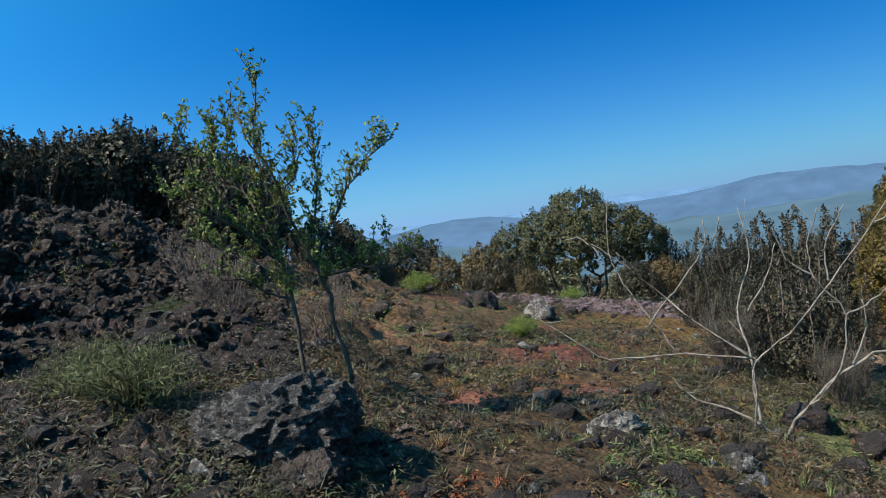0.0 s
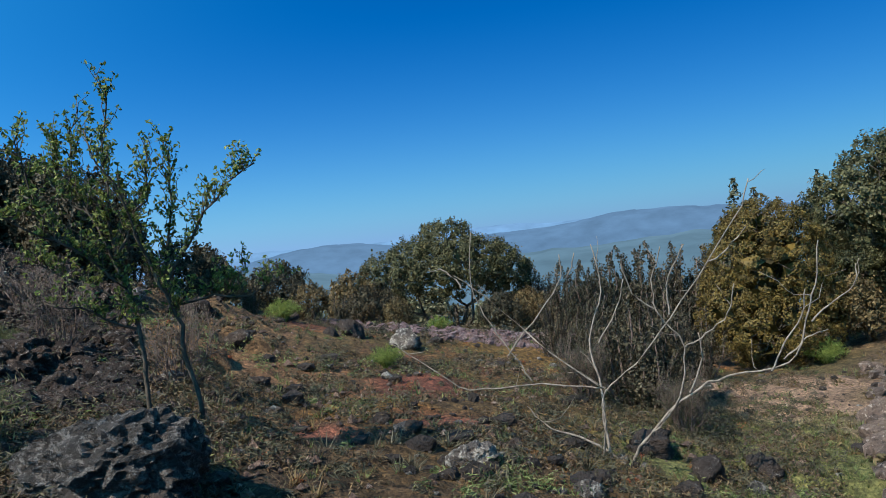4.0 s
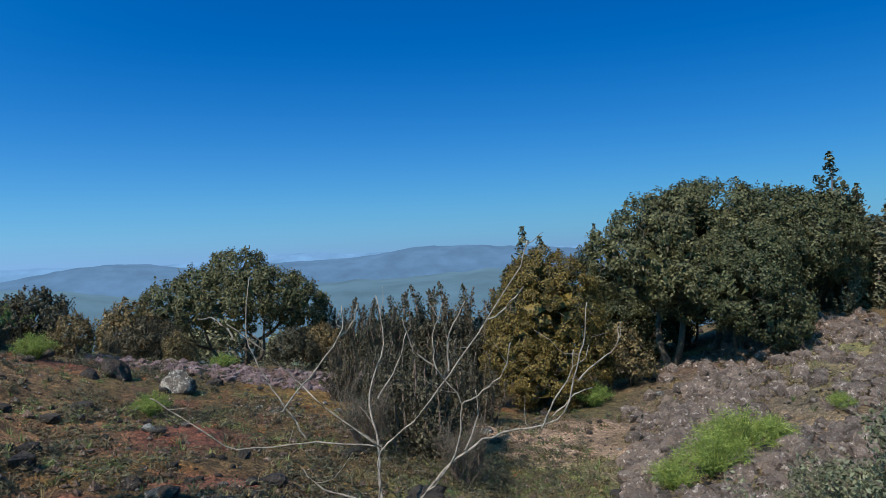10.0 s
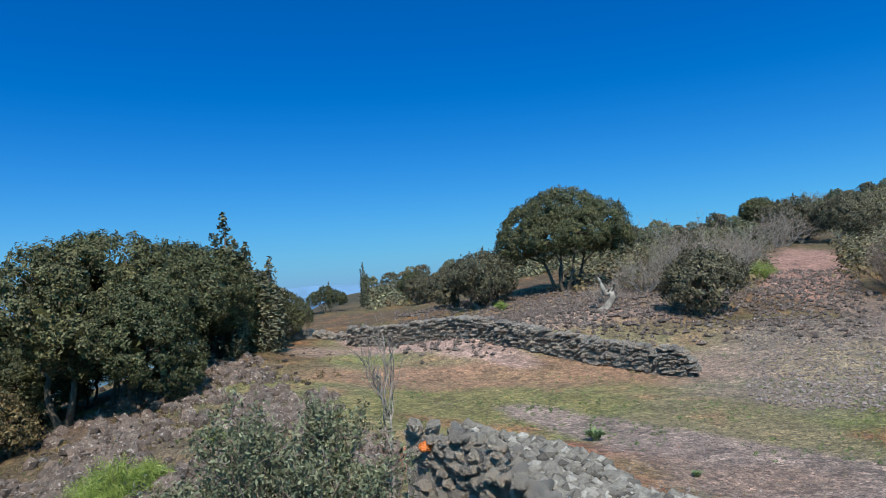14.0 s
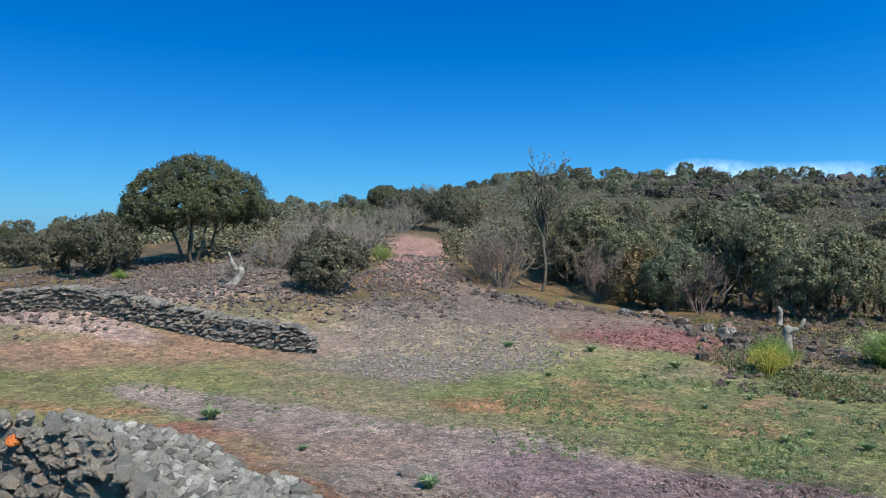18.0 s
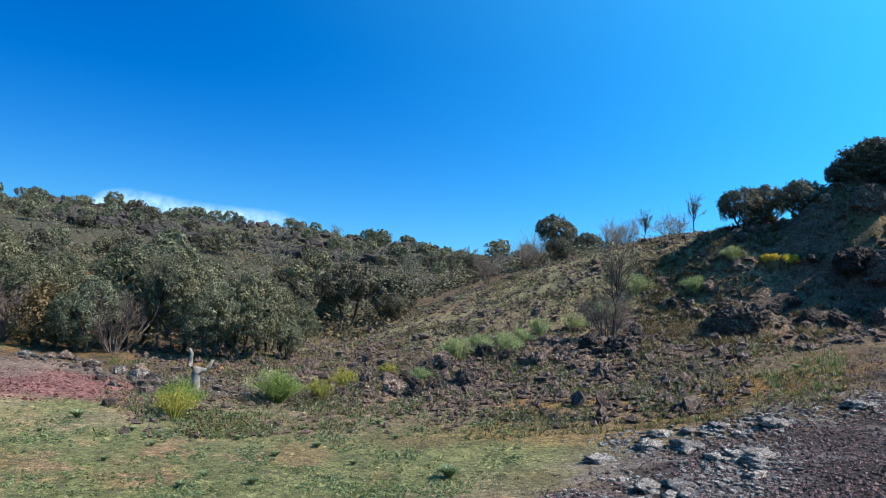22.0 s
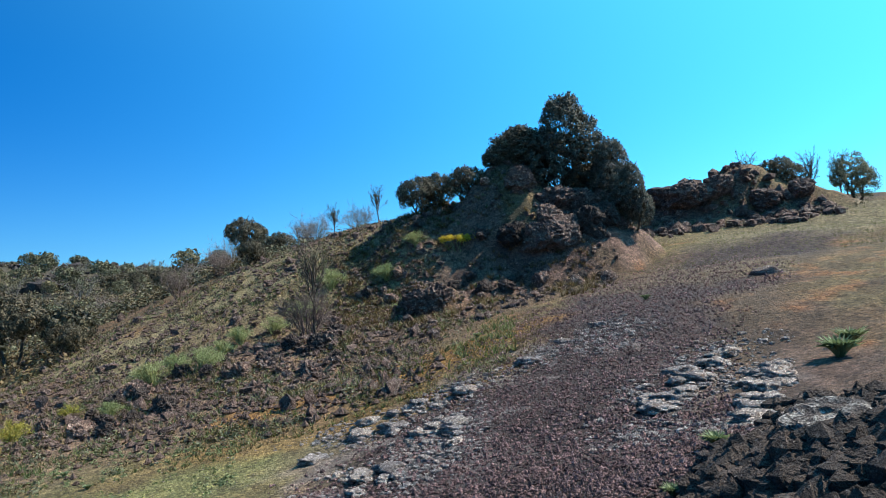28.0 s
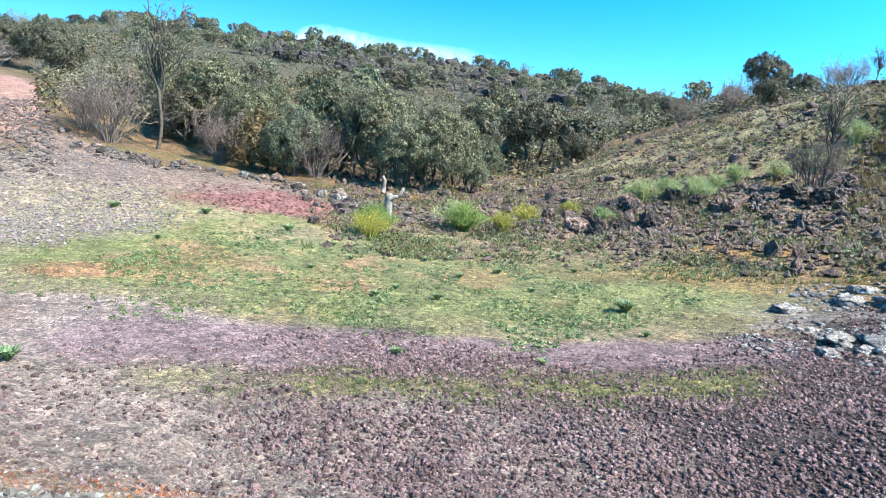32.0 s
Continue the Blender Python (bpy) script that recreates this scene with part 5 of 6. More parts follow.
again(dark_bush, -70.6, 32, .95, 200, "rounded dark bush beside a wide oak")
again(dark_bush, -68.2, 38, .8, 100, "dark evergreen bush on the slope")
again(fennel, -93.8, 31, 1.1, label="light green clump beside the path")
again(fennel, -74.5, 28, .6, label="low green clump above the wall")
again(dark_bush, -96.5, 55, 1.6, label="dark bush beside the path")
again(dark_bush, -99.6, 52, 1.6, label="dark bush beside the path")
again(wide_oak, -94, 60, .75, 10, "evergreen oak on the hill path")
again(purple, -95.2, 48, .9)
slim = twiggy("bare_tree", 67, 4.9, 2.6, "slender half-bare tree with a thin crown", BARK, "tree", stems=9, level=3, leaf=GREY_LEAF, share=.9, leaf_len=.09, r=.045, spread=.4, single=True)
put(slim, -106.6, 27.5, 1.12)
grey_shrub = twiggy("grey_shrub", 68, 2.7, 2.4, "thin grey shrub almost without leaves", TWIG, stems=15, level=3, leaf=MAUVE_BUD, share=1.5, leaf_len=.06, r=.022, spread=.62, wide=1.5)
put(grey_shrub, -103.4, 27, 1.0)
again(grey_shrub, -101.8, 28.5, .7)
hedge = oak("evergreen_bush", 43, 3.2, 2.6, .45, HEDGE_LEAF, "dark green bushy tree at the edge of the clearing", "tree", n=420, per=56, clump=.2, lobes=11, stems=3, leaf_len=.076, gaps=.36)
mixed_bush = oak("evergreen_bush", 45, 2.5, 2.3, .3, GREY_LEAF, "grey-olive bushy tree at the edge of the clearing", "tree", n=320, per=60, clump=.2, lobes=9, stems=3, leaf_len=.06, gaps=.35)
put(hedge, -110.4, 30, 1.1)
again(dark_bush, -108.6, 29.5, 1.1, label="dark bush beside a half-bare tree")
again(hedge, -112.8, 27.6, .9, label="olive-grey bushy tree at the edge of the clearing", tall=.85)
again(grey_shrub, -111.2, 26.2, .8, label="thin grey shrub before evergreen trees")
again(grey_shrub, -118.4, 24.6, .85, label="thin grey shrub before evergreen trees")
again(slim, -121.2, 25, .72, label="slender half-bare tree among evergreens")
again(purple, -109.3, 32, .95)
again(purple, -124.2, 27.5, .8)
for a, d, u in ((-111.6, 29, .8), (-113.4, 30, .95), (-117.8, 28.5, .85), (-120.6, 29, .95), (-124, 29, .8), (-126.5, 27.5, .75)):
    again(juniper, a, d, u, label="grey-green columnar juniper among the hedge trees", tall=u * .9)
for a, d, u in ((-107.8, 32, .95), (-114.8, 31, .85), (-118, 32, .9), (-121.8, 31, .85), (-126, 30, .75), (-131.5, 30, .6)):
    again(hedge, a, d, u, label="dark evergreen tree behind the hedge")
put(mixed_bush, -116.4, 24.8, .98)
again(low_bush, -114.3, 25.6, 1.0, label="brown-green bush at the edge of the clearing")
again(hedge, -119.5, 26.8, 1.15)
again(hedge, -122.8, 25.2, 1.0, 140, label="dense olive bushy tree at the edge of the clearing", tall=1.0)
again(mixed_bush, -125.3, 23.6, 1.0)
again(hedge, -127.8, 23.6, .85)
again(hedge, -129, 26, .8)
again(mixed_bush, -130.6, 24, .6)
lone = oak("holm_oak", 47, 3.4, 3.4, 1.3, HEATH_LEAF, "dark lone evergreen oak on the lower slope", n=320, per=42, clump=.26, lobes=9, stems=2, leaf_len=.12)
put(lone, -135.0, 37, 1.0)
again(dark_bush, -138.5, 33, .7, label="dark low bush on the slope")
russet = oak("russet_bush", 49, 2.2, 1.3, .3, leaf_material("russet_leaf", (.13, .055, .03), (.22, .10, .05), (.30, .16, .085)), "small rust-coloured bush among green ones", "shrub", n=60, per=40, clump=.2, lobes=4, leaf_len=.08)
put(russet, -116.6, 27.6, 1.1)

# ---- fennels, stumps and plants on the clearing ----
again(fennel, -123.6, 15.6, 1.1, label="green feathery fennel at the edge of the turf", tall=1.1)
gold = feathery("yellow_fennel", 55, .55, .8, YELLOW_LEAF, "yellow-green feathery fennel clump", strands=800)
put(gold, -123.2, 14.9, 1.15)
again(soft, -129.8, 17, 1.3, label="pale green feathery fennel", tall=1.15)
again(fennel, -130.6, 16.6, 1.1, label="green feathery fennel on the slope")
again(gold, -135.3, 18, 1.1)
again(gold, -133.8, 16.5, .95)
again(gold, -138.8, 19, .7)
for a, d, s in ((-144.2, 19.3, 1.0), (-146, 19.8, .9), (-147.6, 20.3, 1.05), (-150.5, 21.2, .9), (-149, 20.8, .8), (-153, 22.8, .9), (-155.3, 23.2, 1.0), (-162, 24, .9), (-163.5, 23, .9), (-141.3, 18.6, .6), (-164.5, 25.5, .8)):
    again(soft, a, d + 1.2 * math.sin(a * 7), s * 1.12, label="pale green feathery clump on the rocky slope", tall=s * 1.05)


def stump(name, seed, h, label, az, d):
    rng = np.random.RandomState(seed)
    top = empty(name, 0, 0, 0)
    wood = Wood()
    wood.limb(bent(rng, (0, 0, -.1), (.1 * h, 0, h * .6), 7, .12), h * .13, h * .085, 9)
    wood.limb(bent(rng, (.07 * h, 0, h * .5), (-.12 * h, .05, h), 5, .18), h * .075, h * .03, 7)
    wood.limb(bent(rng, (.08 * h, 0, h * .5), (.36 * h, -.05, h * .78), 5, .18), h * .06, h * .03, 7)
    wood.limb(bent(rng, (0, 0, .05), (.3 * h, .1, -.05), 4, .1), h * .1, h * .03, 6)
    wood.limb(bent(rng, (0, 0, .05), (-.28 * h, -.1, -.05), 4, .1), h * .1, h * .03, 6)
    mesh_ob("trunk", wood.v, wood.f, DEAD_WOOD, top, smooth=True)
    return put(tagged(top, label, "tree stump"), az, d, 1.0, az)


stump("dead_stump", 3, 1.0, "bleached dead tree stump above the stone wall", -82.4, 22.3)
stump("dead_stump", 4, 1.1, "bleached forked tree stump beside green fennel", -124.2, 17.6)
leafy = rosette("asphodel", 57, .22, .5, ROSETTE_LEAF, "low green tuft of pointed leaves", 90)
put(leafy, -81.0, 10.2, .8)
for k, (a, d, s) in enumerate(((-144.5, 10.3, .95), (173.4, 7.2, .75), (-116.8, 14.8, .85), (-104, 16.4, .9), (-107.2, 13.2, .6), (-110.5, 16.2, .8), (-114.6, 13.6, .6), (-98, 6.9, .7), (165.2, 10.6, 1.5), (164.5, 11.4, 1.3),
                              (-128, 12.8, .6), (-131, 11.6, .7), (-126, 10.4, .6), (-134, 12.2, .7), (-137, 11.1, .6), (-122, 12.4, .6), (-119, 11.4, .55), (-140, 12.6, .6), (-124.5, 9.9, .7), (-129.5, 10.0, .75),
                              (-138.5, 13.8, .7), (-133, 13.6, .5), (-146.5, 9.0, .5), (-139, 7.6, .4), (-127, 7.4, .45), (-88, 8.3, .5), (176.5, 6.0, .5), (-169, 15.5, .6), (178, 16.5, .7), (-120.5, 13.6, .6))):
    again(leafy, a, d, s * (.62 if 8 < d < 14 and k not in (0, 8, 9) else .85))


def flower_bush():
    rng = np.random.RandomState(6)
    top = empty("yellow_flower_bush", 0, 0, 0)
    wood, c = Wood(), []
    for s in range(26):
        t, k = rng.uniform(0, 6.28), rng.uniform(.1, 1)
        tip = Vector((.75 * k * math.cos(t), .3 * k * math.sin(t), rng.uniform(.3, .42)))
        wood.limb(bent(rng, (tip.x * .6, tip.y * .6, -.1), tip, 4, .1), .008, .004, 4)
        c += [tuple(tip + Vector(rng.normal(0, .045, 3))) for _ in range(60)]
    tagged(mesh_ob("stalk", wood.v, wood.f, ROSETTE_LEAF, top), kind="stuff")
    v, f = leaves(rng, np.array(c), .045, .04)
    tagged(mesh_ob("flower", v, f, FLOWER, top), kind="stuff")
    return tagged(top, "low bush covered in yellow flowers", "plant")


# ---- lava crags above the track ----
BROWN_LAVA = lava_material("brown_lava", (.065, .046, .041), (.24, .165, .138), (.42, .34, .29), .53, 6)
for k, (a, d, sx, sy, sz) in enumerate(((-164.6, 20.5, .5, .4, .42), (-165.8, 20.6, .5, .4, .45), (-172.2, 23.6, .55, .45, .45), (-174.0, 23.3, .6, .5, .5), (-176.2, 23.4, .7, .55, .6), (-178.3, 23.9, .55, .5, .5),
                                            (-173.2, 24.6, .6, .5, .45), (-175.8, 24.6, .7, .55, .45), (-169.6, 21.9, .4, .3, .3), (-175.0, 23.8, .5, .45, .5), (-177.6, 24.8, .5, .5, .45), (-179.2, 24.3, .5, .45, .5), (-179.0, 25.1, .5, .45, .5), (179.6, 24.8, .35, .3, .3))):
    lump("lava_crag", 201 + k, *at(a, d), (sx, sy, sz), (BROWN_LAVA, LAVA)[k % 3 == 2], "jagged dark lava crag on the hump above the track", "crag", 5, .36, k * 53, .34, 2.6)
for k, (a, d, sx, sz) in enumerate(((174.5, 31.2, 1.0, .6), (172.2, 31.4, .8, .5), (176.3, 31.6, .8, .5), (169.0, 31.2, .8, .45), (166.8, 31.6, .6, .4))):
    lump("lava_crag", 221 + k, *at(a, d), (sx, sx * .7, sz), BROWN_LAVA, "lava crag beyond the track's rise", "crag", 5, .34, k * 70, .34, 2.0)
for k in range(46):
    r = np.random.RandomState(500 + k)
    a = r.uniform(-158, -137)
    d = 18.2 + .10 * (-140 - a) + r.normal(0, 1.0)
    s = r.uniform(.09, .27)
    lump("lava_block", 500 + k, *at(a, d), (s, s * .9, s * .9), (LAVA, BROWN_LAVA)[k % 2], "jagged dark lava block on the rocky slope", sub=4, sink=.3, turn=k * 47, jag=.6, scale=3.0)
for k in range(34):
    r = np.random.RandomState(700 + k)
    a, s = r.uniform(-179.5, -160), r.uniform(.1, .3)
    d = 20.8 + r.uniform(0, 4.8)
    lump("lava_crag", 700 + k, *at(a, d), (s, s * .85, s * .8), (BROWN_LAVA, LAVA)[k % 2], "jagged lava block among the crags", "crag", 4, .3, k * 47, .4, 1.9)
fb = flower_bush()
put(fb, -168.0, 23.9, 1.0, -168)
crag_tree = oak("evergreen_tree", 95, 4.5, 3.2, .05, CRAG_LEAF, "tall dense dark evergreen tree behind the lava crags", "tree", n=680, per=50, clump=.2, stems=3, leaf_len=.085, shoots=420,
                shape=((0, 0, 2.5, .95, .9, 1.75), (-.5, .2, 2.0, .8, .8, 1.4), (.7, -.1, 1.6, .75, .8, 1.3), (1.1, .2, 1.2, .6, .6, 1.3), (-1.1, 0, 1.2, .7, .7, 1.1), (.2, -.5, 1.3, .9, .7, 1.2)))
put(crag_tree, -176.9, 26.0, .92, 20, .3, .84)
again(crag_tree, -173.4, 26.0, .75, 200, "dense dark evergreen bush behind the lava hump", tall=.36)
again(dark_bush, -168.6, 25.6, .6, 80, "dark round bush behind the lava hump")
again(crag_tree, 179.8, 25.4, .62, 100, "dense dark evergreen tree at the end of the lava hump", tall=.66)
again(crag_tree, 178.4, 24.8, .42, 310, "dense dark evergreen bush at the end of the lava hump", tall=.5)
for k, (a, d, u) in enumerate(((-173.4, 26.4, .95), (-178.2, 26.4, .8), (-171.6, 26, .5))):
    again(dark_bush, a, d, u, label="dark evergreen bush behind the lava hump")
again(dark_bush, -165.2, 26.3, .72, label="dark round bush on the skyline")
again(dark_bush, -166.6, 26.5, .6, label="dark round bush on the skyline")
again(slim, -156.2, 21, .62, label="thin bare dark tree on the slope")
again(grey_shrub, -155.5, 21.2, .6, label="thin bare shrub on the slope")
again(dark_bush, 168, 33.4, .75, label="dark bush on the lava mound")
for a, d, s in ((170.4, 36.5, .62), (166.2, 36, .55), (164.4, 34.5, .5)):
    again(slim, a, d, s, label="thin pale tree beyond the rise")
again(mixed_bush, 163.6, 34, .9, label="grey-green bush beyond the rise")
again(lone, -151.0, 48, .85, label="round-topped evergreen on the skyline")
again(purple, -149.5, 46, .7)
for k, (a, d) in enumerate(((-147, 52), (-153.5, 44), (-155.5, 42), (-158, 38), (-160, 36), (-145, 55), (-149, 40), (-143, 46), (-141, 50), (-151.5, 38), (-146, 36), (-161.5, 33), (-156.5, 34))):
    again((purple, dark_bush, grey_shrub, slim)[k % 4], a, d, (.5, .65, .6, .4)[k % 4], label=("bare greyish bush on the hillside", "dark bush on the hillside", "thin grey shrub on the hillside", "thin bare tree on the hillside")[k % 4])

for k, (a, d, u) in enumerate(((34, 13.4, .8), (31, 13.8, .85), (28.3, 14, .8), (25.6, 14.2, .9), (23.2, 14.6, 1.05), (21, 14.8, 1.0), (18.6, 14.4, .95), (16.6, 13.8, .95), (15, 13.6, .75))):
    again(mound_bush, a, d, u, k * 70)

# ---- the wooded hill ----
far_a = oak("hill_tree", 91, 3.0, 3.4, .5, HEDGE_LEAF, "dark evergreen tree on the wooded hill", n=90, per=24, clump=.36, lobes=7, stems=1, plain=True, leaf_len=.24)
far_b = oak("hill_bush", 92, 2.4, 3.0, .2, HEATH_LEAF, "dark bush on the wooded hill", "shrub", n=80, per=24, clump=.34, lobes=6, stems=1, plain=True, leaf_len=.22)
far_c = twiggy("bare_hill_bush", 93, 2.6, 3.0, "bare grey bush on the wooded hill", GREY_BARK, stems=10, level=2, leaf=GREY_LEAF, share=1.4, leaf_len=.16, r=.03)
far_d = oak("hill_bush", 94, 2.4, 2.6, .2, GREY_LEAF, "grey-green bush on the wooded hill", "shrub", n=80, per=24, clump=.32, lobes=6, stems=1, plain=True, leaf_len=.2)
rng = np.random.RandomState(77)
put(far_a, -117.2, 140, 1.1)
put(far_b, -118.7, 120, 1.1)
put(far_c, -110, 40, 1.2)
put(far_d, -121.5, 60, 1.3)
count = 0
while count < 330:
    a, d = rng.uniform(-158, -63), math.exp(rng.uniform(math.log(36), math.log(165)))
    if -99 < a < -94.5 and d < 60 or a < -140 and d < 60 or a > -80 and d < 60 or a > -100 and rng.uniform() < .5 and d < 80:
        continue
    k = rng.choice(4, p=(.2, .25, .3, .25))
    again((far_a, far_b, far_c, far_d)[k], a, d, rng.uniform(.4, .85) * (1.0 if d < 90 else 1.2), rng.uniform(0, 360))
    count += 1
for a in np.arange(-140, -66, 1.1):
    for _ in range(rng.randint(1, 4)):
        again((far_a, far_b)[rng.randint(2)], a + rng.uniform(-.6, .6), rng.uniform(135, 158), rng.uniform(.45, 1.1) * (1 if a < -98 else .55), rng.uniform(0, 360), sink=.6)
for a in np.arange(6, -30, -1.7):
    again((far_b, far_d, far_a)[int(a * 3) % 3], a + rng.uniform(-.5, .5), rng.uniform(27, 40), rng.uniform(.5, .85), rng.uniform(0, 360), label="bush on the edge of the valley")


# ---- stones, cinders and grass that nobody could count ----
OCTA = np.array(((1, 0, 0), (-1, 0, 0), (0, 1, 0), (0, -1, 0), (0, 0, 1), (0, 0, -1)), float)
OCTA_F = ((0, 2, 4), (2, 1, 4), (1, 3, 4), (3, 0, 4), (2, 0, 5), (1, 2, 5), (3, 1, 5), (0, 3, 5))


def scatter(name, seed, n, where, size, material, label, category, sub=1, flat=.65, jit=.35, smooth=False):
    """Small broken stones strewn over the ground, in one mesh."""
    r = np.random.RandomState(seed)
    v0, f0 = BALLS[sub] if sub > 0 else (OCTA, OCTA_F) if sub == 0 else (OCTA[:5], OCTA_F[:4])
    f0 = np.array(f0)
    xy = where(r, n)
    n = len(xy)
    s = size[0] * (size[1] / size[0]) ** (r.uniform(0, 1, n) ** (2.2 if sub else 1.1))
    z = height(xy[:, 0], xy[:, 1])
    v = v0[None] * (1 + r.uniform(-jit, jit * .85, (n, len(v0), 1)))
    v = v * (s[:, None, None] * r.uniform(.7, 1.25, (n, 1, 3)) * (1, 1, flat))
    t = r.uniform(0, 6.28, n)
    c, q = np.cos(t)[:, None], np.sin(t)[:, None]
    v = np.stack([v[..., 0] * c - v[..., 1] * q, v[..., 0] * q + v[..., 1] * c, v[..., 2]], -1)
    v += np.stack([xy[:, 0], xy[:, 1], z + s * flat * .35], -1)[:, None]
    f = (f0[None] + (np.arange(n) * len(v0))[:, None, None]).reshape(-1, 3)
    return tagged(mesh_ob(name, v.reshape(-1, 3), f, material, smooth=smooth), label, category, kind="stuff")


def bush_cover(name, seed, n, where, size, leaf, label, per=30, leaf_len=.17, slim=.6):
    """Low bushes that close over a far hillside: domes of single leaves, in one mesh."""
    r = np.random.RandomState(seed)
    xy = where(r, n)
    n = len(xy)
    s = r.uniform(size[0], size[1], (n, 1, 1))
    d = r.normal(0, 1, (n, per, 3))
    d /= np.linalg.norm(d, axis=2, keepdims=True)
    d[..., 2] = np.abs(d[..., 2])
    q = np.stack([xy[:, 0], xy[:, 1], height(xy[:, 0], xy[:, 1])], -1)[:, None] - (0, 0, .25) * s + d * s * r.uniform(.45, 1, (n, per, 1)) * (1, 1, 1.1)
    v, f = leaves(r, q.reshape(-1, 3), leaf_len, leaf_len * slim, out=(d + (0, 0, .3)).reshape(-1, 3), loose=.4)
    return tagged(mesh_ob(name, v, f, leaf), label, "shrubs", kind="stuff")


def ring(a0, a1, d0, d1, keep=None):
    def pick(r, n):
        a, d = np.radians(r.uniform(a0, a1, n)), d0 * (d1 / d0) ** r.uniform(0, 1, n)
        xy = np.stack([-d * np.sin(a), d * np.cos(a)], -1)
        return xy if keep is None else xy[r.uniform(0, 1, n) < keep(xy[:, 0], xy[:, 1])]
    return pick


def patchy(x, y):
    return rough(x, y) * np.clip(.5 + 1.3 * waves(x, y, 1.5, 55), .05, 1)


EDGE_STONE = pebble_material("edge_pebble", (.04, .034, .03), (.088, .078, .07), (.19, .177, .164))
LAVA_PALE = pebble_material("rubble", (.048, .041, .037), (.112, .1, .09), (.23, .213, .196))
MAUVE_GRAVEL = pebble_material("mauve_gravel", (.067, .052, .049), (.125, .098, .093), (.22, .188, .18))
RUBBLE_PINK = lava_material("bank_stone", (.075, .057, .051), (.22, .172, .153), (.41, .36, .335), .55)
scatter("loose_lava", 1, 7000, ring(-60, 38, 3, 26, patchy), (.02, .13), LAVA, "loose dark lava stones in the scrub", "stones")
scatter("loose_stones", 2, 1800, ring(-60, 38, 3, 22, patchy), (.02, .10), LAVA_GREY, "loose grey lava stones in the scrub", "stones")
scatter("near_lava", 72, 2500, ring(17, 38, 3.4, 6), (.02, .09), MOUND_LAVA, "black lava stones at the foot of the mound", "stones", 1, .85, .42)
scatter("mound_lava", 3, 22000, ring(13, 38, 5.5, 14), (.02, .10), MOUND_LAVA, "heaped black lava clinker on the mound", "stones", 1, .85, .42)
bush_cover("mound_herbs", 70, 1500, ring(13, 38, 5.5, 13, lambda x, y: np.clip(.1 + 2 * waves(x, y, .9, 99), 0, 1)), (.05, .2), STALK, "brown dwarf shrubs among the lava of the mound", 60, .045, .2)
scatter("bank_rubble", 4, 34000, ring(-66, -38, 5.5, 23, lambda x, y: np.maximum(blob(x, y, -50, 14, 2.3, 7.5), .6 * blob(x, y, -58, 8, 2.4, 2.4)) * np.clip(.55 + 1.3 * waves(x, y, 1.0, 57), .08, 1)), (.022, .16), RUBBLE_PINK, "pinkish-grey rubble on the bank", "stones", 1, .9)
scatter("edge_rubble", 63, 9500, ring(-134, -92, 2.0, 4.0, lambda x, y: blob(x, y, -112, 2.75, 2.0, .75)), (.013, .048), EDGE_STONE, "pale grey lava stones at the edge of the path", "stones", 1, .85, .36)
scatter("terrace_rubble", 5, 26000, ring(-97, -66.5, 2.2, 7.4, lambda x, y: terrace(np.degrees(np.arctan2(-x, y)), np.hypot(x, y))), (.022, .07), LAVA_PALE, "pale grey lava rubble heaped by the wall", "stones", 1, .85, .2)
scatter("slope_lava", 6, 5500, ring(-166, -118, 13, 42, patchy), (.03, .22), BROWN_LAVA, "loose dark lava on the hillside", "stones", 1, .95, .5)
scatter("crest_lava", 65, 4000, ring(-150, -112, 75, 165, lambda x, y: np.clip(.4 + waves(x, y, 12, 70), 0, 1)), (.2, 1.1), LAVA, "dark lava blocks along the crest of the hill", "stones", 1, .8, .5)
scatter("crag_rubble", 7, 4500, ring(-180, -156, 16, 27, lambda x, y: blob(x, y, -168, 23, 5, 4)), (.025, .13), BROWN_LAVA, "dark lava rubble round the crags", "stones", 1, .8, .5)
def on_track(x, y):
    return np.maximum.reduce([blob(x, y, -154, 5.6, 4.2, 2.0), blob(x, y, -172, 8.5, 2.8, 4.2), blob(x, y, -178, 14, 2.4, 5), blob(x, y, 176, 19, 2.4, 4), .12 * blob(x, y, -122, 5.5, 3.4, 1.6)]) * (1 - .9 * strip(x, y, TURF_BAND, .3, .6) * np.clip(.8 + 1.2 * waves(x, y, .7, 103), 0, 1)) * (1 - .9 * blob(x, y, -132, 3.3, 1.6, .35))


scatter("track_cinders", 8, 52000, ring(-205, -92, 3.0, 6.8, lambda x, y: on_track(x, y) * np.clip(.85 + waves(x, y, 1.2, 58), .3, 1)), (.012, .032), LAVA_RED, "purplish-grey cinders on the track", "gravel", 1, .8, .3, True)
scatter("far_cinders", 17, 70000, ring(-205, -100, 6.6, 24, on_track), (.014, .036), LAVA_RED, "purplish cinders up the track", "gravel", 0, .85)
scatter("fine_cinders", 18, 24000, ring(-205, -92, 3.2, 9, on_track), (.008, .022), LAVA_RED, "fine purplish cinders on the track", "gravel", 0, .85)
scatter("slope_rubble", 19, 20000, ring(-166, -120, 13, 36, lambda x, y: np.clip(rough(x, y) * 1.3, 0, 1)), (.02, .12), lava_material("brown_rubble", (.08, .056, .048), (.22, .155, .13), (.36, .30, .27), .6), "brown lava rubble on the hillside", "stones", 0, .8)
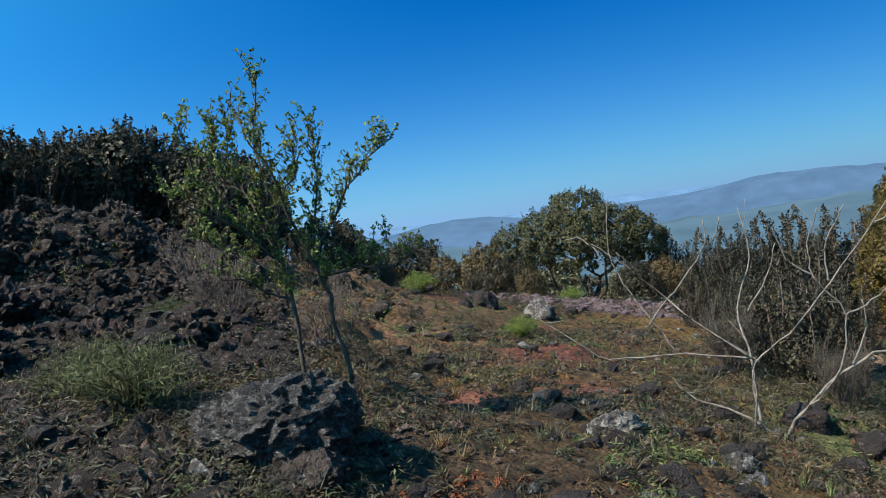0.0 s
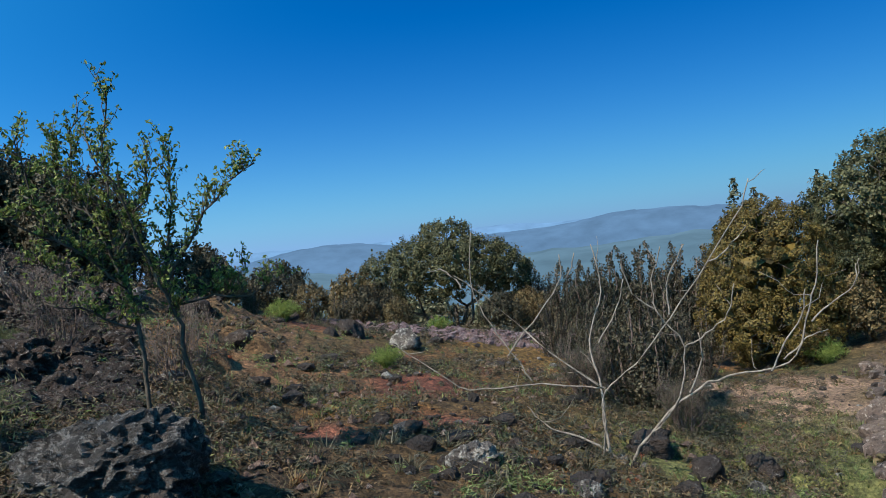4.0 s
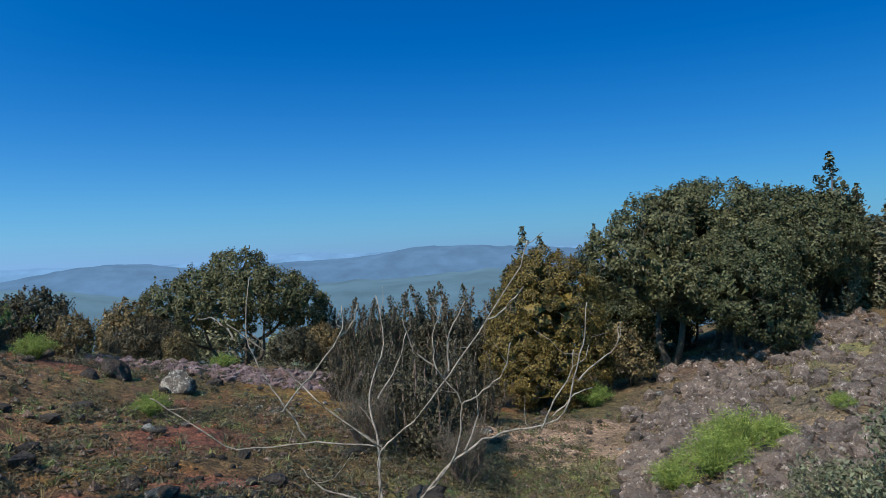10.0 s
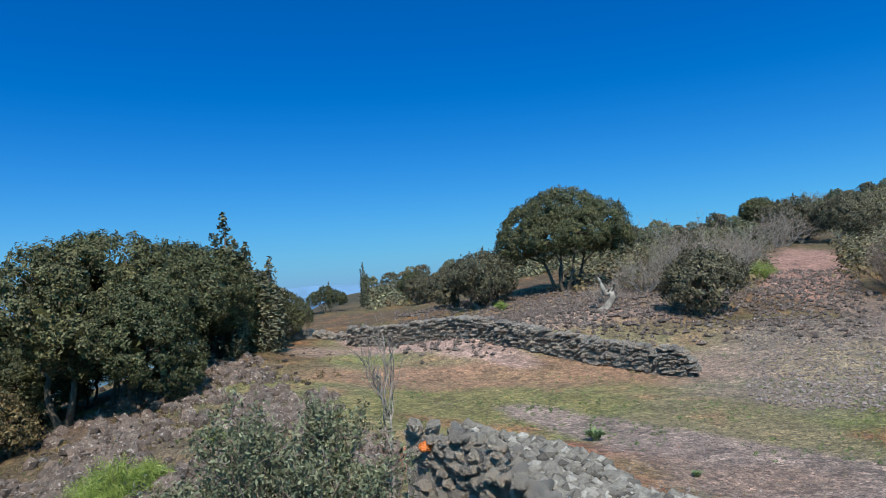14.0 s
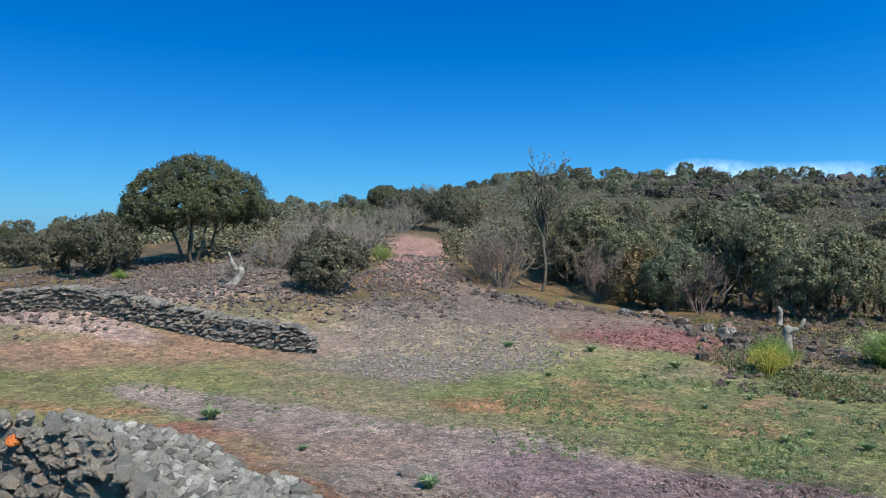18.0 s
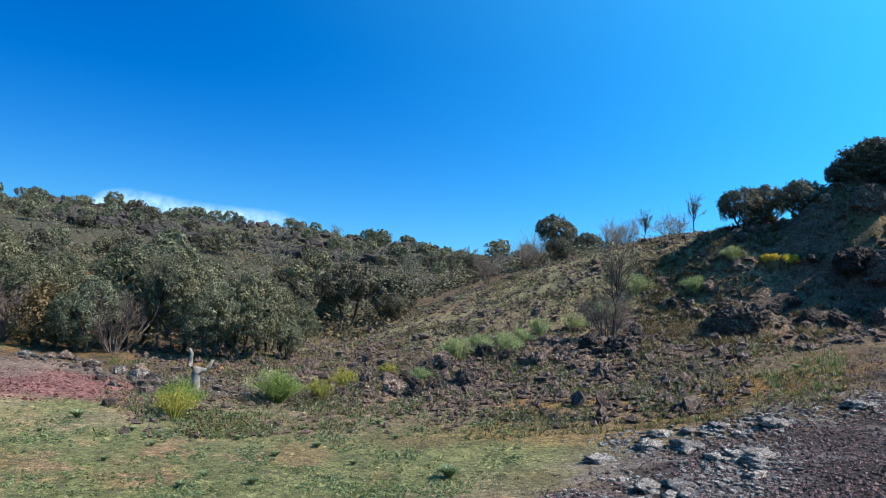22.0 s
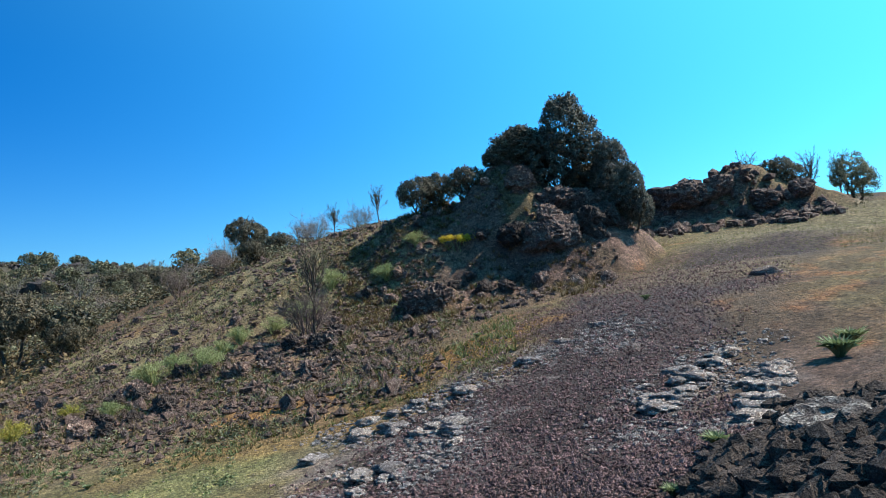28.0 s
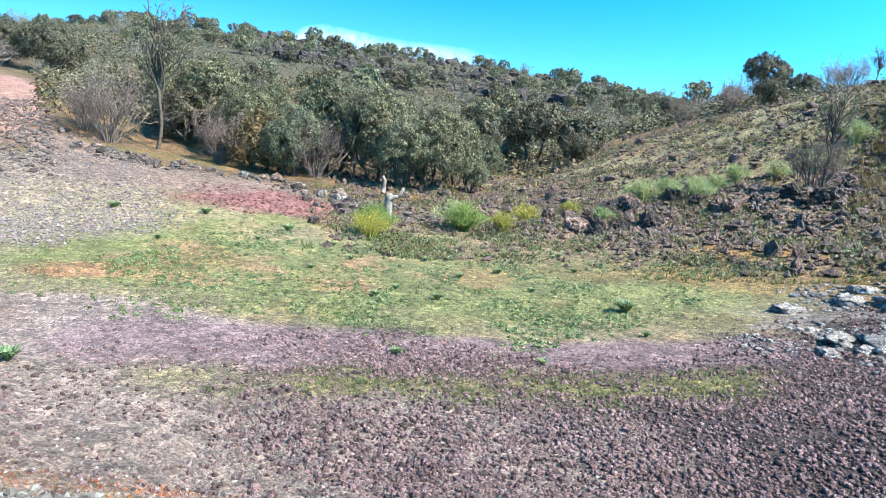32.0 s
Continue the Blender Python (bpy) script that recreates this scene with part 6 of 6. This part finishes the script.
scatter("pale_gravel", 9, 40000, ring(-152, -66, 3.6, 24, lambda x, y: np.clip(.45 + waves(x, y, 1.5, 44), .15, 1)), (.006, .022), MAUVE_GRAVEL, "pale gravel on the clearing", "gravel", -1)
scatter("pale_slope_gravel", 10, 20000, ring(-114, -92, 12, 34, lambda x, y: blob(x, y, -98, 18.3, 3.2, 5)), (.011, .05), MAUVE_GRAVEL, "mauve-grey gravel on the slope", "gravel", 0)
scatter("red_cinders", 11, 3500, ring(-124, -106, 15, 24, lambda x, y: np.maximum(blob(x, y, -115.3, 18.4, 2.2, 1.8), blob(x, y, -121, 17.2, 1, 1))), (.015, .05), lava_material("red_cinder", (.15, .055, .05), (.27, .115, .105), (.28, .2, .19), .62), "brick-red cinders", "gravel")
scatter("lilac_rubble", 12, 3500, ring(-27, 0, 11, 20, lambda x, y: blob(x, y, -13, 15.5, 3.6, 2.6)), (.03, .12), lava_material("lilac_rock", (.15, .10, .11), (.28, .20, .21), (.36, .32, .33), .55), "pinkish-grey rubble", "stones")
LEDGES = (((-154.5, 11.8), (-159, 11.6), (-163, 12.0), (-169, 12.6), (-175.6, 12.8), (179.5, 14.0)), ((-157.5, 9.4), (-162, 9.2), (-165, 9.6), (-167, 10.8)), ((178, 8.6), (176, 9.6), (174, 10.6), (171.5, 12)), ((171, 8.4), (170, 9.2), (169.2, 10.4)))
scatter("lichen_rock", 13, 30000, ring(-192, -152, 7.5, 15, lambda x, y: np.maximum.reduce([strip(x, y, q, .6, .7) for q in LEDGES]) * np.clip(.5 + 1.4 * waves(x, y, .8, 97), 0, 1)), (.012, .06), LICHEN_ROCK, "pale lichened stones breaking through the track", "stones", 1, .55)
for k in range(96):
    r = np.random.RandomState(800 + k)
    q = LEDGES[k % 4]
    i = r.randint(len(q) - 1)
    u = r.uniform(0, 1)
    a, d, w = q[i][0] + ((q[i + 1][0] - q[i][0] + 180) % 360 - 180) * u, q[i][1] + (q[i + 1][1] - q[i][1]) * u, .8
    s = r.uniform(.06, .2)
    lump("rock_outcrop", 800 + k, *at(a + r.normal(0, w * .7), d + r.normal(0, .4)), (s * 1.25, s * .9, s * .4), LICHEN_ROCK, "pale lichened rock breaking through the cinders", sub=3, sink=.38, turn=k * 61, jag=.75, scale=1.8)
scatter("rise_rubble", 66, 2600, ring(164, 179, 25, 35, lambda x, y: np.maximum(blob(x, y, 174.5, 31, 3.4, 2), blob(x, y, 169, 30.5, 2.4, 1.6))), (.05, .32), BROWN_LAVA, "dark lava rubble round the mound on the rise", "stones", 1, .9, .45)
bush_cover("rise_scrub", 67, 120, ring(163, 180, 25, 36, lambda x, y: np.maximum(blob(x, y, 174.5, 31, 3.8, 2.4), blob(x, y, 168, 31, 3, 2))), (.2, .55), HEATH_LEAF, "dark scrub round the mound on the rise", 60, .07)
scatter("right_rubble", 14, 7000, ring(156, 176, 4.4, 8.5, lambda x, y: np.maximum(blob(x, y, 165, 5.6, 1.2, 1.4), blob(x, y, 161, 8, 1.2, 2.2))), (.02, .12), LAVA, "black lava rubble beside the track", "stones", 1, .9, .32)
scatter("wall_slope_stones", 15, 12000, ring(-100, -66, 18, 34, lambda x, y: np.clip(land(x, y) - .3, 0, 1)), (.025, .11), RUBBLE_PINK, "loose stones on the slope above the wall", "stones", 0, .9)
HEDGE_EDGE = ((-100, 27), (-104.5, 23), (-110, 22.6), (-115, 22.2), (-119, 20.6), (-122.5, 18.8), (-127, 18.4))
scatter("hedge_stones", 71, 9000, ring(-130, -99, 16, 28, lambda x, y: strip(x, y, HEDGE_EDGE, .8, .8) * np.clip(.4 + waves(x, y, 1.0, 101), .1, 1)), (.03, .16), RUBBLE_PINK, "mauve-grey stones along the edge of the trees", "stones", 1, .8, .4)
for k in range(34):
    r = np.random.RandomState(900 + k)
    q = r.uniform(0, len(HEDGE_EDGE) - 1.01)
    i = int(q)
    a, d = (HEDGE_EDGE[i][n] + (HEDGE_EDGE[i + 1][n] - HEDGE_EDGE[i][n]) * (q - i) for n in (0, 1))
    u = r.uniform(.06, .2)
    lump("edge_rock", 900 + k, *at(a + r.normal(0, .5), d + r.normal(0, .35)), (u * 1.2, u * .9, u * .8), (LAVA_GREY, LAVA, BROWN_LAVA)[k % 3], "lava rock at the edge of the trees", sub=3, sink=.3, turn=k * 47, jag=.6, scale=1.8)
lump("pale_rock", 210, *at(169.5, 18.2), (.32, .2, .14), PALE_STONE, "pale flat rock on the track", sub=3, sink=.3)
lump("pale_rock", 211, *at(-96.3, 7.4), (.13, .1, .06), PALE_STONE, "small pale rock on the path", sub=3, sink=.3)
again(dull, -153.5, 3.1, .42, label="small grey-green feathery clump at the edge of the track")
for k, (a, d, u) in enumerate(((-141, 3.2, .075), (-147.5, 3.05, .09), (-149.5, 3.15, .06), (-157, 3.2, .08))):
    lump("pale_rock", 230 + k, *at(a, d), (u * 1.2, u, u * .6), LICHEN_ROCK, "pale stone at the edge of the track", sub=3, sink=.3, turn=k * 80)
lump("orange_rock", 212, *at(-68.2, 6.78), (.065, .06, .05), ORANGE_STONE, "small orange stone on the wall", sub=3, sink=.2, z=.78)
lump("pale_rock", 213, *at(166.0, 6.0), (.3, .22, .16), LAVA_GREY, "pale lichened rock on the lava rubble", sub=4, sink=.2)


def tufts(name, seed, n, where, tall, material, label, blades=5, wide=.032, lie=.55):
    """Short blades of grass and dry stalks, in one mesh."""
    r = np.random.RandomState(seed)
    xy = where(r, n)
    n = len(xy)
    z = height(xy[:, 0], xy[:, 1])
    root = np.repeat(np.stack([xy[:, 0], xy[:, 1], z - .01], -1), blades, 0)
    h = np.repeat(tall * r.uniform(.4, 1.25, n), blades)[:, None] * r.uniform(.6, 1.1, (n * blades, 1))
    t = r.uniform(0, 6.28, n * blades)
    out, side = np.stack([np.cos(t), np.sin(t), 0 * t], -1), np.stack([-np.sin(t), np.cos(t), 0 * t], -1)
    root = root + out * .35 * h * r.uniform(0, .6, (n * blades, 1))
    w = side * (wide * h + .0015)
    v = np.stack([root - w, root + w, root + out * h * lie * r.uniform(.3, 1.5, (n * blades, 1)) + (0, 0, 1) * h * r.uniform(.6, 1, (n * blades, 1))], 1).reshape(-1, 3)
    return tagged(mesh_ob(name, v, np.arange(len(v)).reshape(-1, 3), material), label, "grass", kind="stuff")


def turf(x, y):
    return np.clip(.35 + 1.5 * waves(x, y, 1.2, 65), .05, 1)


tufts("scrub_stalks", 30, 400, ring(-32, 37, 3.2, 16, turf), .13, STALK, "dry stalks in the scrub", 12, .016, .9)
tufts("twiggy_scrub", 45, 1500, ring(-34, 37, 3.2, 18, lambda x, y: np.clip(.2 + 2 * waves(x, y, .9, 66), 0, 1)), .13, HEATH_LEAF, "dark brown twiggy dwarf shrubs", 26, .03, 1.0)
tufts("red_stonecrop", 46, 20000, ring(-145, -62, 2.8, 17, lambda x, y: np.maximum.reduce([strip(x, y, STONECROP_BAND, .3), strip(x, y, ((-67.5, 12.3), (-71, 11.7), (-75, 11.2)), .4), blob(x, y, -73, 9.2, 2.6, .9), blob(x, y, -81, 7.2, 1.2, .5), blob(x, y, -85, 5.9, .7, .5), blob(x, y, -89, 5.2, .5, .7), blob(x, y, -104, 3.9, 1.0, .25), blob(x, y, -135, 3.3, 1.2, .3), blob(x, y, -104, 11.6, 1.2, .6) * .5, blob(x, y, -77, 15, 4, 1.2) * .4])), .022, RED_HERB, "low red stonecrop on the clearing", 7, .16, 1.2)
tufts("edge_stonecrop", 65, 5000, ring(-142, -98, 2.6, 4.4, lambda x, y: np.maximum.reduce([blob(x, y, -127, 3.15, 1.1, .3), .6 * blob(x, y, -136, 3.3, 1.3, .3), blob(x, y, -116, 3.7, .7, .2), blob(x, y, -104, 3.9, .9, .25)]) * np.clip(.5 + 2 * waves(x, y, .35, 107), 0, 1)), .03, RED_HERB, "red stonecrop along the edge of the stones", 7, .09, .9)
tufts("edge_turf", 66, 1300, ring(-142, -98, 2.6, 4.4, lambda x, y: np.maximum(blob(x, y, -125, 3.3, 1.2, .3), blob(x, y, -113, 3.75, .9, .22)) * np.clip(.3 - 2 * waves(x, y, .35, 107), 0, 1)), .032, GREEN_GRASS, "yellow-green turf among the red stonecrop", 7, .06, .9)
tufts("track_turf", 64, 13000, ring(-160, -112, 2.9, 9, lambda x, y: np.maximum(strip(x, y, TURF_BAND, .5) * np.clip(.45 + 1.6 * waves(x, y, .7, 103), 0, 1), .1 * blob(x, y, -134, 3.3, 1.5, .35))), .06, GREEN_GRASS, "green and yellow turf along the track", 7, .07, .9)
bush_cover("blue_herbs", 47, 6000, ring(-150, -104, 8, 16, lambda x, y: np.maximum(blob(x, y, -128, 11.5, 6, 3.4), .5 * blob(x, y, -112, 14, 4, 2)) * np.clip(.1 + 2 * waves(x, y, .8, 67), 0, 1)), (.03, .09), BLUE_HERB, "blue-green leafy herbs on the turf", 26, .045, .4)
scatter("white_flowers", 48, 2600, ring(-150, -66, 7, 20, lambda x, y: turf(x, y)), (.008, .018), PALE_STONE, "tiny whitish flower heads on the turf", "flowers", 0)
tufts("slope_stalks", 29, 5000, ring(-170, -120, 14, 40, lambda x, y: turf(x, y) * rough(x, y)), .26, DRY_GRASS, "tall dry tufts on the hillside", 8)
tufts("dwarf_scrub", 44, 1500, ring(-34, 37, 3.4, 17, turf), .10, BROWN_LEAF, "brown dwarf scrub among the grass", 20, .04, 1.0)
tufts("scrub_grass", 31, 9000, ring(-32, 37, 2.6, 17, turf), .045, DRY_GRASS, "dry brown grass and stalks in the scrub", 7, .03, 1.4)
tufts("scrub_herbs", 32, 9000, ring(-55, 37, 2.8, 18, lambda x, y: turf(x, y) * .7), .07, GREEN_GRASS, "low green herbs in the scrub")
tufts("clearing_grass", 33, 42000, ring(-150, -64, 6, 24, lambda x, y: np.clip(turf(x, y) + .2, 0, 1) * np.maximum.reduce([blob(x, y, -72, 13, 3, 2.4), blob(x, y, -128, 11.5, 5.6, 3.2), blob(x, y, -96, 14, 6, 3.5) * .6, strip(x, y, TURF_BAND, .35) * np.clip(1.8 * waves(x, y, .7, 103), 0, 1), blob(x, y, -80, 12, 5, 3) * .4]) * (1 - .93 * strip(x, y, FOOTPATH, FOOTPATH_WIDE))), .045, GREEN_GRASS, "short green turf on the clearing", 5, .05, .9)
tufts("clearing_straw", 49, 15000, ring(-150, -64, 5, 34, lambda x, y: np.clip(.3 + waves(x, y, .9, 68), .08, 1)), .035, DRY_GRASS, "short dry grass on the clearing", 5, .05, .9)
tufts("clearing_herbs", 39, 7000, ring(-150, -64, 6, 24, lambda x, y: turf(x, y) * np.maximum.reduce([blob(x, y, -128, 11.5, 6, 3.4), blob(x, y, -96, 14, 6, 4) * .6, blob(x, y, -72, 13, 3, 2.4)])), .085, HERB_LEAF, "low broad-leaved herbs on the turf", 9)
tufts("slope_cushions", 40, 5000, ring(-172, -120, 13.5, 40, turf), .2, HERB_LEAF, "grey-green cushions on the hillside", 12)
tufts("scrub_cushions", 41, 3500, ring(-58, 37, 4, 18, turf), .11, HERB_LEAF, "grey-green cushions in the scrub", 12)
def hillside(x, y):
    az, d = np.degrees(np.arctan2(-x, y)), np.hypot(x, y)
    path = (np.abs(az + 96.6) < 2.4) & (d < 60)
    near = (az < -140) & (d < 40) | (az > -80) & (d < 40)
    return np.where(path | near, 0.0, .9) * np.clip(.75 + 1.2 * waves(x, y, 9, 161), .15, 1)


bush_cover("hill_scrub", 42, 8000, ring(-160, -64, 34, 165, hillside), (.5, 1.2), HEATH_LEAF, "low dark scrub on the wooded hill", 24, .2)
bush_cover("hill_scrub_green", 43, 8000, ring(-160, -64, 34, 165, hillside), (.4, 1.1), HEDGE_LEAF, "low olive scrub on the wooded hill", 24, .2)
bush_cover("hill_scrub_grey", 51, 4500, ring(-160, -64, 40, 165, hillside), (.4, 1.0), GREY_LEAF, "low grey scrub on the wooded hill", 24, .2)
bush_cover("hill_scrub_brown", 52, 7000, ring(-160, -64, 30, 165, hillside), (.4, .9), BROWN_LEAF, "low brown scrub on the wooded hill", 24, .2)
bush_cover("slope_shrubs", 53, 260, ring(-163, -132, 22, 42, turf), (.2, .5), HEATH_LEAF, "small dark shrubs on the hillside", 60, .07)
bush_cover("scrub_domes", 55, 7000, ring(-36, 37, 3.2, 18, turf), (.05, .2), HEATH_LEAF, "dark cushion shrubs in the scrub", 60, .05, .2)
bush_cover("scrub_domes_brown", 56, 8000, ring(-36, 37, 3.0, 18, turf), (.04, .16), STALK, "brown cushion shrubs in the scrub", 60, .045, .2)
bush_cover("dark_heath", 73, 5000, ring(-36, 37, 3.4, 17, lambda x, y: np.clip(3 * waves(x, y, 1.3, 107) - .35, 0, 1)), (.08, .26), BLACK_HEATH, "dark dwarf heath in the scrub", 90, .045, .2)
bush_cover("scrub_domes_olive", 68, 4500, ring(-36, 37, 3.0, 18, lambda x, y: np.clip(.1 + 2 * waves(x, y, 1.0, 90), 0, 1)), (.04, .15), HERB_LEAF, "olive cushion shrubs in the scrub", 50, .04, .24)
bush_cover("scrub_domes_rust", 57, 900, ring(-34, 37, 3.0, 14, lambda x, y: np.clip(2 * waves(x, y, 1.3, 69), 0, 1)), (.03, .10), RED_HERB, "rust-coloured cushion herbs in the scrub", 44, .034, .25)
bush_cover("slope_domes", 58, 2200, ring(-168, -124, 13, 36, turf), (.08, .28), BROWN_LEAF, "brown cushion shrubs on the hillside", 36, .06)
bush_cover("slope_domes_green", 59, 2200, ring(-168, -120, 13, 36, turf), (.07, .24), GREY_LEAF, "grey-green cushion shrubs on the hillside", 36, .055)
bush_cover("clearing_domes", 60, 5000, ring(-150, -66, 6, 20, lambda x, y: turf(x, y) * np.maximum.reduce([blob(x, y, -128, 11.5, 6, 3.4), blob(x, y, -96, 14, 7, 4) * .5, blob(x, y, -72, 13, 3, 2.4)])), (.025, .07), HERB_LEAF, "low leafy herbs in the turf", 22, .03)
scatter("scrub_clods", 61, 12000, ring(-34, 37, 3.0, 16, turf), (.012, .06), BROWN_LAVA, "brown clods and small stones in the scrub", "stones", 0, .8)
bush_cover("bank_domes", 62, 900, ring(-62, -36, 8, 21, turf), (.08, .22), BROWN_LEAF, "brown cushion shrubs on the bank", 36, .05)
bush_cover("valley_edge_scrub", 54, 500, ring(-32, 12, 18, 40, turf), (.25, .7), HEATH_LEAF, "dark scrub along the edge of the valley", 50, .1)
tufts("slope_grass", 34, 20000, ring(-174, -126, 12.5, 36, turf), .11, DRY_GRASS, "dry grass tufts on the hillside", 6, .05, .9)
tufts("crag_scrub", 50, 2500, ring(-180, -158, 19, 27, turf), .22, BROWN_LEAF, "brown dwarf scrub among the crags", 20, .04, .9)
tufts("slope_herbs", 35, 16000, ring(-172, -118, 12.5, 36, turf), .13, GREEN_GRASS, "green herbs on the hillside", 7, .06, .9)
tufts("hollow_grass", 36, 5000, ring(-42, -26, 5, 13, lambda x, y: blob(x, y, -33, 8.3, 2.2, 3)), .07, GREEN_GRASS, "green grass in the hollow")
tufts("rise_grass", 37, 5000, ring(160, 180, 22, 38), .08, GREEN_GRASS, "short grass at the rise of the track")
tufts("bank_herbs", 38, 4000, ring(-60, -36, 8, 20, turf), .12, DRY_GRASS, "dry herbs on the bank")


# ---- a bank of cloud behind the hill ----
def cloud_bank():
    """A thin low bank of cloud: a curved sheet far off, thick below and wispy along its top."""
    az = np.arange(-131.5, -115.0, .12)
    top = np.interp(-az, (115, 116.3, 118, 121, 124, 129, 131.5), (5.4, 6.35, 6.7, 6.45, 6.15, 6.1, 5.6))
    top = top + .12 * waves(az * 1.0, az * 0, 1.0, 151, 4)
    rows = 24
    v, dens = [], []
    for i in range(rows):
        s = i / (rows - 1)
        for a, e in zip(az, top):
            q = radians(3.8 + (e - 3.8) * s)
            v.append((-3000 * math.sin(radians(a)), 3000 * math.cos(radians(a)), 2.4 + 3000 * math.tan(q)))
            dens.append(min(1.0, (1 - s) * 3.0) * min(1, (a + 131.5) / 4, (-115 - a) / .8))
    n = len(az)
    f = [(i * n + j, i * n + j + 1, (i + 1) * n + j + 1, (i + 1) * n + j) for i in range(rows - 1) for j in range(n - 1)]
    m, nd, l, p = shader("cloud", 1.0)
    ob = mesh_ob("backdrop_cloud", v, f, m, smooth=True)
    c = np.repeat(np.array(dens)[:, None], 4, 1)
    ob.data.color_attributes.new("thick", "FLOAT_COLOR", "POINT").data.foreach_set("color", c.ravel())
    a_ = nd.new("ShaderNodeAttribute")
    a_.attribute_name = "thick"
    wisp = ramp(nd, l, noise_of(nd, l, .02, 6), ((.34, (.25, .25, .25)), (.62, (1, 1, 1))))
    much = mixed(nd, l, "MULTIPLY", a_.outputs["Color"], wisp, 1.0)
    e, t, x = nd.new("ShaderNodeEmission"), nd.new("ShaderNodeBsdfTransparent"), nd.new("ShaderNodeMixShader")
    # the sheet glows by itself in place of daylight on the cloud
    e.inputs["Color"].default_value, e.inputs["Strength"].default_value = (.50, .72, .90, 1), .68
    l.new(much, x.inputs["Fac"])
    l.new(t.outputs[0], x.inputs[1])
    l.new(e.outputs[0], x.inputs[2])
    l.new(x.outputs[0], nd["Material Output"].inputs["Surface"])
    return tagged(ob, "low white cloud behind the hill", "cloud", kind="structure")


cloud_bank()

# ---- what one could count together ----
for kinds, crowd in ((("heath_bush",), "heath bushes"), (("holm_oak",), "evergreen oaks"), (("juniper",), "junipers"), (("giant_fennel", "pale_fennel", "yellow_fennel"), "fennel clumps"),
                     (("asphodel",), "leafy tufts"), (("hill_tree", "hill_bush", "bare_hill_bush"), "trees and bushes of the wooded hill"), (("evergreen_bush", "brown_bush"), "evergreen bushes"),
                     (("bare_grey_bush", "grey_shrub", "bare_tree"), "bare shrubs and trees"), (("lava_block",), "lava blocks on the mound"), (("lava_boulder",), "lava blocks in the turf"),
                     (("lava_crag",), "lava crags"), (("edge_rock",), "rocks at the edge of the trees"), (("rock_outcrop",), "pale rocks in the track"), (("grey_bush",), "grey-green bushes by the bank")):
    for ob in bpy.data.objects:
        if ob.parent is None and ob.name.split(".")[0] in kinds:
            tagged(ob, group=crowd)
